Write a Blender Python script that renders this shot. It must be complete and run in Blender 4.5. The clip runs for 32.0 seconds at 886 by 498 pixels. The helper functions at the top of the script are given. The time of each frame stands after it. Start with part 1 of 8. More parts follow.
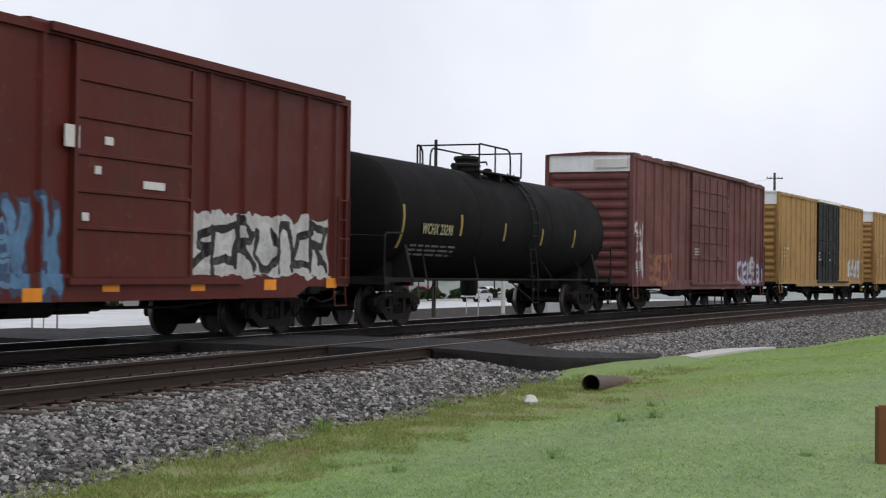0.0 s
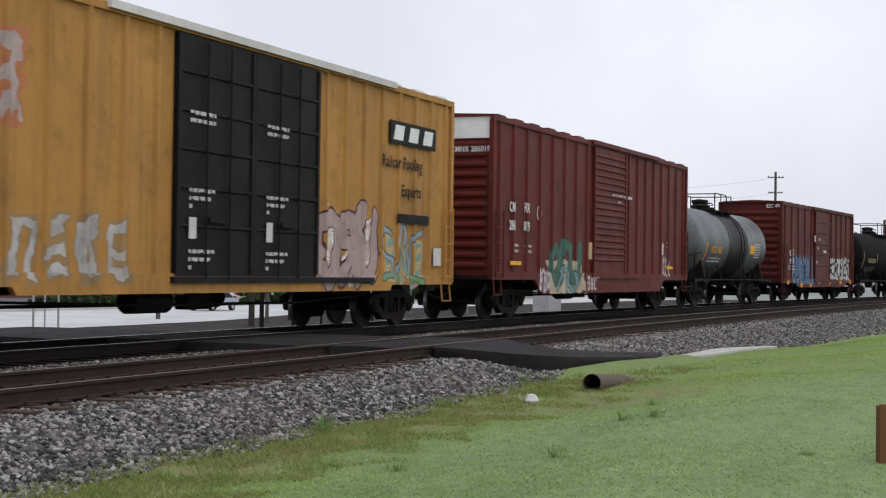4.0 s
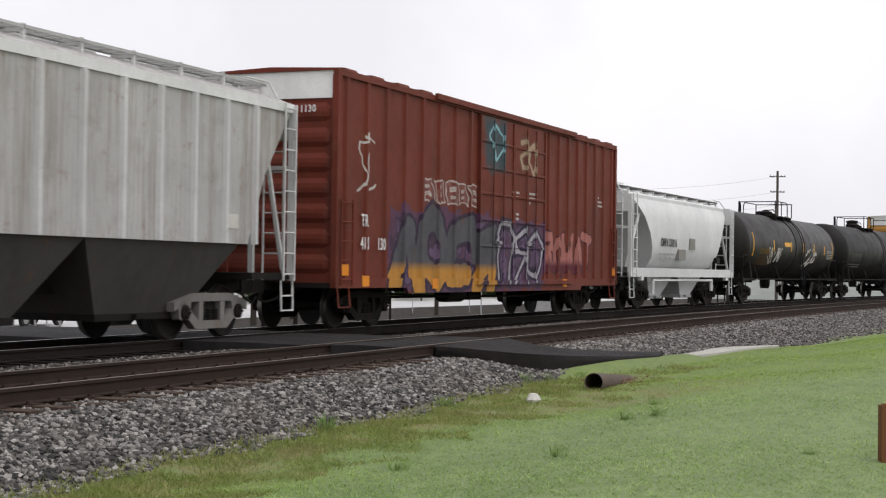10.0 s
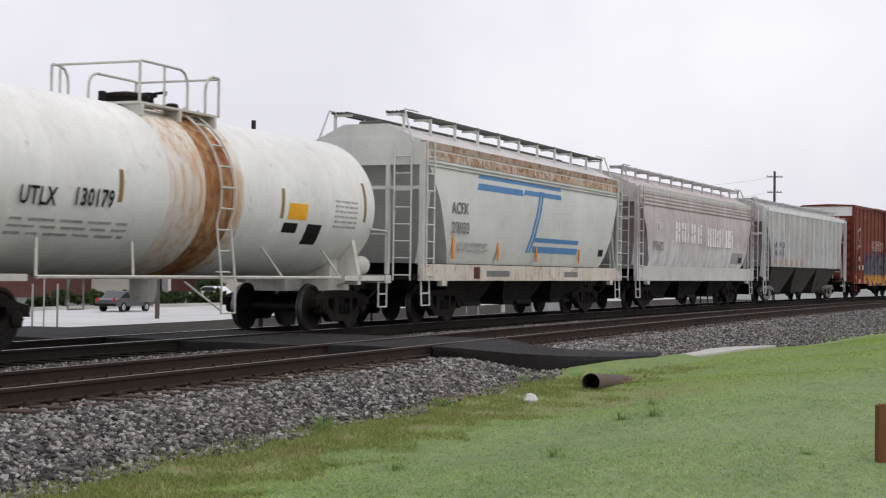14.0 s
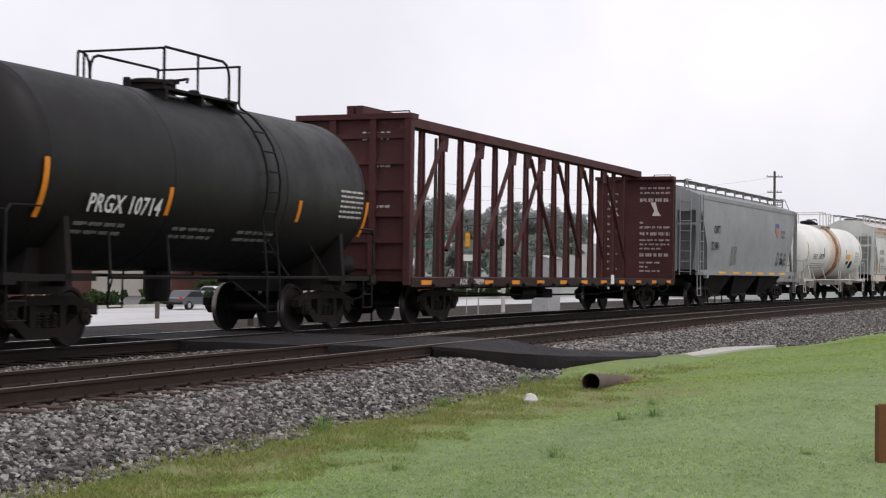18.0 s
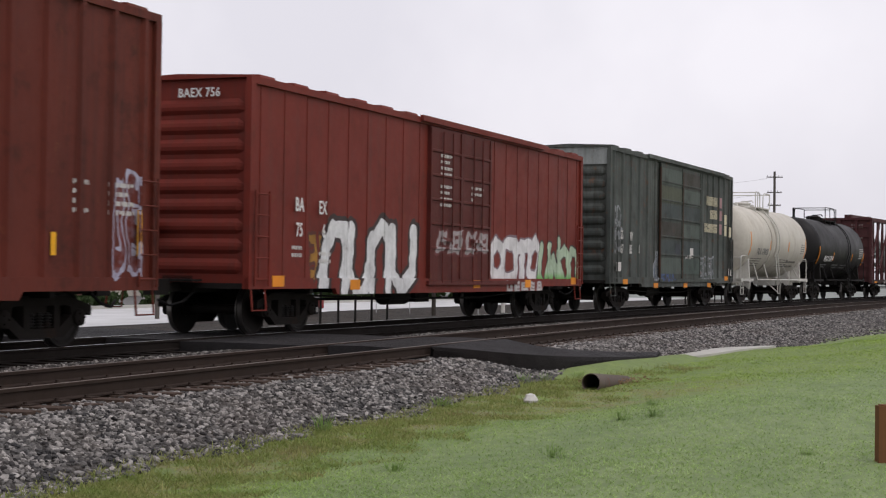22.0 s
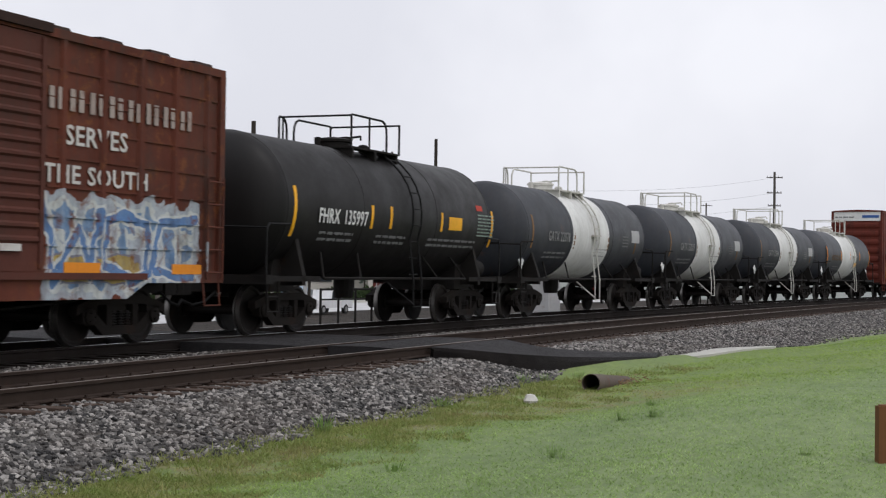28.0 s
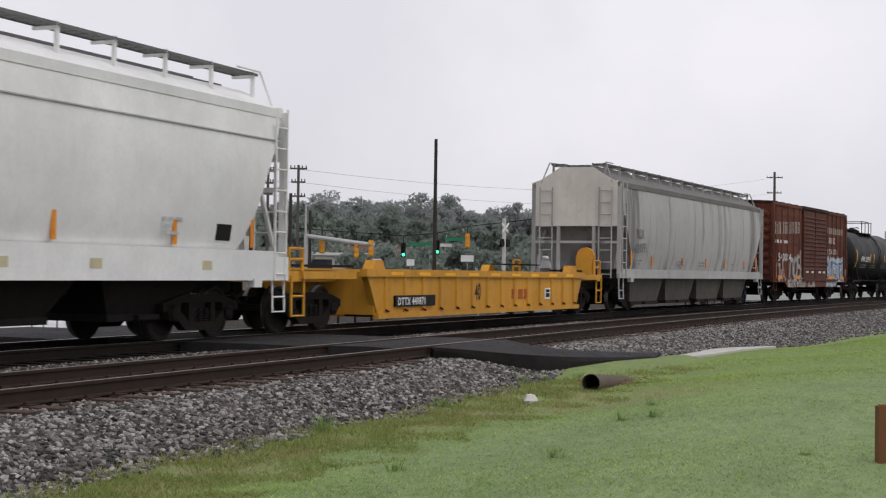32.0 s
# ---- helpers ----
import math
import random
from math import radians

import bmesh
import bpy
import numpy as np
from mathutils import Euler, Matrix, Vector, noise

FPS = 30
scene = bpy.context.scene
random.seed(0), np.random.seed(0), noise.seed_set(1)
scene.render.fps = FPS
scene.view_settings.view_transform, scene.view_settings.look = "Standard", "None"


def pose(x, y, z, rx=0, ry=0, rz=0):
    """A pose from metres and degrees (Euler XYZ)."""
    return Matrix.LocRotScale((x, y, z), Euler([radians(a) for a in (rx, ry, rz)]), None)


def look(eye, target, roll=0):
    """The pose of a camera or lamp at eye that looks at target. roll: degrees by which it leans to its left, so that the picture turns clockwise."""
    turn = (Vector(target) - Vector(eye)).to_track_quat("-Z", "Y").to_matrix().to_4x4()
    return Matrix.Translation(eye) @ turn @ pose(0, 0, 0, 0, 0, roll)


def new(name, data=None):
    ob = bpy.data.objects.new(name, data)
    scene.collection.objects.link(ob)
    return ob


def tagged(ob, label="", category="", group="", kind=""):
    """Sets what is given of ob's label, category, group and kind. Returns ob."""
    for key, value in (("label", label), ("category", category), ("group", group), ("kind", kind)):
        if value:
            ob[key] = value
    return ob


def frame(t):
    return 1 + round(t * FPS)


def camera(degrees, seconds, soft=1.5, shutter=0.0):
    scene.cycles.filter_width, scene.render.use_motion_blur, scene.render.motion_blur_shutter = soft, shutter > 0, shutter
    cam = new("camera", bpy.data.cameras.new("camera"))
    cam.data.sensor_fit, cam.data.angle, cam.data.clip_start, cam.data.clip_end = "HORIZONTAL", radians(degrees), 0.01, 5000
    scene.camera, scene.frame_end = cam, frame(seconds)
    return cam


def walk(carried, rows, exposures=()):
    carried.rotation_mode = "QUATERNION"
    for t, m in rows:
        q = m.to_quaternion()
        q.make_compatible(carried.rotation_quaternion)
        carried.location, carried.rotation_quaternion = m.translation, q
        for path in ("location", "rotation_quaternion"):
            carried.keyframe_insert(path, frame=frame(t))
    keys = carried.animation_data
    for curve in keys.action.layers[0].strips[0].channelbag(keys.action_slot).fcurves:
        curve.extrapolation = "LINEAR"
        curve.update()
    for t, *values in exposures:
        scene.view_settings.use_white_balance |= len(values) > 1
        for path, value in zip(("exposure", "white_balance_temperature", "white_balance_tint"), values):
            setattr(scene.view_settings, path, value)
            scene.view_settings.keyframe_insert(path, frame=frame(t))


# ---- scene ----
# ---- camera and its path ----
LENS = 32.2475
YAW, PITCH, ROLL, EYE_Z = 1.2036, 0.0145, 0.82, 1.219
cam = camera(LENS, 32.0, soft=1.2, shutter=0.12)


def gaze(t, dyaw=0.0, dpitch=0.0):
    a, b = YAW + dyaw, PITCH + dpitch
    ahead = (math.sin(a) * math.cos(b), math.cos(a) * math.cos(b), EYE_Z + math.sin(b))
    return (t, look((0, 0, EYE_Z), ahead, ROLL))


K = 1 / 2712
walk(cam, [gaze(0, 0, 2.5 * K), gaze(1, -1.5 * K, 1.5 * K), gaze(3, -1 * K, 1.5 * K), gaze(5.5, -3 * K, 0), gaze(7, -3 * K, 0),
           gaze(8, -5 * K, 0), gaze(9, -5 * K, -0.5 * K), gaze(10, -5 * K, -0.5 * K), gaze(10.5, -2 * K, -1 * K), gaze(11, 0, 0),
           gaze(14, 0, 0), gaze(14.5, 0, -0.5 * K), gaze(17, 0, -0.5 * K), gaze(18, 0, 0), gaze(21.5, 0, 0), gaze(22.5, 0, 1 * K),
           gaze(32, 0, 1.2 * K)],
     exposures=[(0, 0.0, 6250, 10), (6, -0.08, 6300, 11), (9, -0.06, 6450, 12), (10, 0.1, 6650, 11), (11, 0.06, 6550, 13), (12, -0.06, 6450, 13), (14, -0.03, 6500, 13), (17, 0.0, 6550, 14), (19, 0.1, 6550, 14), (20, 0.02, 6550, 14), (21, 0.22, 6700, 13), (22, -0.1, 6550, 15), (24, 0.06, 6450, 12), (25, -0.17, 6450, 12), (28, -0.08, 6400, 11), (29, 0.05, 6550, 11), (30, 0.0, 6550, 12), (31, 0.0, 6550, 13), (32, -0.14, 6550, 13)])

# ---- sky and light: a bright overcast ----
world = bpy.data.worlds.new("overcast")
scene.world = world
world.use_nodes = True
wn, wl = world.node_tree.nodes, world.node_tree.links
wn.clear()
sky = wn.new("ShaderNodeTexSky")
sky.sky_type = "NISHITA"
sky.sun_disc = False
sky.sun_elevation, sky.sun_rotation = radians(55), radians(200)
sky.air_density, sky.dust_density, sky.ozone_density = 1.0, 4.0, 1.0
hsv = wn.new("ShaderNodeHueSaturation")
hsv.inputs["Saturation"].default_value = 0.10
flat = wn.new("ShaderNodeMix")
flat.data_type = "RGBA"
flat.inputs[0].default_value = 0.72
flat.inputs[7].default_value = (7.7, 7.75, 8.2, 1)
wbg = wn.new("ShaderNodeBackground")
wbg.inputs[1].default_value = 0.14
wo = wn.new("ShaderNodeOutputWorld")
wl.new(sky.outputs[0], hsv.inputs["Color"])
wl.new(hsv.outputs[0], flat.inputs[6])
# faint grey folds in the cloud
cloud = wn.new("ShaderNodeTexNoise")
cloud.inputs["Scale"].default_value, cloud.inputs["Detail"].default_value, cloud.inputs["Roughness"].default_value = 3.2, 5, 0.55
fold = wn.new("ShaderNodeValToRGB")
fold.color_ramp.elements[0].position, fold.color_ramp.elements[1].position = 0.34, 0.66
fold.color_ramp.elements[0].color, fold.color_ramp.elements[1].color = (0.88, 0.885, 0.90, 1), (1.06, 1.06, 1.055, 1)
shade = wn.new("ShaderNodeMix")
shade.data_type, shade.blend_type = "RGBA", "MULTIPLY"
shade.inputs[0].default_value = 1.0
wl.new(cloud.outputs["Fac"], fold.inputs[0])
wl.new(flat.outputs[2], shade.inputs[6])
wl.new(fold.outputs[0], shade.inputs[7])
wl.new(shade.outputs[2], wbg.inputs[0])
wl.new(wbg.outputs[0], wo.inputs[0])
sun_data = bpy.data.lights.new("sun", "SUN")
sun_data.energy, sun_data.angle, sun_data.color = 0.7, radians(25), (1.0, 0.97, 0.93)
sun = new("sun", sun_data)
sun.matrix_world = look((0, 0, 60), (18, 30, 0))

# ---- the track's line: straight, then bending ever more to the side of the camera ----
BEND, TIGHTEN = 0.6031e-3, 1.5057e-5
GAUGE = 1.505
RAIL_B = 9.503                       # near rail of the near track
NEAR = RAIL_B + GAUGE / 2
FAR = NEAR + 4.284
S_LO, S_HI = -18.0, 175.0


def line(s, off):
    """A point at s along the track, off to the far side of the eye, and the heading there."""
    q = min(max(s, S_LO), S_HI)
    h = BEND * q + TIGHTEN * q * q / 2
    x = q - BEND * BEND * q ** 3 / 6
    y = -(BEND * q * q / 2 + TIGHTEN * q ** 3 / 6)
    x, y = x + (s - q) * math.cos(h), y - (s - q) * math.sin(h)
    return x + off * math.sin(h), y + off * math.cos(h), -h


def rolled(t):
    """How far the train has come at t, from where it is at 16 s."""
    q = t - 16
    return 14.7743 * q + 0.0313 * q * q / 2 + 1.1195e-3 * q ** 3 / 6


# ---- meshes ----
class M:
    """Vertices and faces that become one mesh."""

    def __init__(self):
        self.v, self.f = [], []

    def add(self, vs, fs):
        n = len(self.v)
        self.v += [tuple(v) for v in vs]
        self.f += [tuple(i + n for i in f) for f in fs]
        return self

    def box(self, x0, x1, y0, y1, z0, z1):
        vs = [(x, y, z) for x in (x0, x1) for y in (y0, y1) for z in (z0, z1)]
        return self.add(vs, [(0, 1, 3, 2), (4, 6, 7, 5), (0, 4, 5, 1), (2, 3, 7, 6), (0, 2, 6, 4), (1, 5, 7, 3)])

    def prism(self, pts, axis, a, b):
        """pts: a closed outline, counter-clockwise or not, in the two other axes in order; drawn out from a to b along axis."""
        n = len(pts)

        def at(p, c):
            q = list(p)
            q.insert("xyz".index(axis), c)
            return q
        vs = [at(p, a) for p in pts] + [at(p, b) for p in pts]
        fs = [(i, (i + 1) % n, n + (i + 1) % n, n + i) for i in range(n)] + [tuple(range(n))[::-1], tuple(range(n, 2 * n))]
        return self.add(vs, fs)

    def cyl(self, p, q, r, n=10, r2=None, caps=True):
        p, q = Vector(p), Vector(q)
        r2 = r if r2 is None else r2
        d = (q - p).normalized()
        u = d.orthogonal().normalized()
        w = d.cross(u)
        vs = []
        for c, rr in ((p, r), (q, r2)):
            vs += [c + (u * math.cos(2 * math.pi * i / n) + w * math.sin(2 * math.pi * i / n)) * rr for i in range(n)]
        fs = [(i, (i + 1) % n, n + (i + 1) % n, n + i) for i in range(n)]
        if caps:
            fs += [tuple(range(n))[::-1], tuple(range(n, 2 * n))]
        return self.add(vs, fs)

    def tube(self, pts, r, n=6):
        """One bent rod through pts."""
        pts = [Vector(p) for p in pts]
        u, rings = None, []
        for i, p in enumerate(pts):
            d = (pts[min(i + 1, len(pts) - 1)] - p).normalized() + (p - pts[max(i - 1, 0)]).normalized()
            d.normalize()
            u = d.orthogonal() if u is None else u - d * u.dot(d)
            u.normalize()
            w = d.cross(u)
            rings.append([p + (u * math.cos(2 * math.pi * k / n) + w * math.sin(2 * math.pi * k / n)) * r for k in range(n)])
        return self.loft(rings)

    def loft(self, rings, close=True):
        """rings: lists of points, all of one length, joined in order; ends closed."""
        n = len(rings[0])
        vs = [p for r in rings for p in r]
        fs = [(k * n + i, k * n + (i + 1) % n, (k + 1) * n + (i + 1) % n, (k + 1) * n + i) for k in range(len(rings) - 1) for i in range(n)]
        if close:
            fs += [tuple(range(n))[::-1], tuple(range(len(vs) - n, len(vs)))]
        return self.add(vs, fs)

    def lathe(self, prof, axis="x", n=32, c=(0, 0)):
        """prof: (along, radius) pairs turned round the axis through c (the two other axes)."""
        rings = []
        for a, r in prof:
            ring = []
            for i in range(n):
                t = 2 * math.pi * i / n
                q = [c[0] + r * math.cos(t), c[1] + r * math.sin(t)]
                q.insert("xyz".index(axis), a)
                ring.append(q)
            rings.append(ring)
        return self.loft(rings)

    def mesh(self, name, smooth=False, fix=True):
        me = bpy.data.meshes.new(name)
        me.from_pydata(self.v, [], self.f)
        if fix:
            bm = bmesh.new()
            bm.from_mesh(me)
            bmesh.ops.recalc_face_normals(bm, faces=bm.faces)
            bm.to_mesh(me)
            bm.free()
        if smooth:
            me.shade_smooth()
            me.set_sharp_from_angle(angle=radians(38))
        return me


def part(name, m, material, parent, label="", smooth=False):
    """One mesh object under a thing or a part; m is an M or a finished mesh."""
    me = m.mesh(name, smooth) if isinstance(m, M) else m
    if material is not None and not me.materials:
        me.materials.append(material)
    ob = new(name, me)
    ob.parent = parent
    return tagged(ob, label)


def thing(name, label, category, group="", kind="", m=None, material=None, smooth=False):
    ob = new(name, m.mesh(name, smooth) if m else None)
    if m and material:
        ob.data.materials.append(material)
    return tagged(ob, label, category, group, kind)


def letters(text, size, x, y, z, material, parent, turn=0, name="lettering", squash=1.0, centre=False):
    """Painted letters on a side (turn 0: read from the camera's side; -90: read from behind)."""
    cu = bpy.data.curves.new(name, "FONT")
    cu.body, cu.size, cu.extrude, cu.resolution_u = text, size * 1.34, 0.002, 2
    cu.offset, cu.space_character = size * .022, 1.08
    cu.align_x = "CENTER" if centre else "LEFT"
    tmp = bpy.data.objects.new(name, cu)
    me = bpy.data.meshes.new_from_object(tmp)
    bpy.data.objects.remove(tmp)
    me.materials.clear()
    ob = part(name, me, material, parent)
    ob.matrix_local = pose(x, y, z, 90, 0, turn) @ Matrix.Diagonal((squash, 1, 1, 1))
    return ob


def bars(rows, x, y, z, w, h, material, parent, seed=0, turn=0, name="lettering"):
    """Small print that cannot be read: rows of short plain bars in a field w wide and h high, from its lower corner."""
    rnd = random.Random(seed)
    m = M()
    rh = h / rows
    for r in range(rows):
        u = 0
        while u < w:
            d = rnd.uniform(0.07, 0.24) * w
            d = min(d, w - u)
            e = u
            while e < u + d - .004:
                q = min(rnd.uniform(.5, 1.0) * rh * .5, u + d - e)
                lo, hi = (0, .5) if rnd.random() < .75 else (.12, .5)
                if turn:
                    m.box(x - 0.003, x + 0.001, y - e - q * .8, y - e, z + (r + lo) * rh, z + (r + hi) * rh)
                else:
                    m.box(x + e, x + e + q * .8, y - 0.003, y + 0.001, z + (r + lo) * rh, z + (r + hi) * rh)
                e += q
            u += d + 0.05 * w
            if rnd.random() < 0.12:
                break
    return part(name, m, material, parent)


# ---- materials ----
class Nodes:
    def __init__(self, name):
        self.mat = bpy.data.materials.new(name)
        self.mat.use_nodes = True
        self.n, self.l = self.mat.node_tree.nodes, self.mat.node_tree.links
        self.b = self.n["Principled BSDF"]
        self.tc = self.n.new("ShaderNodeTexCoord")

    def link(self, a, b):
        self.l.new(a, b)

    def put(self, v, sock):
        if isinstance(v, bpy.types.NodeSocket):
            self.l.new(v, sock)
        elif isinstance(v, (tuple, list)) and len(v) == 3 and sock.type == "RGBA":
            sock.default_value = (*v, 1)
        else:
            sock.default_value = v

    def math(self, op, a, b=0.0, clamp=False):
        k = self.n.new("ShaderNodeMath")
        k.operation, k.use_clamp = op, clamp
        self.put(a, k.inputs[0])
        self.put(b, k.inputs[1])
        return k.outputs[0]

    def mapped(self, scale=(1, 1, 1), coord="Object"):
        k = self.n.new("ShaderNodeMapping")
        self.l.new(self.tc.outputs[coord], k.inputs[0])
        k.inputs["Scale"].default_value = scale
        return k.outputs[0]

    def noise(self, scale, detail=4, rough=0.6, vec=None, distort=0.0):
        k = self.n.new("ShaderNodeTexNoise")
        k.inputs["Scale"].default_value, k.inputs["Detail"].default_value = scale, detail
        k.inputs["Roughness"].default_value, k.inputs["Distortion"].default_value = rough, distort
        self.l.new(vec if vec is not None else self.tc.outputs["Object"], k.inputs["Vector"])
        return k.outputs["Fac"]

    def ramp(self, fac, a, b, lo=(0, 0, 0), hi=(1, 1, 1)):
        k = self.n.new("ShaderNodeValToRGB")
        e = k.color_ramp.elements
        e[0].position, e[1].position = a, b
        e[0].color, e[1].color = (*lo, 1), (*hi, 1)
        self.l.new(fac, k.inputs[0])
        return k.outputs[0]

    def mix(self, fac, a, b, blend="MIX"):
        k = self.n.new("ShaderNodeMix")
        k.data_type, k.blend_type = "RGBA", blend
        self.put(fac, k.inputs[0])
        self.put(a, k.inputs[6])
        self.put(b, k.inputs[7])
        return k.outputs[2]

    def xyz(self):
        k = self.n.new("ShaderNodeSeparateXYZ")
        self.l.new(self.tc.outputs["Object"], k.inputs[0])
        return k.outputs

    def bump(self, height, strength=0.3, dist=0.02):
        k = self.n.new("ShaderNodeBump")
        k.inputs["Strength"].default_value, k.inputs["Distance"].default_value = strength, dist
        self.l.new(height, k.inputs["Height"])
        self.l.new(k.outputs[0], self.b.inputs["Normal"])

    def done(self, color, rough=0.6, metal=0.0, spec=0.4):
        self.put(color, self.b.inputs["Base Color"])
        self.put(rough, self.b.inputs["Roughness"])
        self.b.inputs["Metallic"].default_value = metal
        self.b.inputs["Specular IOR Level"].default_value = spec
        return self.mat

    def thin(self, color, rough=0.7):
        """A leaf or a blade: light comes through it as well."""
        mat = self.done(color, rough, 0.0, 0.1)
        tr = self.n.new("ShaderNodeBsdfTranslucent")
        self.put(color, tr.inputs["Color"])
        both = self.n.new("ShaderNodeMixShader")
        both.inputs[0].default_value = 0.5
        self.l.new(self.b.outputs[0], both.inputs[1])
        self.l.new(tr.outputs[0], both.inputs[2])
        self.l.new(both.outputs[0], self.n["Material Output"].inputs[0])
        return mat


def mul(c, k):
    return tuple(min(1.0, v * k) for v in c)


def paint(name, c, rough=0.55, dirt=0.35, rust=0.0, streak=0.4, grime=(0.05, 0.042, 0.036), tags=(), rust_c=(0.16, 0.055, 0.022), scale=1.0, fade=None, spec=0.15, band=(0.48, 0.78), pieces=(), chalk=None):
    """Weathered paint: cloudy fading, fine grain, streaks that run down, grime and rust, and sprayed tags. chalk: (height, colour) of a washed-out lower half.
    tags: (x0, x1, z0, z1, ground, fill, edge, letters, seed)"""
    k = Nodes(name)
    cloud = k.noise(0.5 * scale, 5, 0.65)
    fine = k.noise(14 * scale, 4, 0.7)
    col = k.mix(k.ramp(cloud, 0.3, 0.75), mul(c, 0.82), mul(c, 1.12) if fade is None else fade)
    col = k.mix(k.math("MULTIPLY", k.ramp(fine, 0.45, 0.8), 0.25), col, mul(c, 0.6))
    if chalk:
        wash = k.math("ADD", k.math("SUBTRACT", chalk[0], k.xyz()[2]), k.math("MULTIPLY", k.math("SUBTRACT", k.noise(1.1, 5, 0.65), 0.5), 1.6))
        col = k.mix(k.math("MULTIPLY", k.ramp(wash, 0.0, 0.55), 0.85), col, chalk[1])
    for x0, x1, z0, z1, ground, fill, edge, count, seed in tags:
        col = sprayed(k, col, x0, x1, z0, z1, ground, fill, edge, count, seed)
    for args in pieces:
        col = stroked(k, col, *args)
    run = k.noise(1.0, 6, 0.7, k.mapped((4.5 * scale, 4.5 * scale, 0.22 * scale)))
    col = k.mix(k.math("MULTIPLY", k.ramp(run, band[0], band[1]), streak), col, grime)
    spots = k.noise(1.7 * scale, 8, 0.72)
    col = k.mix(k.math("MULTIPLY", k.ramp(spots, 0.52, 0.72), dirt), col, grime)
    if rust:
        patch = k.noise(2.6 * scale, 9, 0.75, None, 0.4)
        col = k.mix(k.math("MULTIPLY", k.ramp(patch, 0.61 - 0.14 * rust, 0.69 - 0.12 * rust), min(1, rust + 0.3)), col, rust_c)
    r = k.math("ADD", k.math("MULTIPLY", k.ramp(spots, 0.4, 0.8), 0.22), rough)
    k.bump(fine, 0.12, 0.01)
    return k.done(col, r, 0.0, spec)


def sprayed(k, col, x0, x1, z0, z1, ground, fill, edge, count, seed):
    """Sprayed block letters that nobody could read: warped strokes in cells, each cell with a set of its own, and worn thin in places."""
    x, _, z = k.xyz()
    rr = random.Random(seed * 31 + count)
    drift = k.n.new("ShaderNodeMapping")
    k.l.new(k.tc.outputs["Object"], drift.inputs[0])
    drift.inputs["Location"].default_value = (seed * 3.7, 0, seed * 1.3)
    w1 = k.math("SUBTRACT", k.noise(1.5, 2, 0.5, drift.outputs[0]), 0.5)
    w2 = k.math("SUBTRACT", k.noise(2.1, 2, 0.5, drift.outputs[0]), 0.5)
    cw, ch = (x1 - x0) / count, z1 - z0
    lean = rr.uniform(-0.25, 0.3)
    v = k.math("ADD", k.math("DIVIDE", k.math("SUBTRACT", z, z0), ch), k.math("MULTIPLY", w2, 0.55))
    u = k.math("ADD", k.math("DIVIDE", k.math("SUBTRACT", x, x0), cw), k.math("ADD", k.math("MULTIPLY", w1, 0.9), k.math("MULTIPLY", v, lean)))
    cell = k.math("FLOOR", u)
    lu = k.math("SUBTRACT", u, cell)
    rn = k.n.new("ShaderNodeTexWhiteNoise")
    rn.noise_dimensions = "2D"
    pair = k.n.new("ShaderNodeCombineXYZ")
    k.put(cell, pair.inputs[0])
    pair.inputs[1].default_value = seed * 1.7
    k.l.new(pair.outputs[0], rn.inputs["Vector"])
    rgb = k.n.new("ShaderNodeSeparateColor")
    k.l.new(rn.outputs["Color"], rgb.inputs[0])
    dice = [rgb.outputs[0], rgb.outputs[1], rgb.outputs[2], rn.outputs["Value"]]

    def stroke(cx, cy, hx, hy, die, lo, hi, tilt=0.0):
        """Distance to one stroke, in parts of a cell; it is there where its die falls between lo and hi."""
        a = k.math("SUBTRACT", lu, cx)
        b = k.math("SUBTRACT", v, cy)
        if tilt:
            a = k.math("ADD", a, k.math("MULTIPLY", b, tilt))
        d = k.math("MAXIMUM", k.math("SUBTRACT", k.math("ABSOLUTE", a), hx), k.math("SUBTRACT", k.math("ABSOLUTE", b), hy))
        if die is None:
            return d
        out = k.math("ADD", k.math("LESS_THAN", die, lo), k.math("GREATER_THAN", die, hi))
        return k.math("ADD", d, k.math("MULTIPLY", out, 9.0))
    rows = [stroke(0.24, 0.5, 0.11, 0.42, dice[0], 0.0, 0.8), stroke(0.76, 0.5, 0.11, 0.42, dice[1], 0.3, 1.0), stroke(0.5, 0.82, 0.3, 0.10, dice[2], 0.25, 1.0),
            stroke(0.5, 0.5, 0.3, 0.09, dice[3], 0.35, 1.0), stroke(0.5, 0.18, 0.3, 0.10, dice[0], 0.3, 1.0), stroke(0.5, 0.5, 0.12, 0.42, dice[2], 0.0, 0.3, 0.55)]
    d = rows[0]
    for e in rows[1:]:
        d = k.math("MINIMUM", d, e)

    def field(m):
        a = k.math("MULTIPLY", k.math("GREATER_THAN", u, -m), k.math("LESS_THAN", u, count + m))
        b = k.math("MULTIPLY", k.math("GREATER_THAN", v, -m), k.math("LESS_THAN", v, 1 + m))
        return k.math("MULTIPLY", a, b)
    worn = k.ramp(k.noise(7, 5, 0.7), 0.25, 0.55, (0.55, 0.55, 0.55), (1, 1, 1))
    if ground is not None:
        col = k.mix(k.math("MULTIPLY", field(0.08), worn), col, ground)
    body = field(0.0)
    col = k.mix(k.math("MULTIPLY", k.math("MULTIPLY", body, k.math("LESS_THAN", d, 0.055)), worn), col, edge)
    tone = k.mix(k.ramp(k.noise(2.6, 3, 0.6, drift.outputs[0]), 0.4, 0.62), fill, mul(fill, 0.72))
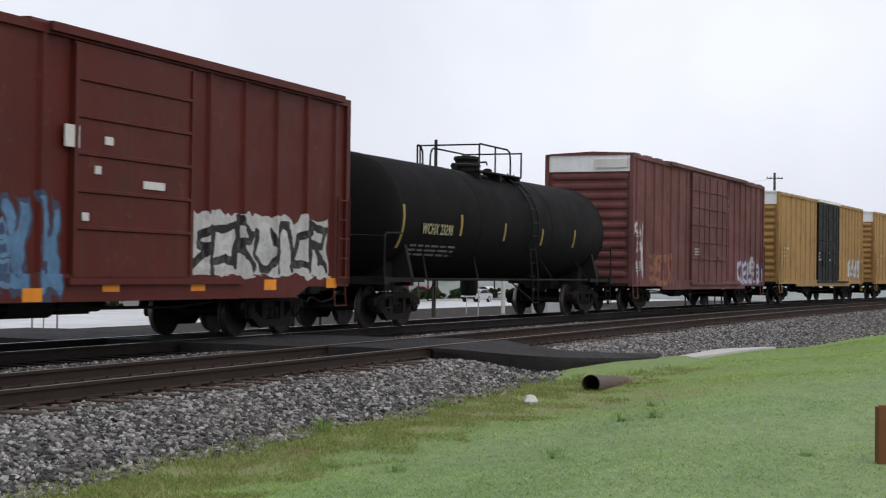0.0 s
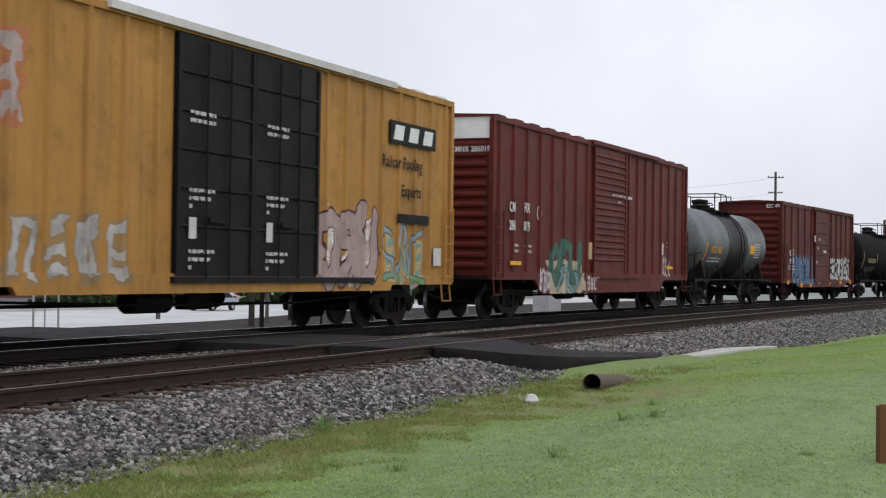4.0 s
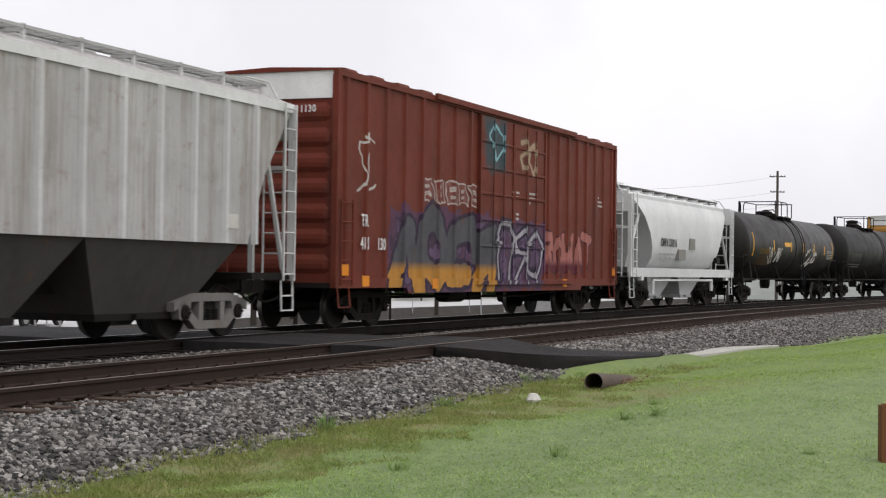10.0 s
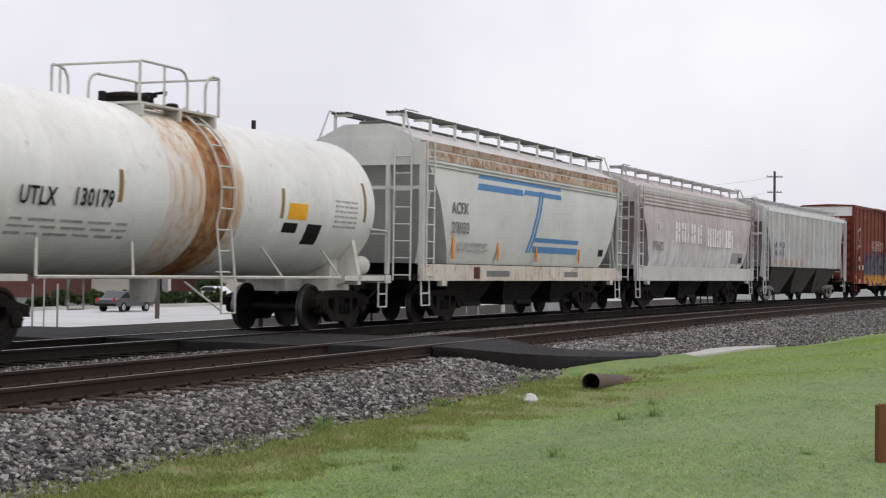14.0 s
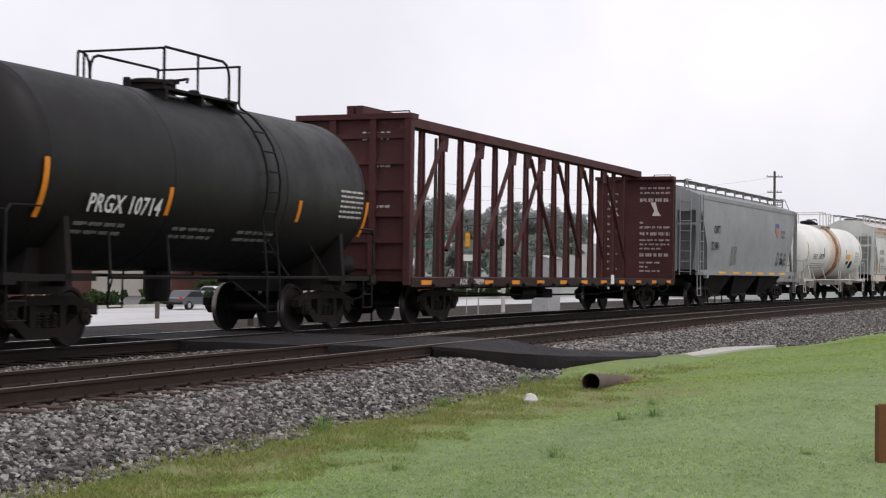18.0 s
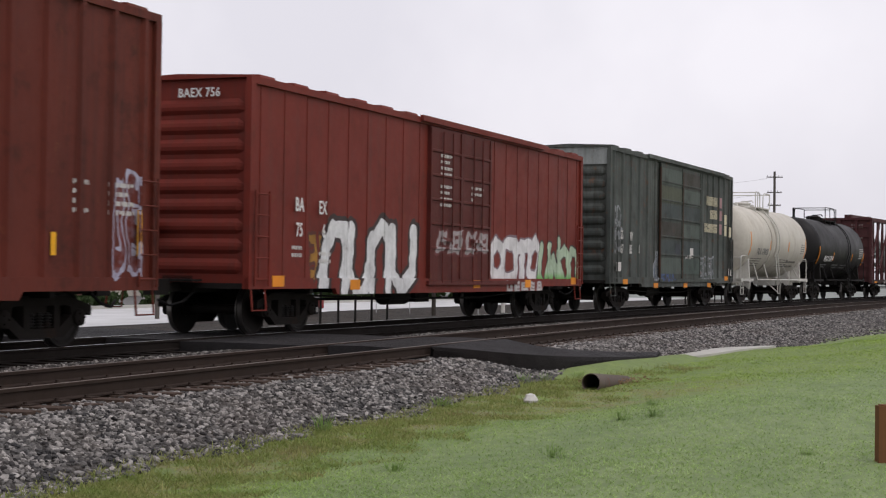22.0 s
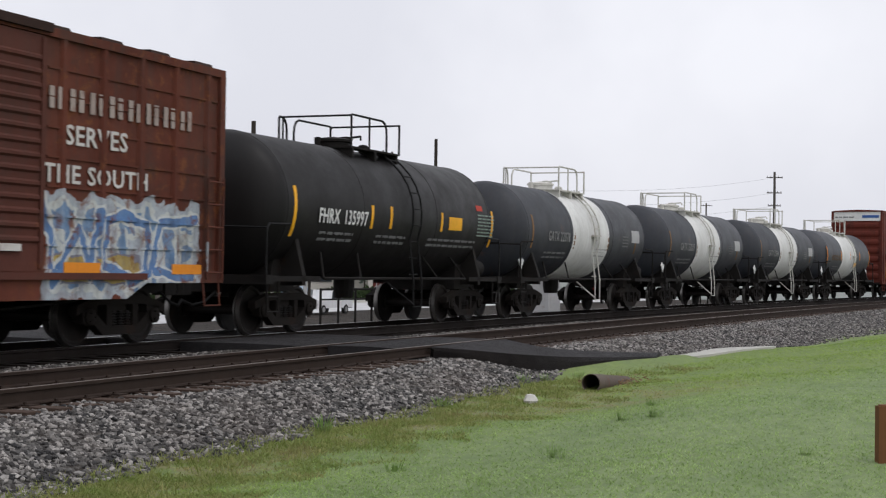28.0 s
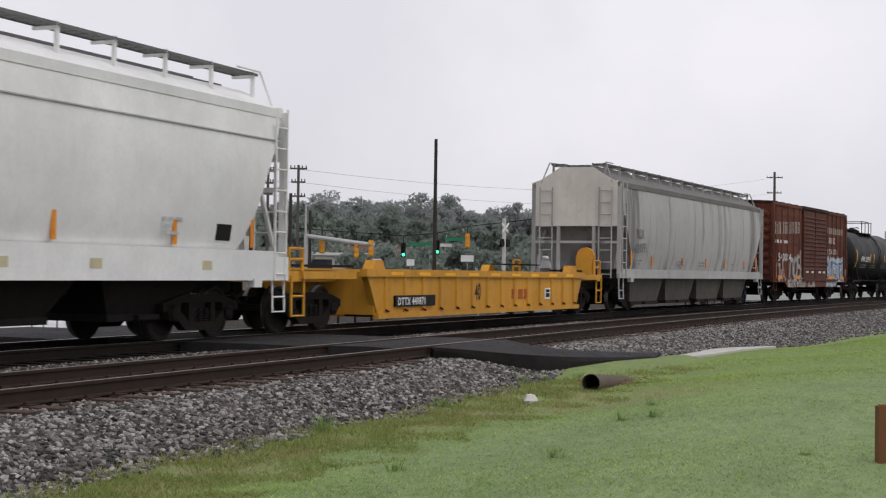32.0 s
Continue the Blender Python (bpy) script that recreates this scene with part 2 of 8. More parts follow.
    return k.mix(k.math("MULTIPLY", k.math("MULTIPLY", body, k.math("LESS_THAN", d, -0.012)), worn), col, tone)


# letter-like strokes of sprayed pieces, in a cell one wide and one high; no word
GLYPHS = {
    "arch": [(.08, .0), (.08, .62), (.3, .98), (.62, .98), (.85, .7), (.85, .0)],
    "cup": [(.1, 1.0), (.1, .3), (.35, .02), (.65, .02), (.88, .3), (.88, 1.0)],
    "zig": [(.02, 1.0), (.26, .05), (.5, .75), (.74, .05), (.98, 1.0)],
    "ring": [(.5, .02), (.12, .25), (.12, .75), (.5, .98), (.88, .75), (.88, .25), (.5, .02)],
    "hook": [(.85, .98), (.15, .98), (.15, .1), (.85, .1)],
    "snake": [(.85, .95), (.3, .98), (.12, .72), (.85, .38), (.7, .05), (.1, .05)],
    "tee": [(.02, .95), (.98, .95), (.52, .9), (.5, .02)],
    "spur": [(.12, .0), (.12, 1.0), (.8, .85), (.75, .55), (.2, .5), (.9, .0)],
    "peak": [(.04, .0), (.45, 1.0), (.6, 1.0), (.96, .0)],
}


def stroked(k, col, marks, x0, x1, z0, z1, wide, fill, edge=None, rim=.05, low=None, seed=1, lean=.0):
    """A piece sprayed in thick strokes with a rim; low: (height, colour) of a second colour that fills its foot."""
    x, _, z = k.xyz()
    rr = random.Random(seed)
    w1 = k.math("MULTIPLY", k.math("SUBTRACT", k.noise(2.1, 2, .5), .5), .4)
    p = k.n.new("ShaderNodeCombineXYZ")
    k.put(k.math("ADD", x, w1), p.inputs[0])
    k.put(k.math("ADD", z, k.math("MULTIPLY", w1, .6)), p.inputs[1])

    def vec(op, a, b=None, scale=None):
        n = k.n.new("ShaderNodeVectorMath")
        n.operation = op
        for v, s in ((a, n.inputs[0]), (b, n.inputs[1])):
            if v is not None:
                k.put(v, s)
        if scale is not None:
            k.put(scale, n.inputs["Scale"])
        return n.outputs["Value"] if op in ("DOT_PRODUCT", "LENGTH") else n.outputs[0]
    cw, ch = (x1 - x0) / len(marks), z1 - z0
    d = None
    for i, g in enumerate(marks):
        tall, dip = rr.uniform(.86, 1.08), rr.uniform(-.05, .05)
        flip, slant = rr.choice((False, True)), lean + rr.uniform(-.22, .22)
        q = [(x0 + (i - .06 + 1.12 * (1 - u if flip else u) + slant * (v - .5) + rr.uniform(-.12, .12)) * cw, z0 + (v * tall + dip + rr.uniform(-.09, .09)) * ch) for u, v in GLYPHS[g]]
        for (ax, az), (bx, bz) in zip(q, q[1:]):
            e = (bx - ax, bz - az, 0.0)
            rel = vec("SUBTRACT", p.outputs[0], (ax, az, 0.0))
            f = k.math("DIVIDE", vec("DOT_PRODUCT", rel, e), max(1e-6, e[0] ** 2 + e[1] ** 2), True)
            m = vec("LENGTH", vec("SUBTRACT", rel, vec("SCALE", e, None, f)))
            d = m if d is None else k.math("MINIMUM", d, m)
    worn = k.ramp(k.noise(6, 5, .7), .22, .5, (.72, .72, .72), (1, 1, 1))
    if edge is not None:
        col = k.mix(k.math("MULTIPLY", k.math("LESS_THAN", d, wide + rim), worn), col, edge)
    tone = k.mix(k.ramp(k.noise(2.2, 3, .6), .38, .64), fill, mul(fill, .8))
    if low:
        tone = k.mix(k.ramp(k.math("ADD", k.math("MULTIPLY", k.math("SUBTRACT", z, low[0]), 3.0), .5), .2, .8), low[1], tone)
    return k.mix(k.math("MULTIPLY", k.math("LESS_THAN", d, wide), worn), col, tone)


# ---- paints and metals ----
STEEL = paint("dirty_black_steel", (0.0125, 0.011, 0.0102), 0.7, 0.3, 0.2, 0.3, grime=(0.021, 0.017, 0.014), rust_c=(.030, .014, .009), spec=.15)
BOGIE_STEEL = paint("dusty_cast_steel", (0.0135, 0.0112, 0.0098), 0.8, 0.45, 0.25, 0.4, grime=(0.022, 0.016, 0.012), rust_c=(.032, .015, .009), spec=.12)
WHEEL_STEEL = paint("rusty_wheel_steel", (0.0115, 0.009, 0.0078), 0.62, 0.3, 0.2, 0.1, grime=(.02, .015, .012), rust_c=(.034, .017, .011), spec=.2)
TREAD = Nodes("bare_wheel_tread").done((0.20, 0.19, 0.18), 0.45, 1.0)
WHITE = paint("white_paint", (0.78, 0.78, 0.76), 0.6, 0.15, 0, 0.12, grime=(0.3, 0.28, 0.26))
OFFWHITE = paint("worn_white_lettering", (0.62, 0.60, 0.57), 0.7, 0.35, 0, 0.2, grime=(0.25, 0.2, 0.17))
YELLOW = paint("yellow_reflector", (0.85, 0.42, 0.02), 0.4, 0.1, 0, 0.1)
ORANGE = paint("orange_reflector", (0.75, 0.26, 0.02), 0.45, 0.2, 0, 0.2)
BLACK = paint("black_paint", (0.0085, 0.0082, 0.0085), 0.55, 0.15, 0, 0.15, grime=(.02, .018, .016))
GREY_LETTER = paint("grey_lettering", (0.20, 0.20, 0.20), 0.7, 0.3, 0, 0.2)
GALV = paint("galvanised_steel", (0.42, 0.42, 0.42), 0.5, 0.3, 0.1, 0.3, grime=(0.2, 0.18, 0.16))
RED = paint("red_paint", (0.5, 0.05, 0.03), 0.5, 0.2)
CHECK_BLUE = paint("sticker_blue", (0.05, 0.12, 0.35), 0.5, 0.2)
GREEN_TAG = paint("street_sign_green", (0.03, 0.24, 0.12), 0.5, 0.2)


def wordshape(x0, x1, z0, z1, y, material, parent, seed=0, depth=.006):
    """One sign of a worn company name, as two plain bars, chipped here and there."""
    rnd = random.Random(seed)
    w = (x1 - x0) * .36
    m = M()
    for a in (x0, x1 - w):
        z = z0
        while z < z1 - .01:
            q = min(rnd.uniform(.3, .9) * (z1 - z0), z1 - z)
            m.box(a + rnd.uniform(0, .12) * w, a + w, y, y + depth, z, z + q)
            z += q + rnd.choice((0, .05, .1)) * (z1 - z0) + .002
    return part("lettering", m, material, parent)


# ---- running gear, shared by all wagons ----
def wheel_mesh():
    m = M()
    for sg in (-1, 1):
        prof = [(0.655, 0.02), (0.655, 0.13), (0.69, 0.16), (0.70, 0.36), (0.678, 0.40), (0.68, 0.478), (0.703, 0.482), (0.716, 0.458), (0.80, 0.450),
                (0.802, 0.40), (0.775, 0.37), (0.765, 0.20), (0.79, 0.15), (0.80, 0.11), (0.80, 0.02)]
        m.lathe([(sg * a, r) for a, r in prof], "y", 28)
    m.cyl((0, -0.98, 0), (0, 0.98, 0), 0.085, 12)
    return m.mesh("wheelset", True)


def cap_mesh(sg):
    m = M().lathe([(sg * 1.00, 0.02), (sg * 1.0, 0.135), (sg * 1.10, 0.13), (sg * 1.12, 0.10), (sg * 1.125, 0.02)], "y", 14)
    for i in range(3):
        a = 2.094 * i
        m.cyl((0.07 * math.cos(a), sg * 1.12, 0.07 * math.sin(a)), (0.07 * math.cos(a), sg * 1.145, 0.07 * math.sin(a)), 0.02, 6)
    return m.mesh("bearing_cap", True)


def sideframe_mesh(sg):
    m = M()
    y0, y1 = sg * 0.91, sg * 1.07
    m.prism([(-1.22, .48), (-1.22, .63), (-.95, .70), (-.6, .78), (.6, .78), (.95, .70), (1.22, .63), (1.22, .48), (1.02, .55), (.62, .64), (-.62, .64), (-1.02, .55)], "y", y0, y1)
    m.prism([(-1.0, .50), (-.52, .17), (.52, .17), (1.0, .50), (.80, .56), (.42, .31), (-.42, .31), (-.80, .56)], "y", y0, y1)
    for x in (-.36, .36):
        m.box(x - .07, x + .07, min(y0, y1), max(y0, y1), .29, .66)
    for x in (-.89, .89):
        m.prism([(x - .2, .62), (x - .16, .36), (x - .11, .33), (x + .11, .33), (x + .16, .36), (x + .2, .62)], "y", y0, y1)
    return m.mesh("side_frame", False)


def spring_mesh(sg, x):
    m = M()
    prof = [(.31, .05)]
    for k in range(5):
        prof += [(.32 + .042 * k, .06), (.325 + .042 * k, .085), (.34 + .042 * k, .085), (.345 + .042 * k, .06)]
    m.lathe(prof + [(.54, .05)], "z", 8, (x, sg * .99))
    return m.mesh("spring", False)


WHEEL, CAPS = wheel_mesh(), [cap_mesh(-1), cap_mesh(1)]
WHEEL.materials.append(WHEEL_STEEL)
WHEEL.materials.append(TREAD)
for p in WHEEL.polygons:
    if math.hypot(p.center.x, p.center.z) > .44 and abs(p.normal.y) < .4:
        p.material_index = 1
for me in CAPS:
    me.materials.append(BOGIE_STEEL)
FRAMES, SPRINGS = [sideframe_mesh(-1), sideframe_mesh(1)], [spring_mesh(sg, x) for sg in (-1, 1) for x in (-.2, 0, .2)]
BOLSTER = M().box(-.2, .2, -1.0, 1.0, .5, .68).box(-.13, .13, -.8, .8, .40, .5).cyl((0, 0, .66), (0, 0, .84), .2, 12).box(-.95, -.7, -.78, .78, .42, .54).box(.7, .95, -.78, .78, .42, .54)
BOLSTER = BOLSTER.mesh("bogie")
WAGONS, SPIN = [], []


def bogie(parent, x, steel=None, caps=None):
    steel = steel or BOGIE_STEEL
    b = part("bogie", BOLSTER, BOGIE_STEEL, parent)
    b.location = (x, 0, 0)
    for me in FRAMES:
        o = part("side_frame", me, None, b)
        if not me.materials:
            me.materials.append(BOGIE_STEEL)
        if steel is not BOGIE_STEEL:
            o.data = me.copy()
            o.data.materials[0] = steel
    for me in SPRINGS:
        part("spring", me, STEEL, b)
    for dx in (-.89, .89):
        w = part("wheelset", WHEEL, None, b)
        w.location = (dx, 0, .457)
        SPIN.append((parent, w, dx))
        for me in CAPS:
            k = part("bearing_cap", me.copy() if caps else me, None, b, "blue bearing cap" if caps else "")
            if caps:
                k.data.materials[0] = caps
            k.location = (dx, 0, .457)


def coupler(parent, x, sg):
    m = M().box(min(x, x + sg * .55), max(x, x + sg * .55), -.09, .09, .80, .96)
    a, b = x + sg * .5, x + sg * .92
    m.prism([(a, -.14), (a, .14), (b - sg * .1, .17), (b, .12), (b - sg * .05, 0), (b, -.12), (b - sg * .12, -.16)], "z", .74, 1.02)
    part("coupler", m, STEEL, parent)
    h = M().tube([(x, -.35, .8), (x + sg * .35, -.33, .62), (x + sg * .7, -.28, .56), (x + sg * .95, -.2, .66)], .025, 6)
    part("brake_hose", h, BLACK, parent)


def wagon(name, label, category, rear, front, truck, group="wagons of the train"):
    """An empty at the rail head under the wagon's middle, with running gear; rear and front are places along the track at 16 s."""
    c, half = (rear + front) / 2, (front - rear) / 2
    ob = thing(name, label, category, group)
    WAGONS.append((ob, c, half - truck))
    return ob, c, half


def gear(ob, half, inset, steel=None, caps=None, brake=True, sill=(0.78, 1.08)):
    for sg in (-1, 1):
        bogie(ob, sg * (half - inset), steel, caps)
        coupler(ob, sg * (half - .12), sg)
    if sill:
        part("centre_sill", M().box(-half + .1, half - .1, -.32, .32, sill[0], sill[1]), STEEL, ob)
    if brake:
        part("air_tank", M().cyl((-half * .25, -.75, .66), (-half * .25 + 1.1, -.75, .66), .2, 12), STEEL, ob)
        part("air_tank", M().cyl((half * .2, .7, .66), (half * .2 + .9, .7, .66), .2, 12), STEEL, ob)
        m = M().tube([(-half + 3.0, -.9, .72), (-half * .2, -.95, .6), (half * .3, -.95, .58), (half - 3.0, -.9, .72)], .022)
        m.tube([(-half + 3.2, .2, .6), (half - 3.2, .25, .52)], .03).box(-.5, .3, -.7, -.45, .5, .75)
        part("brake_rigging", m, STEEL, ob)


RUNGS = {}


def ladder(parent, x, y, z0, z1, width, material, along="x", step=.38, name="ladder"):
    m = M()
    def q(u, z):
        return (x + u, y, z) if along == "x" else (x, y + u, z)
    for u in (0, width):
        m.cyl(q(u, z0), q(u, z1), .022, 6)
    ob = part(name, m, material, parent)
    key = (along, width, material.name)
    if key not in RUNGS:
        RUNGS[key] = (M().cyl((0, 0, 0), (width, 0, 0), .016, 6) if along == "x" else M().cyl((0, 0, 0), (0, width, 0), .016, 6)).mesh("rung")
    z = z0 + .12
    while z < z1:
        part("rung", RUNGS[key], material, ob).location = q(0, z)
        z += step
    return ob


def strip(parent, x, z0, z1, y, material, w=.10, name="reflector"):
    return part(name, M().box(x - w / 2, x + w / 2, y - .004, y + .003, z0, z1), material, parent)


# ---- boxcars ----
def boxcar(label, rear, front, top, body, door_m, roof_m, doors, sill=0.95, low=None, ribs=9, band=None, end_m=None, hood=None, ends=11, width=3.04,
           flat=False, rib_w=.09, door_style="bars", belly=None, inner=False, corner=None, front_m=None):
    """doors: edges along the track at 16 s; low: (x0, x1, z) of a deep sill in the middle; band: the material of a painted band on the end."""
    ob, c, half = wagon("boxcar", label, "boxcar", rear, front, 2.35)
    end_m, roof_m = end_m or body, roof_m or body
    d = [v - c for v in doors]
    Y = width / 2
    yp = Y - .055                        # the sheets stand back from the posts
    eave = top - .16
    # sheets: one either side, with the door's opening closed by the doors
    for sg in (-1, 1):
        y0, y1 = sorted((sg * yp, sg * (yp - .05)))
        for a, b in ((-half + .06, d[0]), (d[-1], half - .06)):
            part("side_sheet", M().box(a, b, y0, y1, sill + .05, eave + .02), front_m if front_m and a > 0 else body, ob)
        for a, b in ((-half, d[0]), (d[-1], half)):
            n = ribs
            for i in range(n):
                x = a + (b - a) * (i + .5) / n
                y_in, y_out = sg * yp, sg * Y
                if inner:
                    m = M().box(x - .012, x + .012, min(y_in, sg * (yp + .012)), max(y_in, sg * (yp + .012)), sill + .2, eave)
                else:
                    m = M().prism([(x - rib_w, y_in - sg * .004), (x - rib_w * .5, y_out), (x + rib_w * .5, y_out), (x + rib_w, y_in - sg * .004)], "z", sill + .18, eave)
                part("side_post", m, front_m if front_m and a > 0 else body, ob)
        # sill, deeper between the bogies
        zl = low[2] if low else sill
        outline = [(-half, sill), (-half, sill + .2), (half, sill + .2), (half, sill)]
        if low:
            a, b = low[0] - c, low[1] - c
            outline += [(b + .55, sill), (b, zl), (a, zl), (a - .55, sill)]
        else:
            a, b = -half + 3.4, half - 3.4
            outline += [(b, sill - .001), (b - .1, sill - .12), (a + .1, sill - .12), (a, sill - .001)]
        part("side_sill", M().prism(outline, "y", *sorted((sg * (Y - .09), sg * (Y + .004)))), body, ob)
        part("top_chord", M().box(-half, half, *sorted((sg * (Y - .1), sg * (Y + .006))), eave, eave + .13), body if not flat else roof_m, ob)
        for x in (-half, half):
            xx = sorted((x, x - math.copysign(.16, x)))
            part("corner_post", M().box(*xx, *sorted((sg * (Y - .12), sg * (Y + .01))), sill, eave + .02), corner or body, ob)
        # doors
        for i, (a, b) in enumerate(zip(d, d[1:])):
            y_in, y_out = sg * (yp - .03), sg * (Y + .015)
            dr = part("door", M().box(a + .015, b - .015, *sorted((y_in, y_out)), sill + .16, eave - .02), door_m, ob)
            yo = sg * (Y + .015)
            if door_style == "ribs":
                z = sill + .55
                while z < eave - .25:
                    m = M().prism([(yo - sg * .004, z), (yo + sg * .035, z + .035), (yo + sg * .035, z + .075), (yo - sg * .004, z + .11)], "x", a + .12, b - .12)
                    part("door_rib", m, door_m, dr)
                    z += .195
            else:
                hgt = eave - sill
                for k in (.20, .36, .52, .68, .84):
                    z = sill + .16 + k * (hgt - .2)
                    part("door_rib", M().prism([(yo - sg * .004, z), (yo + sg * .03, z + .02), (yo + sg * .03, z + .06), (yo - sg * .004, z + .08)], "x", a + .08, b - .08), door_m, dr)
            for x in (a + .05, b - .05):
                part("door_stile", M().box(x - .045, x + .045, *sorted((yo - sg * .004, yo + sg * .03)), sill + .2, eave - .05), door_m, dr)
            if door_style == "bars":
                for x in (a + .35 * (b - a), a + .65 * (b - a)):
                    part("lock_rod", M().cyl((x, yo + sg * .05, sill + .1), (x, yo + sg * .05, eave - .1), .018, 6), door_m, dr)
                xm = (a + b) / 2
                part("door_handle", M().box(xm - .28, xm + .28, *sorted((yo + sg * .03, yo + sg * .07)), sill + 1.05, sill + 1.13), door_m, dr)
        part("door_track", M().box(d[0] - .1, min(half - .3, d[-1] + (d[-1] - d[0]) * .5), *sorted((sg * Y, sg * (Y + .07))), sill + .05, sill + .15), door_m, ob)
        h0, h1 = (hood[0] - c, hood[1] - c) if hood else (d[0] - .1, d[-1] + .1)
        part("door_hood", M().box(h0, h1, *sorted((sg * Y, sg * (Y + .08))), eave + .04, eave + .17), roof_m, ob)
        # ladders on the sides at the two corners
        for x in (-half + .12, half - .62):
            ladder(ob, x, sg * (Y + .06), sill + .05, sill + 1.75, .5, body)
            m = M().tube([(x, sg * (Y - .02), sill + .02), (x, sg * (Y + .02), sill - .38), (x + .5, sg * (Y + .02), sill - .38), (x + .5, sg * (Y - .02), sill + .02)], .02)
            part("step", m, body, ob)
    # ends with horizontal corrugations
    for sg in (-1, 1):
        x0, x1 = sorted((sg * (half - .1), sg * (half - .16)))
        part("end_sheet", M().box(x0, x1, -Y + .1, Y - .1, sill, top - .04), end_m, ob)
        zc, z1 = sill + .22, (top - .62 if band else top - .38)
        step = (z1 - zc) / ends
        for i in range(ends):
            z = zc + i * step
            xo = sg * (half - .1)
            prof = [(xo - sg * .004, z + .1 * step), (xo + sg * .05, z + .32 * step), (xo + sg * .06, z + .5 * step), (xo + sg * .05, z + .68 * step), (xo - sg * .004, z + .9 * step)]
            m = M()
            n = len(prof)
            for yy in (-Y + .16, -Y + .3, Y - .3, Y - .16):
                f = .05 if abs(yy) > Y - .2 else 1
                m.v += [(xo - sg * .004 + (px - xo + sg * .004) * f, yy, z + .5 * step + (pz - z - .5 * step) * (.5 + .5 * f)) for px, pz in prof]
            m.f += [(k * n + i2, k * n + i2 + 1, (k + 1) * n + i2 + 1, (k + 1) * n + i2) for k in range(3) for i2 in range(n - 1)]
            part("end_rib", m, end_m, ob)
        if band:
            xo = sorted((sg * (half - .1), sg * (half - .055)))
            part("end_band", M().box(*xo, -Y + .12, Y - .12, top - .60, top - .06), band, ob, "white painted band at the top of the end")
        ladder(ob, sg * (half + .04), Y - .62, sill, sill + 1.75, .45, body, "y", name="end_ladder")
        m = M().box(*sorted((sg * (half - .05), sg * (half + .3))), -.55, .55, sill + .12, sill + .16)
        part("end_platform", m, STEEL, ob)
    # brake wheel on the rear end
    m = M()
    for i in range(12):
        a, b = 2 * math.pi * i / 12, 2 * math.pi * (i + 1) / 12
        m.cyl((-half - .12, .55 + .27 * math.cos(a), 1.95 + .27 * math.sin(a)), (-half - .12, .55 + .27 * math.cos(b), 1.95 + .27 * math.sin(b)), .018, 5)
    for i in range(4):
        a = math.pi * i / 2
        m.cyl((-half - .12, .55, 1.95), (-half - .12, .55 + .27 * math.cos(a), 1.95 + .27 * math.sin(a)), .015, 5)
    m.box(-half - .12, -half + .0, .35, .75, 1.75, 2.15)
    part("brake_wheel", m, STEEL, ob)
    # roof with cross corrugations
    rf = M()
    rf.prism([(-Y, eave + .1), (-Y + .03, eave + .14), (0, top + .04), (Y - .03, eave + .14), (Y, eave + .1)], "x", -half + .01, half - .01)
    n = int(2 * half / 1.25)
    for i in range(n):
        x = -half + (i + .5) * 2 * half / n
        rf.prism([(-Y + .02, eave + .12), (-Y + .05, eave + .185), (0, top + .085), (Y - .05, eave + .185), (Y - .02, eave + .12)], "x", x - .28, x + .28)
    part("roof", rf, roof_m, ob)
    fl = M().box(-half + .05, half - .05, -Y + .1, Y - .1, sill, sill + .1)
    for i in range(9):
        x = -half + 2.6 + i * (2 * half - 5.2) / 8
        fl.box(x - .06, x + .06, -Y + .1, Y - .1, sill - .1, sill)
    part("floor", fl, STEEL, ob)
    gear(ob, half, 2.35)
    return ob, c, half, -Y


BROWN = (0.086, 0.0135, 0.0092)
MUSTARD = (0.36, 0.21, 0.075)
# two yellow boxcars at the head
for r0, f0, dr in ((323.8, 342.8, (331.0, 333.4, 335.7)), (302.2, 321.25, (310.0, 312.4, 314.8))):
    y_body = paint("yellow_boxcar_paint", MUSTARD, .55, .35, .1, .35, tags=((5.6, 8.8, 1.2, 2.3, None, (.6, .6, .6), (.25, .2, .2), 4, 2),) if r0 < 310 else ())
    ob, c, h, y = boxcar("faded yellow boxcar with black double doors and a white roof edge", r0, f0, 5.15, y_body, BLACK, WHITE, dr, .93, band=WHITE, ribs=8)
    bars(4, -h + .9, y + .05, 2.0, 1.2, .7, OFFWHITE, ob, 3)
    for x in (-1.6, .6):
        bars(3, x, y - .035, 2.1, .5, .5, OFFWHITE, ob, 4)

# red boxcar with graffiti and a white end band
m = paint("faded_red_boxcar_paint", (0.115, 0.034, 0.031), .6, .5, .15, .55, fade=(.18, .078, .068),
          tags=((-9.2, -8.1, 1.1, 3.0, None, (.6, .6, .6), (.2, .1, .1), 2, 1), (-7.6, -4.6, .8, 2.1, None, (.30, .13, .075), (.12, .045, .035), 4, 3), (4.9, 9.0, .85, 1.9, None, (.50, .48, .52), (.10, .08, .16), 5, 4), (6.9, 7.9, 1.2, 2.1, None, (.5, .5, .5), (.12, .06, .06), 1, 2)))
ob, c, h, y = boxcar("faded red boxcar with plug doors, white end band and graffiti", 280.8, 299.85, 5.2, m, m, m, (287.9, 290.5, 293.2), .86, band=WHITE, hood=(285, 296.5), ribs=7)
bars(3, 2.8, y + .05, 3.6, .8, .8, OFFWHITE, ob, 1)
bars(3, -2.0, y - .035, 2.0, .7, .3, OFFWHITE, ob, 2)
part("placard", M().box(-h - .01, -h + .045, -1.3, -.2, 4.72, 5.0), OFFWHITE, ob)

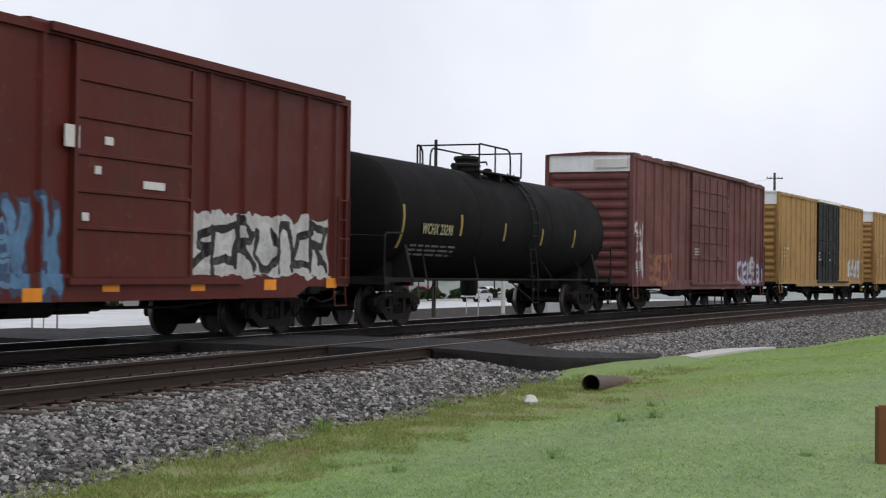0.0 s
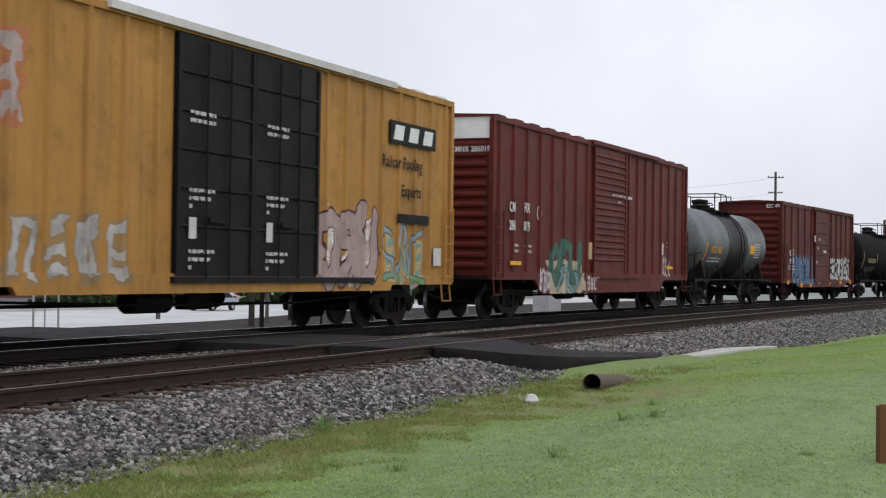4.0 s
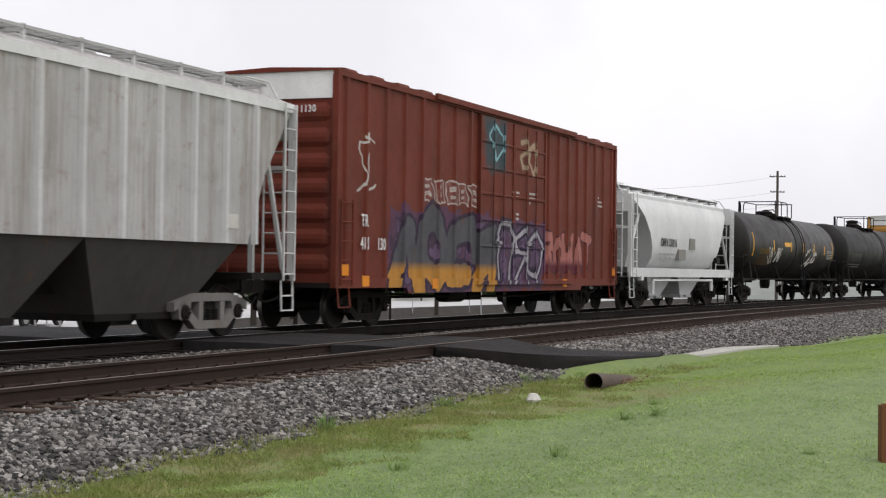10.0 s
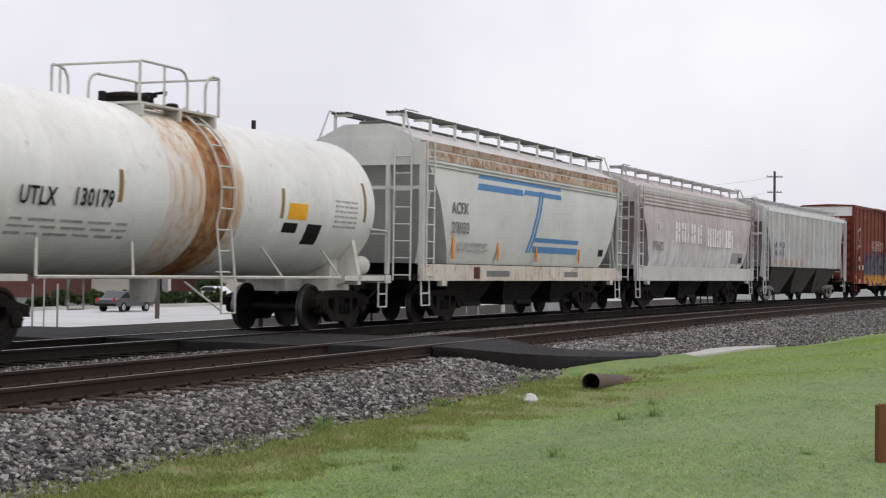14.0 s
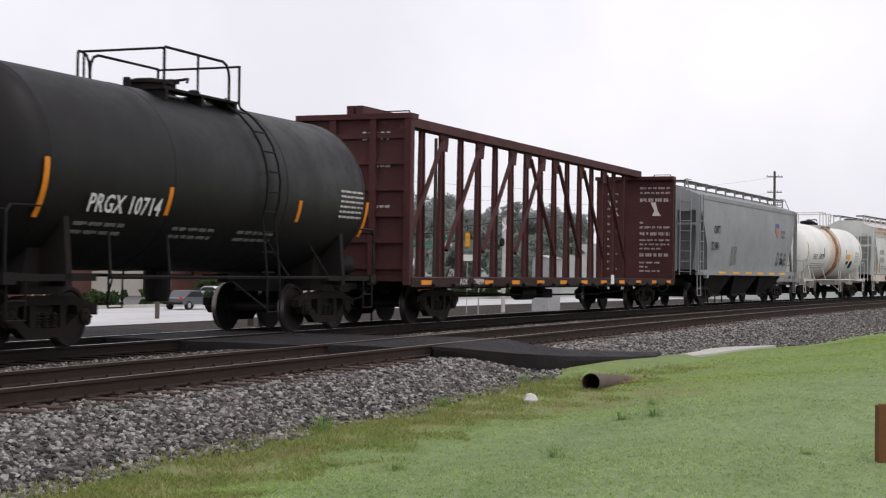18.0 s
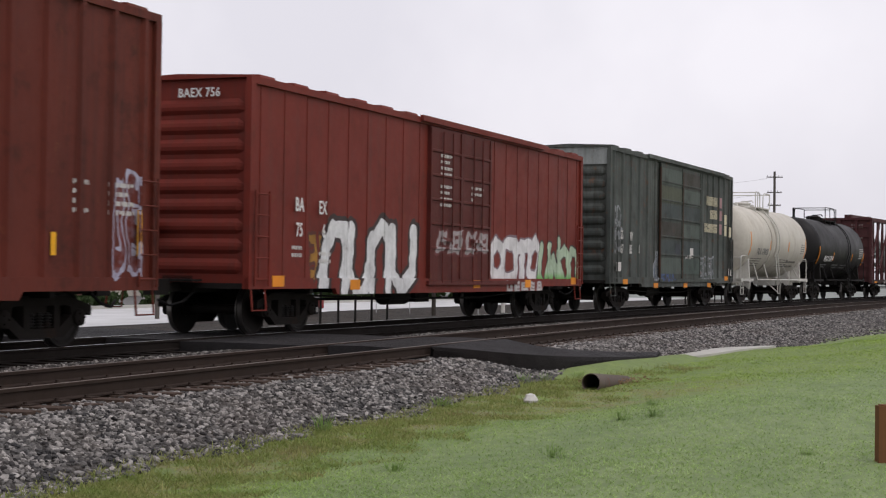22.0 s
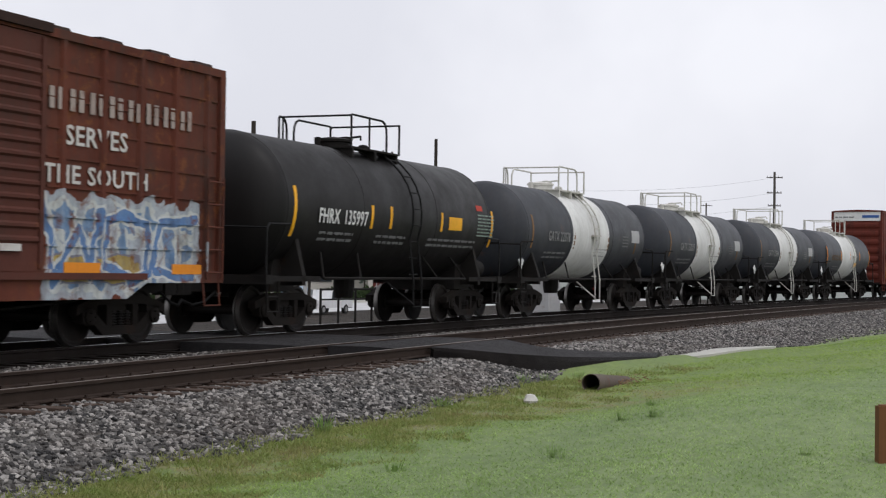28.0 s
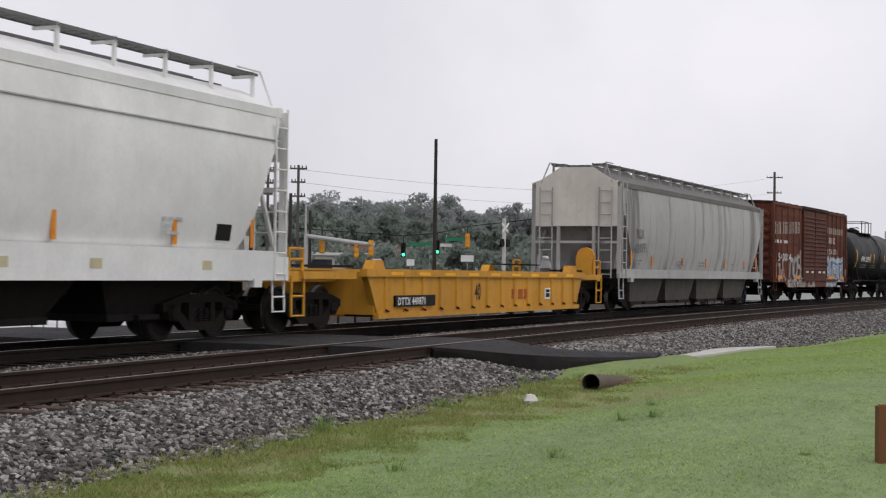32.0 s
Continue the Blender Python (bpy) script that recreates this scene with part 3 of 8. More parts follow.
# brown boxcar with one sliding door
m = paint("brown_boxcar_paint", BROWN, .5, .25, .12, .3,
          tags=((-5.9, -1.4, .72, 2.25, None, (.11, .22, .36), (.045, .06, .10), 6, 5), (-4.2, -2.6, .95, 1.9, None, (.045, .07, .13), (.12, .22, .33), 3, 9), (2.1, 7.15, 1.18, 2.12, (.46, .45, .43), (.52, .51, .49), (.42, .41, .39), 7, 2)),
          pieces=((("spur", "hook", "spur", "cup", "arch", "hook", "spur"), 2.1, 7.1, 1.25, 2.05, .075, (.018, .016, .016), None, 0, None, 4),))
dm = paint("brown_door_paint", (0.088, 0.0145, 0.0098), .5, .4, .2, .4)
ob, c, h, y = boxcar("brown boxcar with a sliding door and sprayed lettering", 244.95, 260.9, 4.67, m, dm, m, (251.6, 254.9), .92, (248.2, 258.6, .72), ribs=5, ends=10, rib_w=.07, hood=(251.0, 260.5), width=2.98, door_style="panels")
for s, x, z in (("EE", 246.42, 2.34), ("C", 247.08, 2.37), ("49", 246.42, 1.96), ("8", 247.1, 1.98)):
    letters(s, .27, x - c, y - .006, z - .13, WHITE, ob, squash=.75)
letters("EEC 498", .17, -h + .028, -.75, 4.38, WHITE, ob, -90, squash=.8)
bars(2, -6.5, y + .05, 1.55, .5, .25, OFFWHITE, ob, 5)
bars(2, -5.75, y + .05, 1.55, .5, .25, OFFWHITE, ob, 6)
for x, z, w in ((-1.55, 2.95, .35), (-.55, 3.05, .2), (-.8, 2.6, .15), (.5, 2.45, .6), (-1.1, 1.9, .16)):
    part("placard", M().box(x, x + w, y - .04, y - .02, z, z + (.32 if w == .35 else .12)), OFFWHITE, ob)
for x, z in ((-6.75, .95), (-4.1, .82), (-2.2, .82), (-.3, .95), (2.2, .95), (4.7, .95), (7.2, .98)):
    part("reflector", M().box(x - .22, x + .22, y - .012, y - .002, z - .09, z + .1), ORANGE, ob)

# brown boxcar with a ribbed sliding door
m = paint("brick_red_boxcar_paint", (0.112, 0.0175, 0.0125), .5, .35, .1, .45,
          tags=((-6.1, -5.2, .72, 1.35, None, (.65, .6, .6), (.3, .2, .25), 3, 2), (-5.2, -2.2, .7, 1.5, (.50, .44, .31), (.46, .41, .29), (.42, .37, .26), 3, 7),
                (-2.0, -1.0, .7, 1.15, None, (.65, .62, .6), (.3, .15, .15), 3, 3), (6.4, 7.3, 1.1, 1.9, None, (.6, .55, .5), (.25, .1, .1), 3, 4)),
          pieces=((("ring", "arch", "cup"), -5.1, -2.5, 1.05, 1.98, .15, (.065, .15, .115), (.025, .05, .042), .04, None, 3), (("peak", "cup"), -4.5, -2.9, .75, 1.3, .07, (.22, .34, .34), (.03, .06, .05), .04, None, 6)))
ob, c, h, y = boxcar("brick-red boxcar with a ribbed sliding door and green graffiti", 210.75, 229.85, 5.18, m, m, m, (218.85, 222.1), 1.04, (214.4, 226.2, .66), ribs=8, ends=13, band=WHITE, door_style="ribs", rib_w=.08, hood=(218.6, 225.8))
for s, x, z in (("CM", 211.9, 2.92), ("HX", 212.98, 2.94), ("286", 211.9, 2.45), ("019", 212.95, 2.45)):
    letters(s, .27, x - c, y - .006, z - .13, WHITE, ob, squash=.78)
letters("CMHX 286019", .15, -h + .03, -.35, 4.24, WHITE, ob, -90, squash=.8)
for x, z, w, n in ((-8.1, 1.75, .5, 2), (-7.1, 1.75, .5, 2), (7.0, 1.9, .35, 4), (.35, 3.6, 2.1, 1), (.9, 3.4, 1.0, 1), (-1.3, 1.3, .7, 2)):
    bars(n, x, y - (.03 if 0 < x < 3 else -.05), z, w, .12 * n + .05, OFFWHITE, ob, n)
part("emblem", M().cyl((214.28 - c, y + .05, 2.84), (214.28 - c, y + .046, 2.84), .2, 20), OFFWHITE, ob)
part("emblem_centre", M().cyl((214.28 - c, y + .047, 2.84), (214.28 - c, y + .042, 2.84), .155, 20), m, ob)
part("placard", M().box(-1.75, -1.05, y + .03, y + .049, 1.65, 2.15), paint("tan_placard", (.55, .42, .22), .7), ob)
part("placard", M().box(6.2, 6.5, y + .03, y + .049, 1.9, 2.3), OFFWHITE, ob)
for x in (-7.9, 7.2):
    strip(ob, x, 1.42, 1.52, y - .003, YELLOW, .8)

# yellow boxcar with black doors
m = paint("yellow_boxcar_paint", (0.44, 0.222, 0.055), .5, .35, .12, .5,
          tags=((-8.9, -3.4, .95, 2.0, None, (.5, .48, .46), (.3, .2, .1), 7, 3), (3.1, 5.5, .95, 2.4, None, (.55, .42, .38), (.75, .72, .7), 3, 6), (5.9, 8.2, .95, 2.0, None, (.2, .35, .3), (.5, .4, .2), 3, 1),
                (-8.4, -6.1, 3.1, 4.5, None, (.5, .42, .4), (.45, .16, .08), 2, 9)),
          pieces=((("ring", "spur", "cup"), 2.95, 5.6, 1.0, 2.35, .16, (.44, .33, .31), (.075, .03, .035), .045, None, 5), (("snake", "peak", "hook"), 5.8, 8.1, .95, 2.2, .05, (.30, .37, .42), (.10, .08, .06), .03, (1.15, (.14, .33, .13)), 8)))
ob, c, h, y = boxcar("golden yellow boxcar with black plug doors and graffiti", 189.0, 208.45, 5.2, m, BLACK, OFFWHITE, (196.45, 198.97, 201.5), .93, band=WHITE, ribs=8, ends=7, hood=(194.5, 205.0))
part("emblem", M().box(204.85 - c, 207.35 - c, y - .006, y + .02, 3.93, 4.42), BLACK, ob)
for i in range(3):
    part("emblem_mark", M().prism([(205.0 + .8 * i - c, 4.02), (205.12 + .8 * i - c, 4.34), (205.6 + .8 * i - c, 4.34), (205.5 + .8 * i - c, 4.02)], "y", y - .009, y - .004), WHITE, ob)
letters("Railcar Pooling", .27, 204.45 - c, y - .004, 3.42, BLACK, ob, squash=.9)
letters("Experts", .27, 205.45 - c, y - .004, 2.83, BLACK, ob, squash=.9)
part("lettering", M().box(205.3 - c, 207.0 - c, y - .004, y + .01, 2.25, 2.45), BLACK, ob)
for x in (-1.9, .7):
    for z, n in ((3.6, 2), (2.2, 3), (1.2, 3)):
        bars(n, x, y - .045, z, .8, .13 * n, OFFWHITE, ob, n)
    part("placard", M().box(x, x + .22, y - .05, y - .04, 1.7, 2.05), OFFWHITE, ob)
part("placard", M().box(207.3 - c, 207.75 - c, y - .006, y + .0, 1.35, 1.75), OFFWHITE, ob)
part("lettering", M().box(-h + .04, -h + .05, -1.15, -.1, 4.88, 4.96).box(-h + .04, -h + .05, .1, 1.2, 4.88, 4.95), GREY_LETTER, ob)

# red boxcar covered in graffiti
TR_RED = (0.152, 0.033, 0.020)
BIG = (("peak", "ring", "hook", "spur"), -6.8, -.9, .95, 2.35, .27, (.085, .085, .095), (.030, .018, .040), .10, (1.32, (.46, .22, .04)), 4)
m = paint("red_boxcar_paint", TR_RED, .55, .3, .2, .4, tags=((-5.2, -1.8, 2.75, 3.3, None, (.18, .04, .03), (.45, .4, .38), 5, 6), (-6.9, 2.7, .8, 2.45, (.09, .042, .085), (.14, .085, .16), (.05, .03, .06), 7, 4)),
          pieces=(BIG, (("snake", "hook"), -8.5, -7.7, 2.8, 3.9, .03, (.5, .47, .45), None, 0, None, 5)))
dm = paint("red_plug_door_paint", TR_RED, .55, .35, .2, .4, tags=((-1.6, -.2, 3.8, 4.95, (.075, .06, .065), (.05, .085, .10), (.05, .06, .07), 2, 6), (-6.9, 2.7, .8, 2.45, (.09, .042, .085), (.14, .085, .16), (.05, .03, .06), 7, 4)),
           pieces=((("spur",), -2.35, -.9, .95, 2.35, .27, (.085, .085, .095), (.030, .018, .040), .10, (1.32, (.46, .22, .04)), 4), (("arch", "spur", "ring"), -.8, 2.6, 1.0, 2.4, .055, (.40, .38, .42), (.025, .016, .04), .09, None, 6),
                   (("ring",), -1.3, -.45, 4.0, 4.75, .035, (.25, .48, .54), None, 0, None, 2), (("snake", "ring"), .85, 2.1, 3.85, 4.7, .06, (.44, .33, .22), (.16, .06, .04), .06, None, 3)))
fm = paint("red_front_paint", TR_RED, .55, .3, .2, .4, pieces=((("spur", "arch", "zig", "peak", "tee"), 2.9, 7.2, 1.35, 2.3, .12, (.40, .15, .13), (.07, .015, .018), .05, (1.5, (.10, .018, .03)), 9),))
ob, c, h, y = boxcar("red boxcar covered in colourful graffiti with plug doors", 114.9, 134.0, 5.2, m, dm, m, (122.45, 124.82, 127.25), .85, band=WHITE, ribs=8, ends=7, hood=(119.7, 129.8), front_m=fm)
for s, x, z in (("TR", 116.02, 2.24), ("411", 116.0, 1.77), ("130", 116.78, 1.77)):
    letters(s, .26, x - c, y - .006, z - .13, WHITE, ob, squash=.75)
letters("TR 411130", .15, -h + .03, -.2, 4.33, WHITE, ob, -90, squash=.85)
for x, z, w, n in ((.25, 3.1, .5, 2), (1.5, 3.0, .6, 3), (.3, 2.55, .4, 2), (7.8, 3.2, .4, 3)):
    bars(n, x, y - .035 if x < 3 else y + .05, z, w, .12 * n, OFFWHITE, ob, n)
for x, z in ((-9.15, 1.2), (-8.2, .98), (-4.6, .92), (4.6, .92), (9.3, 1.25)):
    part("reflector", M().box(x - .16, x + .16, y - .012, y - .002, z - .1, z + .12), ORANGE, ob)
bars(1, -h + .035, .9, 4.85, 1.2, .16, GREY_LETTER, ob, 3, -90)

# dark green boxcar
m = paint("dark_green_boxcar_paint", (0.056, 0.066, 0.062), .6, .45, .25, .7, band=(.45, .68), grime=(.03, .024, .019), fade=(.112, .125, .113),
          tags=((-7.5, -6.7, 1.9, 3.4, None, (.06, .07, .065), (.35, .36, .38), 2, 2), (-3.1, -1.9, 1.0, 2.0, None, (.2, .24, .3), (.5, .52, .55), 3, 4), (3.0, 5.2, 1.0, 1.9, None, (.09, .11, .1), (.3, .31, .33), 6, 3)))
dm = paint("patched_green_door_paint", (0.056, 0.068, 0.058), .6, .45, .35, .6, band=(.45, .68), grime=(.02, .016, .013), fade=(.075, .088, .076), rust_c=(.09, .035, .02),
           tags=((-2.3, -.6, .95, 1.5, None, (.08, .13, .3), (.05, .07, .09), 3, 5), (.8, 1.7, 1.3, 2.0, None, (.6, .58, .56), (.05, .05, .05), 2, 3)))
ob, c, h, y = boxcar("dark green boxcar with rust-edged double doors and cream lettering", -44.0, -28.0, 5.22, m, dm, m, (-38.5, -35.65, -33.15), .92, band=paint("worn_grey_band", (.20, .225, .22), .7, .5, .2, .6, grime=(.06, .055, .05), fade=(.36, .38, .37)), ribs=6, ends=9, hood=(-40.0, -29.6), door_style="panels")
CREAM = paint("cream_lettering", (.62, .56, .40), .7, .5, 0, .3)
PINK = paint("faded_pink_square", (.42, .25, .26), .7, .4)
for r, (z, n) in enumerate(((4.05, 6), (3.55, 4), (3.02, 7))):
    for i in range(n):
        x = -30.5 - c - (n - i) * .28
        wordshape(x, x + .22, z - .17, z + .17, y - .006, CREAM, ob, 40 * r + i)
for i, (x, z) in enumerate(((-30.15, 4.05), (-30.15, 3.55), (-30.15, 3.02), (-29.35, 3.42), (-29.35, 2.98), (-28.6, 2.95))):
    part("lettering", M().box(x - c, x - c + .36, y - .004, y + .003, z - .2, z + .2), PINK if i < 3 else CREAM, ob)
for s, x, z in (("SS", -42.9, 2.48), ("W", -41.9, 2.45), ("67", -42.9, 2.03), ("85", -41.95, 2.03), ("1", -40.95, 2.05)):
    letters(s, .3, x - c, y - .006, z - .15, OFFWHITE, ob, squash=.7)
for x, z in ((-7.3, 1.45), (7.4, 1.35)):
    part("placard", M().box(x, x + .5, y - .006, y + .002, z - .14, z + .14), OFFWHITE, ob)
for x, z in ((-6.35, .98), (-2.9, .85), (.9, .85), (4.3, .85), (7.0, 1.1)):
    part("reflector", M().box(x - .25, x + .25, y - .012, y - .002, z - .08, z + .08), ORANGE, ob)
rnd = random.Random(12)
for a, b in ((-38.38, -35.78), (-35.52, -33.25)):
    for i in range(6):
        z = 1.25 + i * .62
        tone = rnd.choice(((.066, .088, .076), (.082, .090, .062), (.056, .070, .068), (.088, .108, .094), (.052, .048, .040)))
        part("door_panel", M().box(a - c, b - c, y - .026, y + .0, z, z + .55), paint("patched_door_panel", tone, .6, .5, .25, .6, grime=(.02, .017, .014), rust_c=(.075, .032, .02)), ob)
part("placard", M().box(-36.6 - c, -35.95 - c, y - .03, y, 1.9, 2.3), paint("slate_patch", (.045, .05, .06), .6), ob)
part("placard", M().box(-34.6 - c, -34.15 - c, y - .03, y, 1.85, 2.2), OFFWHITE, ob)
for x in (-38.5, -35.65):
    part("rusty_seam", M().box(x - c - .05, x - c + .05, y - .05, y + .0, 1.1, 4.9), paint("rusty_seam_paint", (.062, .032, .022), .8, .5, .35, .7, rust_c=(.10, .042, .024)), ob, "rusty door edge")

# red boxcar with a cushion frame and white graffiti
m = paint("smooth_red_boxcar_paint", (0.165, 0.026, 0.0175), .55, .3, .06, .35,
          tags=((-7.3, -6.4, .9, 2.0, None, (.4, .2, .04), (.1, .04, .03), 2, 3), (3.4, 6.2, .72, 1.0, None, (.55, .53, .52), (.3, .26, .26), 5, 4)),
          pieces=((("arch", "cup", "arch", "cup"), -6.75, -2.5, .80, 2.12, .17, (.74, .74, .74), (.045, .035, .035), .10, None, 3, .06),))
fm = paint("smooth_red_front_paint", (0.165, 0.026, 0.0175), .55, .3, .06, .35,
          pieces=((("ring", "hook", "tee", "ring"), 2.35, 6.1, 1.02, 2.05, .17, (.74, .72, .72), (.20, .15, .17), .055, None, 8),
                  (("cup", "zig", "ring", "arch"), 6.1, 9.45, .85, 1.95, .14, (.46, .58, .42), (.05, .055, .05), .05, (1.15, (.13, .42, .09)), 5)))
dm = paint("brown_plug_door_paint", (0.10, 0.021, 0.017), .55, .35, .2, .3, tags=((-1.5, 2.0, 1.6, 2.2, None, (.4, .36, .36), (.15, .05, .05), 4, 2),))
ob, c, h, y = boxcar("red smooth-sided boxcar with an offset plug door and white graffiti", -65.75, -46.4, 4.66, m, dm, m, (-57.75, -55.85, -53.95), .86, ribs=9, ends=9, inner=True, hood=(-58.3, -50.0), front_m=fm)
for s, x, z in (("BA", -64.05, 2.44), ("EX", -63.1, 2.42), ("75", -64.02, 1.97), ("6", -62.95, 1.97)):
    letters(s, .27, x - c, y - .006, z - .13, WHITE, ob, squash=.72)
letters("BAEX 756", .17, -h + .03, .0, 4.28, WHITE, ob, -90, squash=.85)
for x, z, w, n in ((-8.0, 1.45, .4, 2), (-6.9, 1.35, .5, 2), (-1.1, 3.4, .7, 4), (-1.1, 2.7, .7, 4), (.8, 2.9, .8, 3)):
    bars(n, x, y - .035 if x > -3 else y + .05, z, w, .14 * n, OFFWHITE, ob, n)
for x, z in ((-8.6, 1.0), (-5.4, .93), (1.3, .93), (5.0, .93), (8.9, 1.0)):
    part("reflector", M().box(x - .22, x + .22, y - .012, y - .002, z - .1, z + .1), ORANGE, ob)

# tall brown boxcar with yellow marks
m = paint("deep_red_boxcar_paint", (0.124, 0.026, 0.0165), .55, .7, .12, .6, grime=(.034, .017, .014), tags=((8.2, 9.0, 1.0, 2.6, None, (.15, .03, .02), (.4, .4, .5), 2, 4),))
ob, c, h, y = boxcar("tall brown boxcar with plug doors and yellow reflective strips", -87.25, -68.4, 5.24, m, m, m, (-79.95, -77.55, -75.0), .86, band=WHITE, ribs=8, ends=7, hood=(-83.2, -72.05))
for s, x, z in (("WR", -86.3, 2.80), ("WK", -85.42, 2.82), ("737", -86.3, 2.38), ("197", -85.38, 2.38)):
    letters(s, .27, x - c, y - .006, z - .14, OFFWHITE if s[0] == "W" else WHITE, ob, squash=.72)
for x, z0, z1 in ((-86.32, 1.22, 2.15), (-83.92, 1.25, 1.85), (-80.55, 1.28, 1.72), (-74.46, 1.34, 1.78), (-71.15, 1.37, 1.7), (-68.95, 1.39, 2.1)):
    strip(ob, x - c, z0, z1, y - .008, YELLOW, .12)
for x, z, w, n in ((-8.4, 1.55, .45, 2), (-7.4, 1.5, .5, 2), (-1.6, 3.75, .9, 3), (.5, 3.7, .9, 3), (-.3, 3.0, .3, 2), (-1.35, 2.0, .4, 1), (.9, 2.0, .4, 1), (1.2, 2.3, .5, 1), (8.1, 2.0, .7, 4), (7.2, 2.0, .4, 4)):
    bars(n, x, y - .035 if -3 < x < 3 else y + .05, z, w, .14 * n, OFFWHITE, ob, n)
for x in (-1.2, 1.05):
    part("placard", M().box(x, x + .2, y - .05, y - .03, 1.5, 1.85), OFFWHITE, ob)
bars(1, -h + .035, 1.3, 4.82, 1.5, .16, GREY_LETTER, ob, 3, -90)
part("lettering", M().box(-h + .035, -h + .05, -1.3, -.3, 4.82, 4.98), CHECK_BLUE, ob)

# old brown boxcar with panelled sides and double doors
m = paint("old_brown_boxcar_paint", (0.095, 0.026, 0.0165), .7, .65, .55, .7, fade=(.15, .046, .028),
          tags=((3.05, 7.3, .78, 2.15, (.38, .42, .46), (.16, .26, .42), (.50, .52, .50), 5, 3),
                (-5.4, .5, .7, 1.12, None, (.45, .43, .38), (.2, .16, .13), 3, 2), (3.2, 5.5, .95, 1.4, None, (.45, .34, .12), (.2, .2, .25), 2, 5)),
          pieces=((("arch", "ring", "spur"), -4.7, -2.4, 1.05, 2.25, .12, (.40, .42, .41), (.06, .035, .03), .05, None, 4), (("ring", "peak"), -7.2, -5.7, 1.1, 2.0, .07, (.42, .36, .33), (.15, .06, .045), .04, None, 7),
                  (("zig", "ring", "hook"), 3.2, 7.1, .9, 2.05, .07, (.12, .22, .42), (.55, .57, .56), .04, None, 6)))
dm = paint("old_brown_door_paint", (0.095, 0.033, 0.024), .7, .35, .2, .35)
ob, c, h, y = boxcar("old brown boxcar with ribbed double doors, worn lettering and graffiti", -173.05, -157.0, 4.62, m, dm, paint("sooty_boxcar_roof", (.035, .018, .014), .75, .4, .3, .4),  (-167.3, -164.7, -162.05), .98, (-170.3, -159.9, .74), ribs=5, ends=8, door_style="ribs", width=3.0)
for r in range(7):
    z = 1.5 + r * .42
    for a, b in ((-h + .2, -167.5 - c), (-161.9 - c, h - .2)):
        part("side_rail", M().box(a, b, y + .03, y + .058, z, z + .03), m, ob)
WORN_WHITE = paint("worn_white_lettering", (.38, .32, .29), .75, .6, .3, .6, grime=(.13, .06, .045), rust_c=(.12, .04, .025))
for i in range(8):
    x = -172.65 - c + i * .62
    wordshape(x, x + .42, 3.15 + .02 * i, 3.7 + .02 * i, y + .018, WORN_WHITE, ob, i + 3, .011)
letters("540084", .38, -172.0 - c, y + .028, 1.95, OFFWHITE, ob, squash=1.5)
letters("SERVES", .3, -161.5 - c, y + .028, 2.98, OFFWHITE, ob, squash=1.2)
letters("THE SOUTH", .28, -162.0 - c, y + .028, 2.42, OFFWHITE, ob, squash=1.25)
for i in range(8):
    x = -161.9 - c + i * .5
    wordshape(x, x + .34, 3.46, 3.78, y + .018, WORN_WHITE, ob, i + 60, .011)
bars(1, -172.6 - c, y + .028, 2.75, 4.7, .3, OFFWHITE, ob, 9)
for x in (-1.7, -.6, 1.0, 2.0):
    part("placard", M().box(x, x + .45, y - .06, y - .02, 1.42, 1.52), OFFWHITE, ob)
for x in (-6.8, -3.2, 4.0, 6.9):
    part("reflector", M().box(x - .5, x + .4, y - .012, y - .0, 1.12, 1.28), ORANGE, ob)


# ---- tank wagons ----
def arc_patch(x0, x1, z0, z1, r, zc, lift=.006, side=-1, n=6):
    """A thin patch that lies on the tank's side between two heights."""
    a0, a1 = math.asin(max(-.999, min(.999, (z0 - zc) / r))), math.asin(max(-.999, min(.999, (z1 - zc) / r)))
    rows = []
    for i in range(n + 1):
        a = a0 + (a1 - a0) * i / n
        rows.append((side * (r + lift) * math.cos(a), zc + (r + lift) * math.sin(a), side * (r - .004) * math.cos(a), zc + (r - .004) * math.sin(a)))
    rings = [[(x0, y, z), (x1, y, z), (x1, yi, zi), (x0, yi, zi)] for y, z, yi, zi in rows]
    return M().loft(rings)


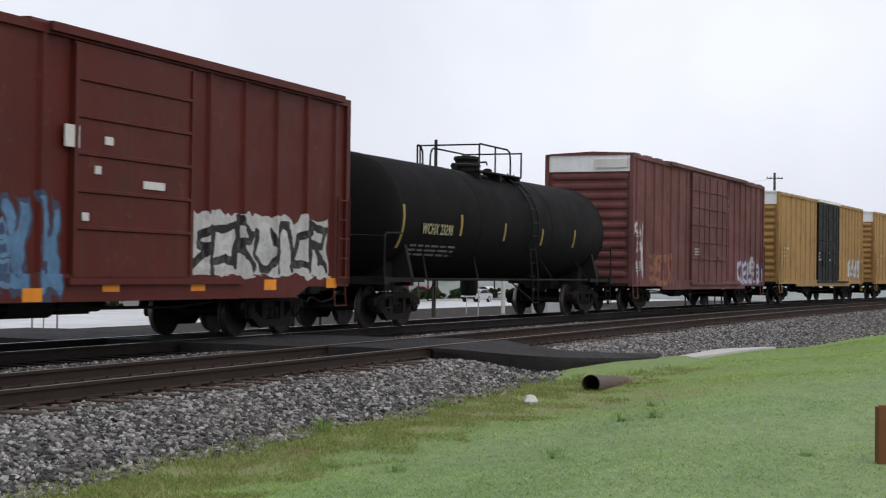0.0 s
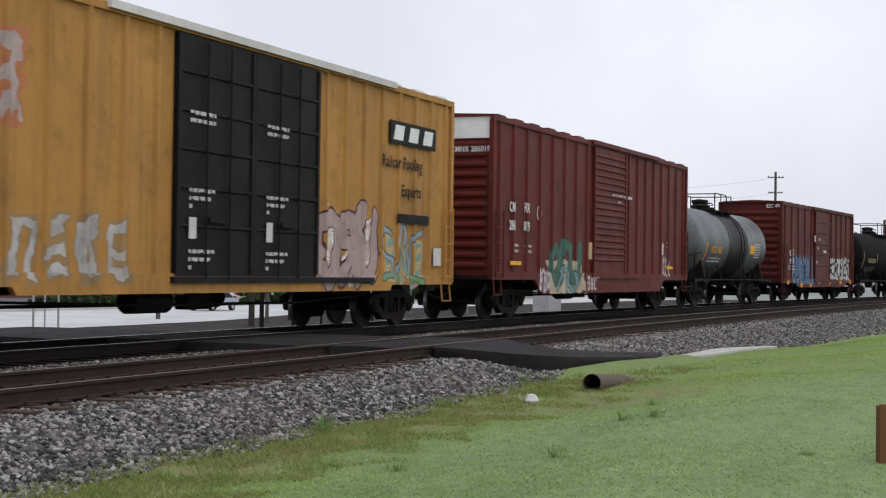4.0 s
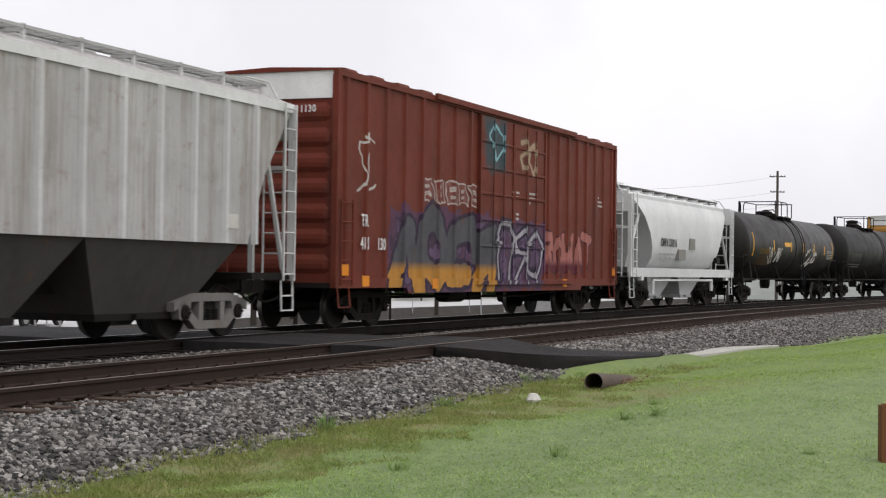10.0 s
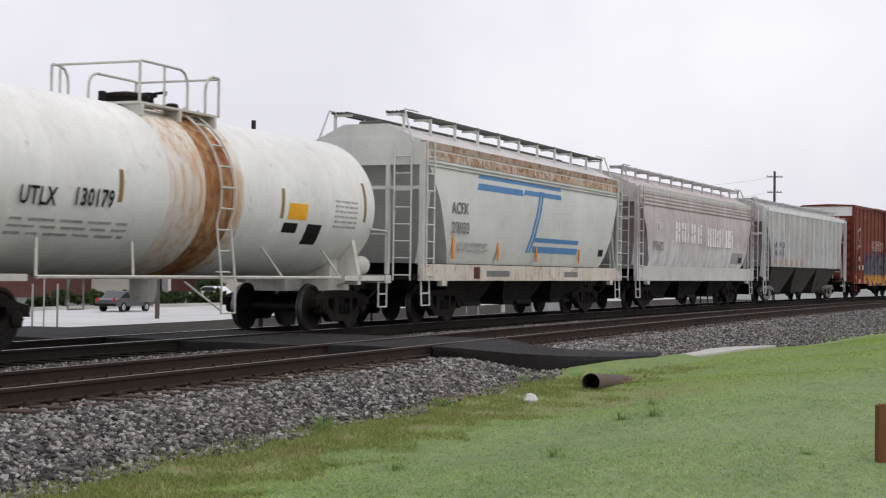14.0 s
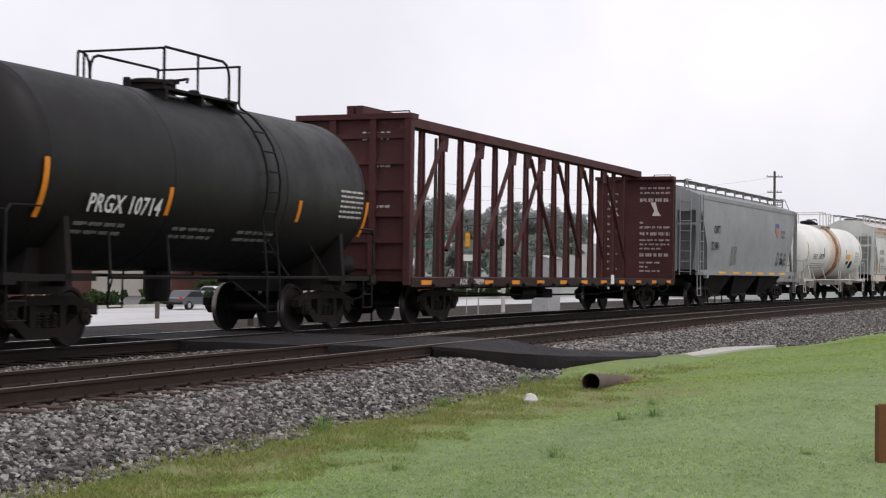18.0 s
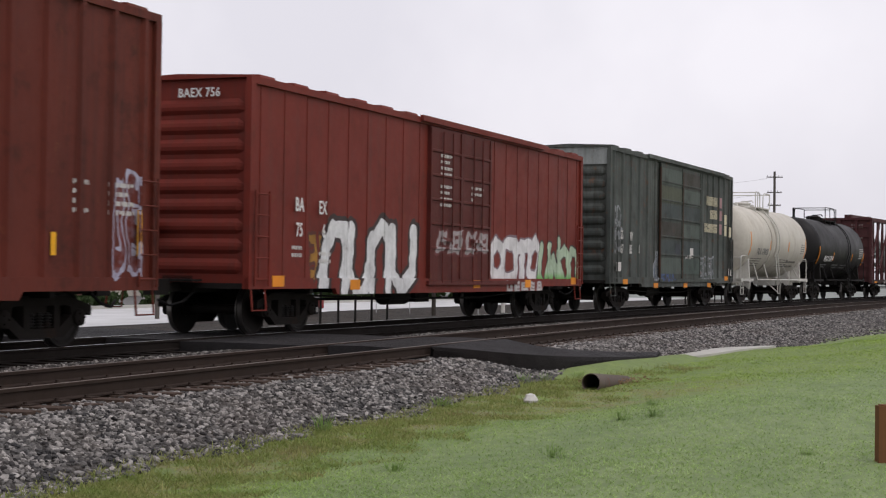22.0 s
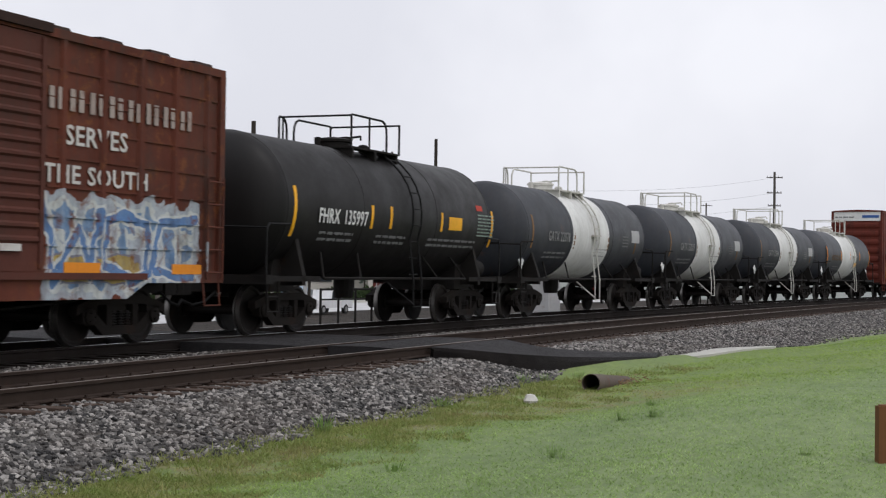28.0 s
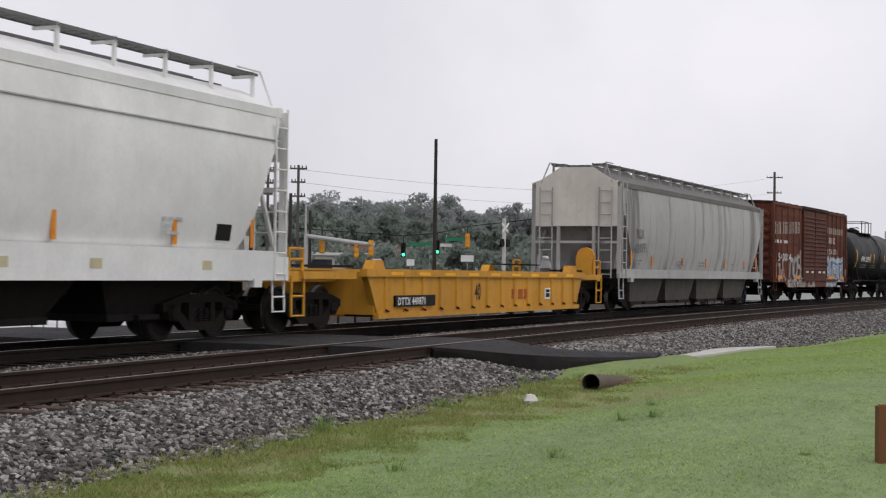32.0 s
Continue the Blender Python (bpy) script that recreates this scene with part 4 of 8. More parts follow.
def tankcar(label, rear, front, r, zc, shell, trim, grip=None, platform=2.7, head=.62, bands=(), plat_x=0.0, rail_h=.64, ladder_x=None, belt=None, sill_m=None, end_rail=True, reflect=(), ref_m=None, valve="dome"):
    """rear and front: the planes of the couplers. bands: (x0, x1, material) rings round the tank."""
    ob, c, hp = wagon("tank_wagon", label, "tank wagon", rear, front, 2.1)
    grip, sill_m, ref_m = grip or trim, sill_m or STEEL, ref_m or YELLOW
    half = hp - .58
    L = hp - .86
    n = 9
    prof = [(-L + head * (1 - math.cos(t)), r * math.sin(t)) for t in [math.pi / 2 * i / n for i in range(n + 1)]]
    prof = [(a, max(b, .01)) for a, b in prof]
    full = prof + [(-a, b) for a, b in prof[::-1]]
    shell_ob = part("tank", M().lathe(full, "x", 48, (0, zc)), shell, ob, smooth=True)
    for x0, x1, bm, lift in bands:
        part("band", M().lathe([(x0, r - .02), (x0, r + lift), (x1, r + lift), (x1, r - .02)], "x", 48, (0, zc)), bm, ob, smooth=True)
    seams = [(-L * .33), (L * .33), (-L + head), (L - head)]
    for x in seams:
        part("weld_seam", M().lathe([(x - .03, r - .01), (x - .012, r + .007), (x + .012, r + .007), (x + .03, r - .01)], "x", 48, (0, zc)), shell, ob, smooth=True)
    # walk round the top fittings
    top = zc + r
    px, pl, pw = plat_x, platform / 2, .86
    for y0 in (-pw, pw - .3):
        part("walkway_board", M().box(px - pl + .3, px + pl - .3, y0, y0 + .3, top - .06, top - .02), trim, ob)
    for x0 in (px - pl, px + pl - .3):
        part("walkway_board", M().box(x0, x0 + .3, -pw, pw, top - .06, top - .02), trim, ob)
    for x in (px - pl + .1, px, px + pl - .1):
        part("platform_bracket", M().box(x - .04, x + .04, -pw, pw, top - .25, top - .06), trim, ob)
    zt = top + rail_h
    lx = px + pl * .5 if ladder_x is None else ladder_x
    for sy in (-1, 1):
        # the gap lies by the ladder, and on the other side turned end for end
        g0, g1 = (lx - .06, lx + .52) if sy < 0 else (2 * px - lx - .52, 2 * px - lx + .06)
        g0, g1 = max(g0, px - pl + .35), min(g1, px + pl - .02)
        y = sy * pw
        m = M().tube([(px - pl, y, top - .05), (px - pl, y, zt - .03), (px - pl + .03, y, zt), (g0 - .24, y, zt), (g0 - .1, y, zt - .05), (g0 - .02, y, zt - .16), (g0, y, zt - .3), (g0, y, top - .05)], .025, 7)
        m.cyl(((px - pl + g0) / 2, y, top - .05), ((px - pl + g0) / 2, y, zt), .022, 7)
        part("railing", m, grip, ob)
        if px + pl - g1 > .4:
            m = M().tube([(g1, y, top - .05), (g1, y, zt - .3), (g1 + .02, y, zt - .16), (g1 + .1, y, zt - .05), (g1 + .24, y, zt), (px + pl - .03, y, zt), (px + pl, y, zt - .03), (px + pl, y, top - .05)], .025, 7)
            part("railing", m, grip, ob)
        else:
            part("rail_post", M().cyl((px + pl, y, top - .05), (px + pl, y, zt), .025, 7), grip, ob)
    for sx in (-1, 1):
        part("end_rail", M().tube([(px + sx * pl, -pw, zt - .02), (px + sx * pl, pw, zt - .02)], .022, 7), grip, ob)
    mw = M().lathe([(top - .3, .02), (top - .3, .36), (top + .12, .36), (top + .14, .40), (top + .19, .40), (top + .22, .3), (top + .26, .02)], "z", 20, (px - .35, 0))
    part("manway", mw, trim if valve != "dark" else STEEL, ob, smooth=True)
    vm = trim if valve != "dark" else STEEL
    if valve == "tall":
        part("valve_housing", M().lathe([(top - .3, .30), (top + .30, .30), (top + .36, .35), (top + .43, .33), (top + .48, .02)], "z", 18, (px - .05, .1)), vm, ob, smooth=True)
    v = M().lathe([(top - .1, .09), (top + .25, .09), (top + .26, .15), (top + .32, .15), (top + .34, .02)], "z", 10, (px + .5, .1))
    part("valve", v, vm, ob, smooth=True)
    part("valve", M().lathe([(top - .1, .12), (top + .14, .12), (top + .17, .08), (top + .18, .02)], "z", 10, (px + .85, -.15)), vm, ob, smooth=True)
    part("vent_pipe", M().lathe([(top - .1, .07), (top + .2, .07), (top + .21, .02)], "z", 10, (px - .9, .1)), vm, ob, smooth=True)
    part("valve_lever", M().tube([(px + .5, .1, top + .3), (px + .5, -.25, top + .33), (px + .3, -.35, top + .24)], .025, 6), vm, ob)
    # ladder that bends round the side
    for sy in (-1, 1):
        m = M()
        for u in (0, .46):
            pts = [(lx + u, sy * (r + .12), .98)]
            for i in range(9):
                a = -.35 + 1.62 * i / 8
                pts.append((lx + u, sy * max((r + .1) * math.cos(a), pw - .1), zc + (r + .1) * math.sin(a)))
            m.tube(pts, .022, 6)
        m.tube([(lx, sy * (r + .12), 1.0), (lx, sy * (r + .12), .45), (lx + .46, sy * (r + .12), .45), (lx + .46, sy * (r + .12), 1.0)], .02)
        m.tube([(lx - .5, sy * (r - .3), .98), (lx - .1, sy * (r + .1), .55), (lx, sy * (r + .12), .5)], .02)
        ld = part("ladder", m, grip, ob)
        key = ("tank", grip.name)
        if key not in RUNGS:
            RUNGS[key] = M().cyl((0, 0, 0), (.46, 0, 0), .017, 6).mesh("rung")
        z = 1.15
        while z < top - .1:
            s = max(-.35, min(1, (z - zc) / (r + .1)))
            part("rung", RUNGS[key], grip, ld).location = (lx, sy * max((r + .1) * math.sqrt(max(0, 1 - s * s)), pw - .1), z)
            z += .36
        # long hand rail above the sill
        part("side_rail", M().tube([(-half + 2.4, sy * (r - .02), 1.06), (half - 2.4, sy * (r - .02), 1.06)], .03, 6), sill_m, ob)
        for x in (-half + 2.4, -L * .35, L * .35, half - 2.4):
            part("rail_stay", M().cyl((x, sy * (r - .02), 1.06), (x - math.copysign(.35, x), sy * r * .8, zc - r * .62), .022, 6), sill_m, ob)
    # saddles, end sills and end platforms
    for sx in (-1, 1):
        bx = sx * (hp - 2.1)
        s = M().prism([(bx - .5, .80), (bx - .42, 1.25), (bx - .3, zc - r * .55), (bx + .3, zc - r * .55), (bx + .42, 1.25), (bx + .5, .80)], "y", -.95, .95)
        s.prism([(-1.42, .92), (-1.42, 1.12), (-r * .86, zc - r * .35), (-r * .75, zc - r * .6), (0, 1.0), (r * .75, zc - r * .6), (r * .86, zc - r * .35), (1.42, 1.12), (1.42, .92)], "x", bx - .07, bx + .07)
        part("saddle", s, sill_m, ob)
        p0, p1 = sorted((sx * (half - 2.2), sx * half))
        for y0 in (-1.42, 1.18):
            part("side_walk", M().box(p0, p1, y0, y0 + .24, 1.0, 1.1), sill_m, ob)
        part("end_sill", M().box(*sorted((sx * (half - .28), sx * half)), -1.45, 1.45, .95, 1.12), sill_m, ob)
        part("end_platform", M().box(*sorted((sx * (half - .95), sx * (half - .3))), -1.17, 1.17, 1.062, 1.102), sill_m, ob)
        part("stub_sill", M().box(*sorted((sx * (hp - 3.3), sx * (half - .3))), -.35, .35, .78, 1.06), sill_m, ob)
        for sy in (-1, 1):
            if end_rail:
                x0 = sx * (half - .08)
                m = M().tube([(x0, sy * 1.4, 1.05), (x0, sy * 1.4, 1.95), (x0 - sx * .1, sy * 1.4, 2.05), (x0 - sx * .9, sy * 1.4, 2.07)], .024, 7)
                m.tube([(x0, sy * 1.4, 1.98), (x0, sy * .5, 2.0)], .02, 6)
                part("end_railing", m, sill_m if grip is trim else grip, ob)
            xs = sx * (half - .12)
            m = M().tube([(xs, sy * 1.4, 1.0), (xs, sy * 1.4, .45), (xs - sx * .42, sy * 1.4, .45), (xs - sx * .42, sy * 1.4, 1.0)], .022).cyl((xs, sy * 1.4, .72), (xs - sx * .42, sy * 1.4, .72), .018, 6)
            part("step", m, sill_m, ob)
    cy = M().lathe([(half - .95, .02), (half - .93, .16), (half - .88, .2), (half - .22, .2), (half - .17, .16), (half - .15, .02)], "x", 16, (-.85, 1.32))
    part("air_tank", cy, sill_m, ob, smooth=True)
    o = M().lathe([(.62, .02), (.62, .2), (.8, .24), (1.15, .24), (zc - r + .1, .3)], "z", 14, (0, 0))
    part("bottom_outlet", o, sill_m, ob)
    for x, z0, z1 in reflect:
        part("reflector", arc_patch(x - .055, x + .055, z0, z1, r, zc), ref_m, ob)
    gear(ob, hp - .55, 1.55, brake=False, sill=None)
    return ob, c, hp, r, zc


def on_tank(text, size, x, z, r, zc, material, ob, squash=.85):
    y = -(math.sqrt(max(.01, r * r - (z - zc) ** 2))) - .012
    o = letters(text, size, x, y, z - size / 2, material, ob, squash=squash)
    o.matrix_local = pose(x, y, z - size / 2, 90 - math.degrees(math.asin((z - zc) / r)), 0, 0) @ Matrix.Diagonal((squash, 1, 1, 1))
    return o


def print_on_tank(rows, x, z0, z1, w, r, zc, material, ob, seed=0):
    rnd = random.Random(seed)
    m = M()
    h = (z1 - z0) / rows
    for k in range(rows):
        u = 0
        while u < w:
            d = min(rnd.uniform(.08, .26) * w, w - u)
            e = u
            while e < u + d - .004:
                q = min(rnd.uniform(.5, 1.0) * h * .42, u + d - e)
                p = arc_patch(x + e, x + e + q * .75, z0 + (k + (0 if rnd.random() < .75 else .12)) * h, z0 + (k + .42) * h, r, zc, n=1)
                m.add(p.v, p.f)
                e += q
            u += d + .05 * w
    part("lettering", m, material, ob)


def placard(ob, x, r, zc, material=None):
    z = 1.55
    y = -math.sqrt(r * r - (z - zc) ** 2) - .03
    part("placard", M().prism([(x - .19, z), (x, z + .22), (x + .19, z), (x, z - .22)], "y", y - .01, y + .02), material or WHITE, ob)


TANK_BLACK = paint("black_tank_paint", (0.0105, 0.0084, 0.0078), .42, .3, .04, .4, grime=(.024, .0195, .018), scale=.7, spec=.24)
TANK_PITCH = paint("pitch_black_tank_paint", (0.0072, 0.0065, 0.0066), .7, .25, .0, .3, grime=(.012, .0105, .0098), scale=.7, spec=.07)
TANK_DULL = paint("dull_black_tank_paint", (0.0082, 0.0073, 0.0074), .48, .3, .0, .35, grime=(.017, .0145, .0135), scale=.7, spec=.24)
TANK_SLATE = paint("dusty_slate_tank_paint", (0.034, 0.036, 0.046), .5, .35, .05, .5, grime=(.09, .085, .085), scale=.7, fade=(.055, .06, .07), spec=.5)
TANK_GREY = paint("streaked_grey_tank_paint", (0.055, 0.06, 0.065), .38, .35, .05, .8, grime=(.015, .014, .013), scale=.7, fade=(.13, .14, .15), spec=.5)
TANK_WHITE = paint("white_tank_paint", (0.74, 0.74, 0.71), .5, .12, .02, .2, grime=(.35, .28, .22), scale=.7)
TANK_CREAM = paint("cream_tank_paint", (0.53, 0.50, 0.435), .5, .4, .0, .4, grime=(.30, .245, .185), scale=.7)
BAND_WHITE = paint("white_band_paint", (0.70, 0.70, 0.68), .55, .25, .0, .6, grime=(.35, .32, .30), scale=.9)
RUSTY = paint("rust_streaked_band", (0.40, 0.19, 0.07), .75, .4, .5, .95, band=(.40, .62), grime=(.22, .075, .022), rust_c=(.12, .042, .018), fade=(.62, .47, .30))
TAN_RUST = paint("rust_washed_white", (0.70, 0.66, 0.58), .65, .3, .1, .9, band=(.46, .66), grime=(.47, .25, .10), rust_c=(.35, .17, .07), fade=(.74, .72, .68))
DIRTY_WHITE = paint("dirty_white_trim", (0.55, 0.54, 0.50), .6, .4, .2, .4, grime=(.25, .2, .15))

# small black tank with yellow marks behind the red boxcar
ob, c, h, r, z = tankcar("dull black tank wagon with faint white lettering", 261.9, 279.8, 1.40, 2.47, TANK_PITCH, STEEL, BLACK, 3.1, reflect=((-7.28, 1.75, 2.7), (-3.95, 2.1, 2.6), (-1.0, 2.05, 2.5), (1.89, 2.0, 2.45), (4.69, 2.0, 2.5)), ref_m=paint("dull_yellow_reflector", (.35, .25, .08), .6), valve="tall")
on_tank("WCHX 23298", .26, -6.3, 2.22, r, z, paint("dull_cream_lettering", (.42, .38, .22), .7, .4), ob, .8)
print_on_tank(3, -6.6, 1.6, 1.9, 2.6, r, z, GREY_LETTER, ob, 3)
placard(ob, 7.0, r, z)

# streaked grey tank
ob, c, h, r, z = tankcar("grey tank wagon streaked with black spills", 230.35, 243.95, 1.41, 2.48, TANK_GREY, STEEL, STEEL, 2.6, bands=((-1.0, 2.1, TANK_DULL, .008),), reflect=((-4.4, 1.75, 2.5),), ref_m=ORANGE, valve="tall")
on_tank("UTLX 1621", .28, -3.81, 2.24, r, z, YELLOW, ob)
print_on_tank(2, -3.8, 1.75, 2.0, 1.9, r, z, OFFWHITE, ob, 5)
part("placard", arc_patch(2.56, 3.3, 2.15, 2.52, r, z), YELLOW, ob)
print_on_tank(6, 3.4, 2.0, 2.65, .9, r, z, OFFWHITE, ob, 6)
placard(ob, 5.15, r, z)

# black tank with a white company emblem
ob, c, h, r, z = tankcar("black tank wagon with a white emblem near its end", 170.05, 188.05, 1.50, 2.58, TANK_DULL, STEEL, BLACK, 2.55, bands=((-.2, 1.9, TANK_BLACK, .01),), valve="tall", plat_x=.2)
for i in range(5):
    part("lettering", arc_patch(3.4 + i * .58, 3.4 + i * .58 + .46, 2.56, 2.96, r, z), WHITE, ob)
    part("lettering", arc_patch(3.53 + i * .58, 3.53 + i * .58 + .2, 2.67, 2.85, r, z, .009), TANK_DULL, ob)
for i, w in enumerate((.36, .24, .12)):
    part("emblem", arc_patch(4.2 - w / 2, 4.2 + w / 2, 3.0 + i * .1, 3.06 + i * .1, r, z), WHITE, ob)
print_on_tank(1, 3.63, 2.3, 2.5, 2.6, r, z, OFFWHITE, ob, 5)
part("patch", arc_patch(6.5, 7.4, 2.3, 2.72, r, z), paint("dull_grey_patch", (.16, .16, .17), .6), ob)
part("patch", arc_patch(-6.7, -4.3, 2.05, 2.5, r, z, .004), TANK_BLACK, ob)
print_on_tank(2, -7.0, 1.75, 2.0, 2.6, r, z, GREY_LETTER, ob, 7)

# long black tank with white scrawls
ob, c, h, r, z = tankcar("long black tank wagon with yellow lettering and white scrawls", 150.05, 170.05, 1.49, 2.53, TANK_BLACK, STEEL, BLACK, 3.2, bands=((-.08, .73, TANK_DULL, .03),),
                        reflect=((-7.86, 2.05, 3.05), (-4.3, 2.3, 2.8), (-.99, 2.35, 2.8), (1.56, 2.35, 2.78), (3.8, 2.35, 2.8), (6.18, 2.3, 2.75), (8.12, 2.1, 2.95)))
on_tank("UTLX 669923", .26, -6.8, 2.28, r, z, paint("faded_yellow_lettering", (.22, .13, .03), .7), ob)
print_on_tank(4, -6.8, 1.7, 2.1, 2.2, r, z, paint("faded_yellow_print", (.16, .10, .03), .7), ob, 4)
part("placard", arc_patch(-2.27, -1.17, 2.55, 2.74, r, z), YELLOW, ob)
print_on_tank(5, 6.85, 2.1, 2.55, 1.25, r, z, OFFWHITE, ob, 8)
rnd = random.Random(4)
for x0, z0, s in ((-5.1, 1.75, .8), (-3.7, 1.85, .7), (2.2, 1.65, 1.0), (3.6, 1.8, .7)):
    m = M()
    pts = []
    for i in range(16):
        a = i * 1.25
        zz = z0 + s * (.45 + .45 * math.sin(a * 1.3 + x0))
        xx = x0 + s * (.5 + .06 * i * math.cos(a))
        pts.append((xx, -math.sqrt(r * r - (zz - z) ** 2) - .004, zz))
    part("scrawl", m.tube(pts, .018, 4), OFFWHITE, ob)

# white tank with a rusty belt
ob, c, h, r, z = tankcar("white tank wagon with a rust-stained belt under its platform", 44.25, 59.95, 1.43, 2.50, TANK_WHITE, DIRTY_WHITE, DIRTY_WHITE, 2.5, bands=((-1.45, .95, TAN_RUST, .005), (-.35, .55, RUSTY, .012)), ladder_x=0.0, plat_x=-.27, sill_m=DIRTY_WHITE,
                        reflect=((-6.3, 1.9, 2.9), (-2.83, 2.2, 2.7), (2.4, 2.15, 2.7), (5.97, 2.2, 3.0)), ref_m=paint("tan_reflector", (.30, .20, .08), .6), valve="dark")
on_tank("UTLX", .28, -5.3, 2.22, r, z, BLACK, ob)
on_tank("130179", .28, -4.05, 2.25, r, z, BLACK, ob)
print_on_tank(3, -5.3, 1.65, 1.95, 2.9, r, z, paint("pale_print", (.42, .42, .40), .7), ob, 3)
part("placard", arc_patch(2.65, 3.4, 2.15, 2.45, r, z), YELLOW, ob)
part("placard", arc_patch(2.55, 3.1, 1.9, 2.08, r, z), BLACK, ob)
part("placard", arc_patch(3.5, 4.1, 1.7, 2.08, r, z), BLACK, ob)
print_on_tank(6, 4.6, 2.05, 2.65, 1.0, r, z, paint("pale_print", (.45, .45, .44), .7), ob, 3)

# black tank and cream tank behind the beam wagon
ob, c, h, r, z = tankcar("black tank wagon with white lettering and orange strips", -13.2, .1, 1.55, 2.70, TANK_DULL, STEEL, BLACK, 2.5, ladder_x=.95, reflect=((-5.28, 1.9, 2.75), (-2.01, 2.05, 2.5), (2.45, 2.1, 2.5), (5.37, 1.9, 2.6)), ref_m=ORANGE)
on_tank("PRGX 10714", .30, -4.25, 2.18, r, z, WHITE, ob)
for i, xx in enumerate((-4.3, -1.6, .5)):
    print_on_tank(2, xx, 1.7, 1.95, 1.3, r, z, GREY_LETTER, ob, i)
print_on_tank(6, 4.15, 2.25, 2.85, 1.0, r, z, OFFWHITE, ob, 8)
ob, c, h, r, z = tankcar("cream tank wagon with a raised belt and orange strips", -27.1, -13.2, 1.57, 2.74, TANK_CREAM, DIRTY_WHITE, DIRTY_WHITE, 2.6, bands=((-1.6, .0, TANK_CREAM, .035),), ladder_x=-.9, plat_x=-.45, sill_m=DIRTY_WHITE,
                        reflect=((-5.18, 2.1, 3.1), (-1.72, 2.35, 2.8), (1.8, 2.35, 2.8), (5.37, 2.1, 3.0)), ref_m=ORANGE)
on_tank("TILX", .30, -4.16, 2.30, r, z, GREY_LETTER, ob)
on_tank("170420", .30, -3.25, 2.30, r, z, GREY_LETTER, ob)
for i, (xx, n) in enumerate(((-4.6, 4), (.7, 4), (2.2, 2))):
    print_on_tank(n, xx, 1.65, 2.05, 1.9, r, z, paint("pale_grey_print", (.25, .24, .22), .7), ob, i)
print_on_tank(5, 4.4, 2.3, 2.8, .7, r, z, paint("pale_grey_print", (.28, .27, .25), .7), ob, 9)
part("ladder_guard", arc_patch(-.95, -.38, 2.1, 3.6, r + .03, z, .05), TANK_CREAM, ob)

# four slate tanks with a white belt, then a black one
ENDS = (-88.07, -101.1, -114.75, -128.6, -142.7)
for i in range(4):
    dx = (-.365, -.775, -.825, -.75)[i]
    sh = TANK_SLATE if i == 0 else paint("slate_tank_paint", ((0.026, 0.029, 0.037), (0.028, 0.031, 0.040), (0.022, 0.024, 0.030))[i - 1], .5, .35, .03, .45, grime=(.055, .05, .05), scale=.7, fade=(.045, .049, .058), spec=.3)
    strips = ((-4.86, 1.9, 2.85), (-1.7, 2.15, 2.65), (.54, 2.2, 2.65), (2.92, 2.2, 2.65), (5.48, 1.9, 2.75)) if i == 0 else ((-4.5, 1.9, 2.8), (-.95, 1.95, 2.4), (2.33, 1.95, 2.35), (5.3, 1.9, 2.6))
    ob, c, h, r, z = tankcar(("dusty slate-grey tank wagon with a white belt and orange lettering", "slate-grey tank wagon with a white belt and stencilled lettering", "slate-grey tank wagon with a streaked white belt", "slate-grey tank wagon with a white belt and an orange stain")[i],
                            ENDS[i + 1], ENDS[i], 1.335, 2.37, sh, DIRTY_WHITE, DIRTY_WHITE, 2.35, bands=((-1.86, 1.62, BAND_WHITE, .007),), ladder_x=.73 if i == 0 else -.12, sill_m=STEEL, reflect=tuple((x + dx, za, zb) for x, za, zb in strips), ref_m=ORANGE if i == 0 else paint("brown_reflector", (.22, .12, .05), .6), plat_x=.06 + dx)
    lm = paint("orange_brown_lettering", (.15, .085, .035), .7, .6) if i == 0 else paint("worn_grey_lettering", (.26, .26, .26), .7, .5)
    mark = ("GATX 22116", "GATX 22084", "GATX 22009", "GATX 22078")[i]
    on_tank(mark, .28, (-3.9 if i == 0 else -3.3) + dx, 2.28, r, z, lm, ob)
    print_on_tank(2, -3.3 + dx, 1.65, 1.9, 1.8, r, z, GREY_LETTER, ob, i)
    print_on_tank(3, 1.2 + dx, 1.75, 2.05, 1.0, r, z, paint("pale_grey_print", (.3, .3, .3), .7), ob, i + 4)
    part("patch", arc_patch(*((4.85 + dx, 5.7 + dx, 2.25, 2.65) if i else (1.5 + dx, 2.2 + dx, 1.82, 2.05)), r, z, .012), GALV if i else YELLOW, ob)
    if i:
        print_on_tank(4, 3.1, 2.1, 2.5, .6, r, z, GREY_LETTER, ob, i + 9)
    part("ladder_bracket", M().box((.73 if i == 0 else -.12) - .06, (.73 if i == 0 else -.12) + .52, -r - .13, -r - .02, z - .03, z + .03), DIRTY_WHITE, ob)
    placard(ob, 5.35, r, z)
    placard(ob, -5.5, r, z)
ob, c, h, r, z = tankcar("black tank wagon with white lettering and yellow strips", -156.15, -142.75, 1.41, 2.45, TANK_DULL, STEEL, BLACK, 2.45, plat_x=-.28, reflect=((-4.95, 1.85, 2.8), (-1.55, 2.1, 2.58), (-.6, 2.12, 2.6), (2.22, 2.15, 2.58), (5.48, 1.85, 2.75)))
on_tank("FHRX", .3, -4.02, 2.3, r, z, WHITE, ob)
on_tank("135997", .3, -2.92, 2.3, r, z, WHITE, ob)
for i, (xx, n) in enumerate(((-3.8, 2), (-1.2, 2), (1.6, 2), (3.0, 2))):
    print_on_tank(n, xx, 1.8, 2.05, 1.5, r, z, GREY_LETTER, ob, i)
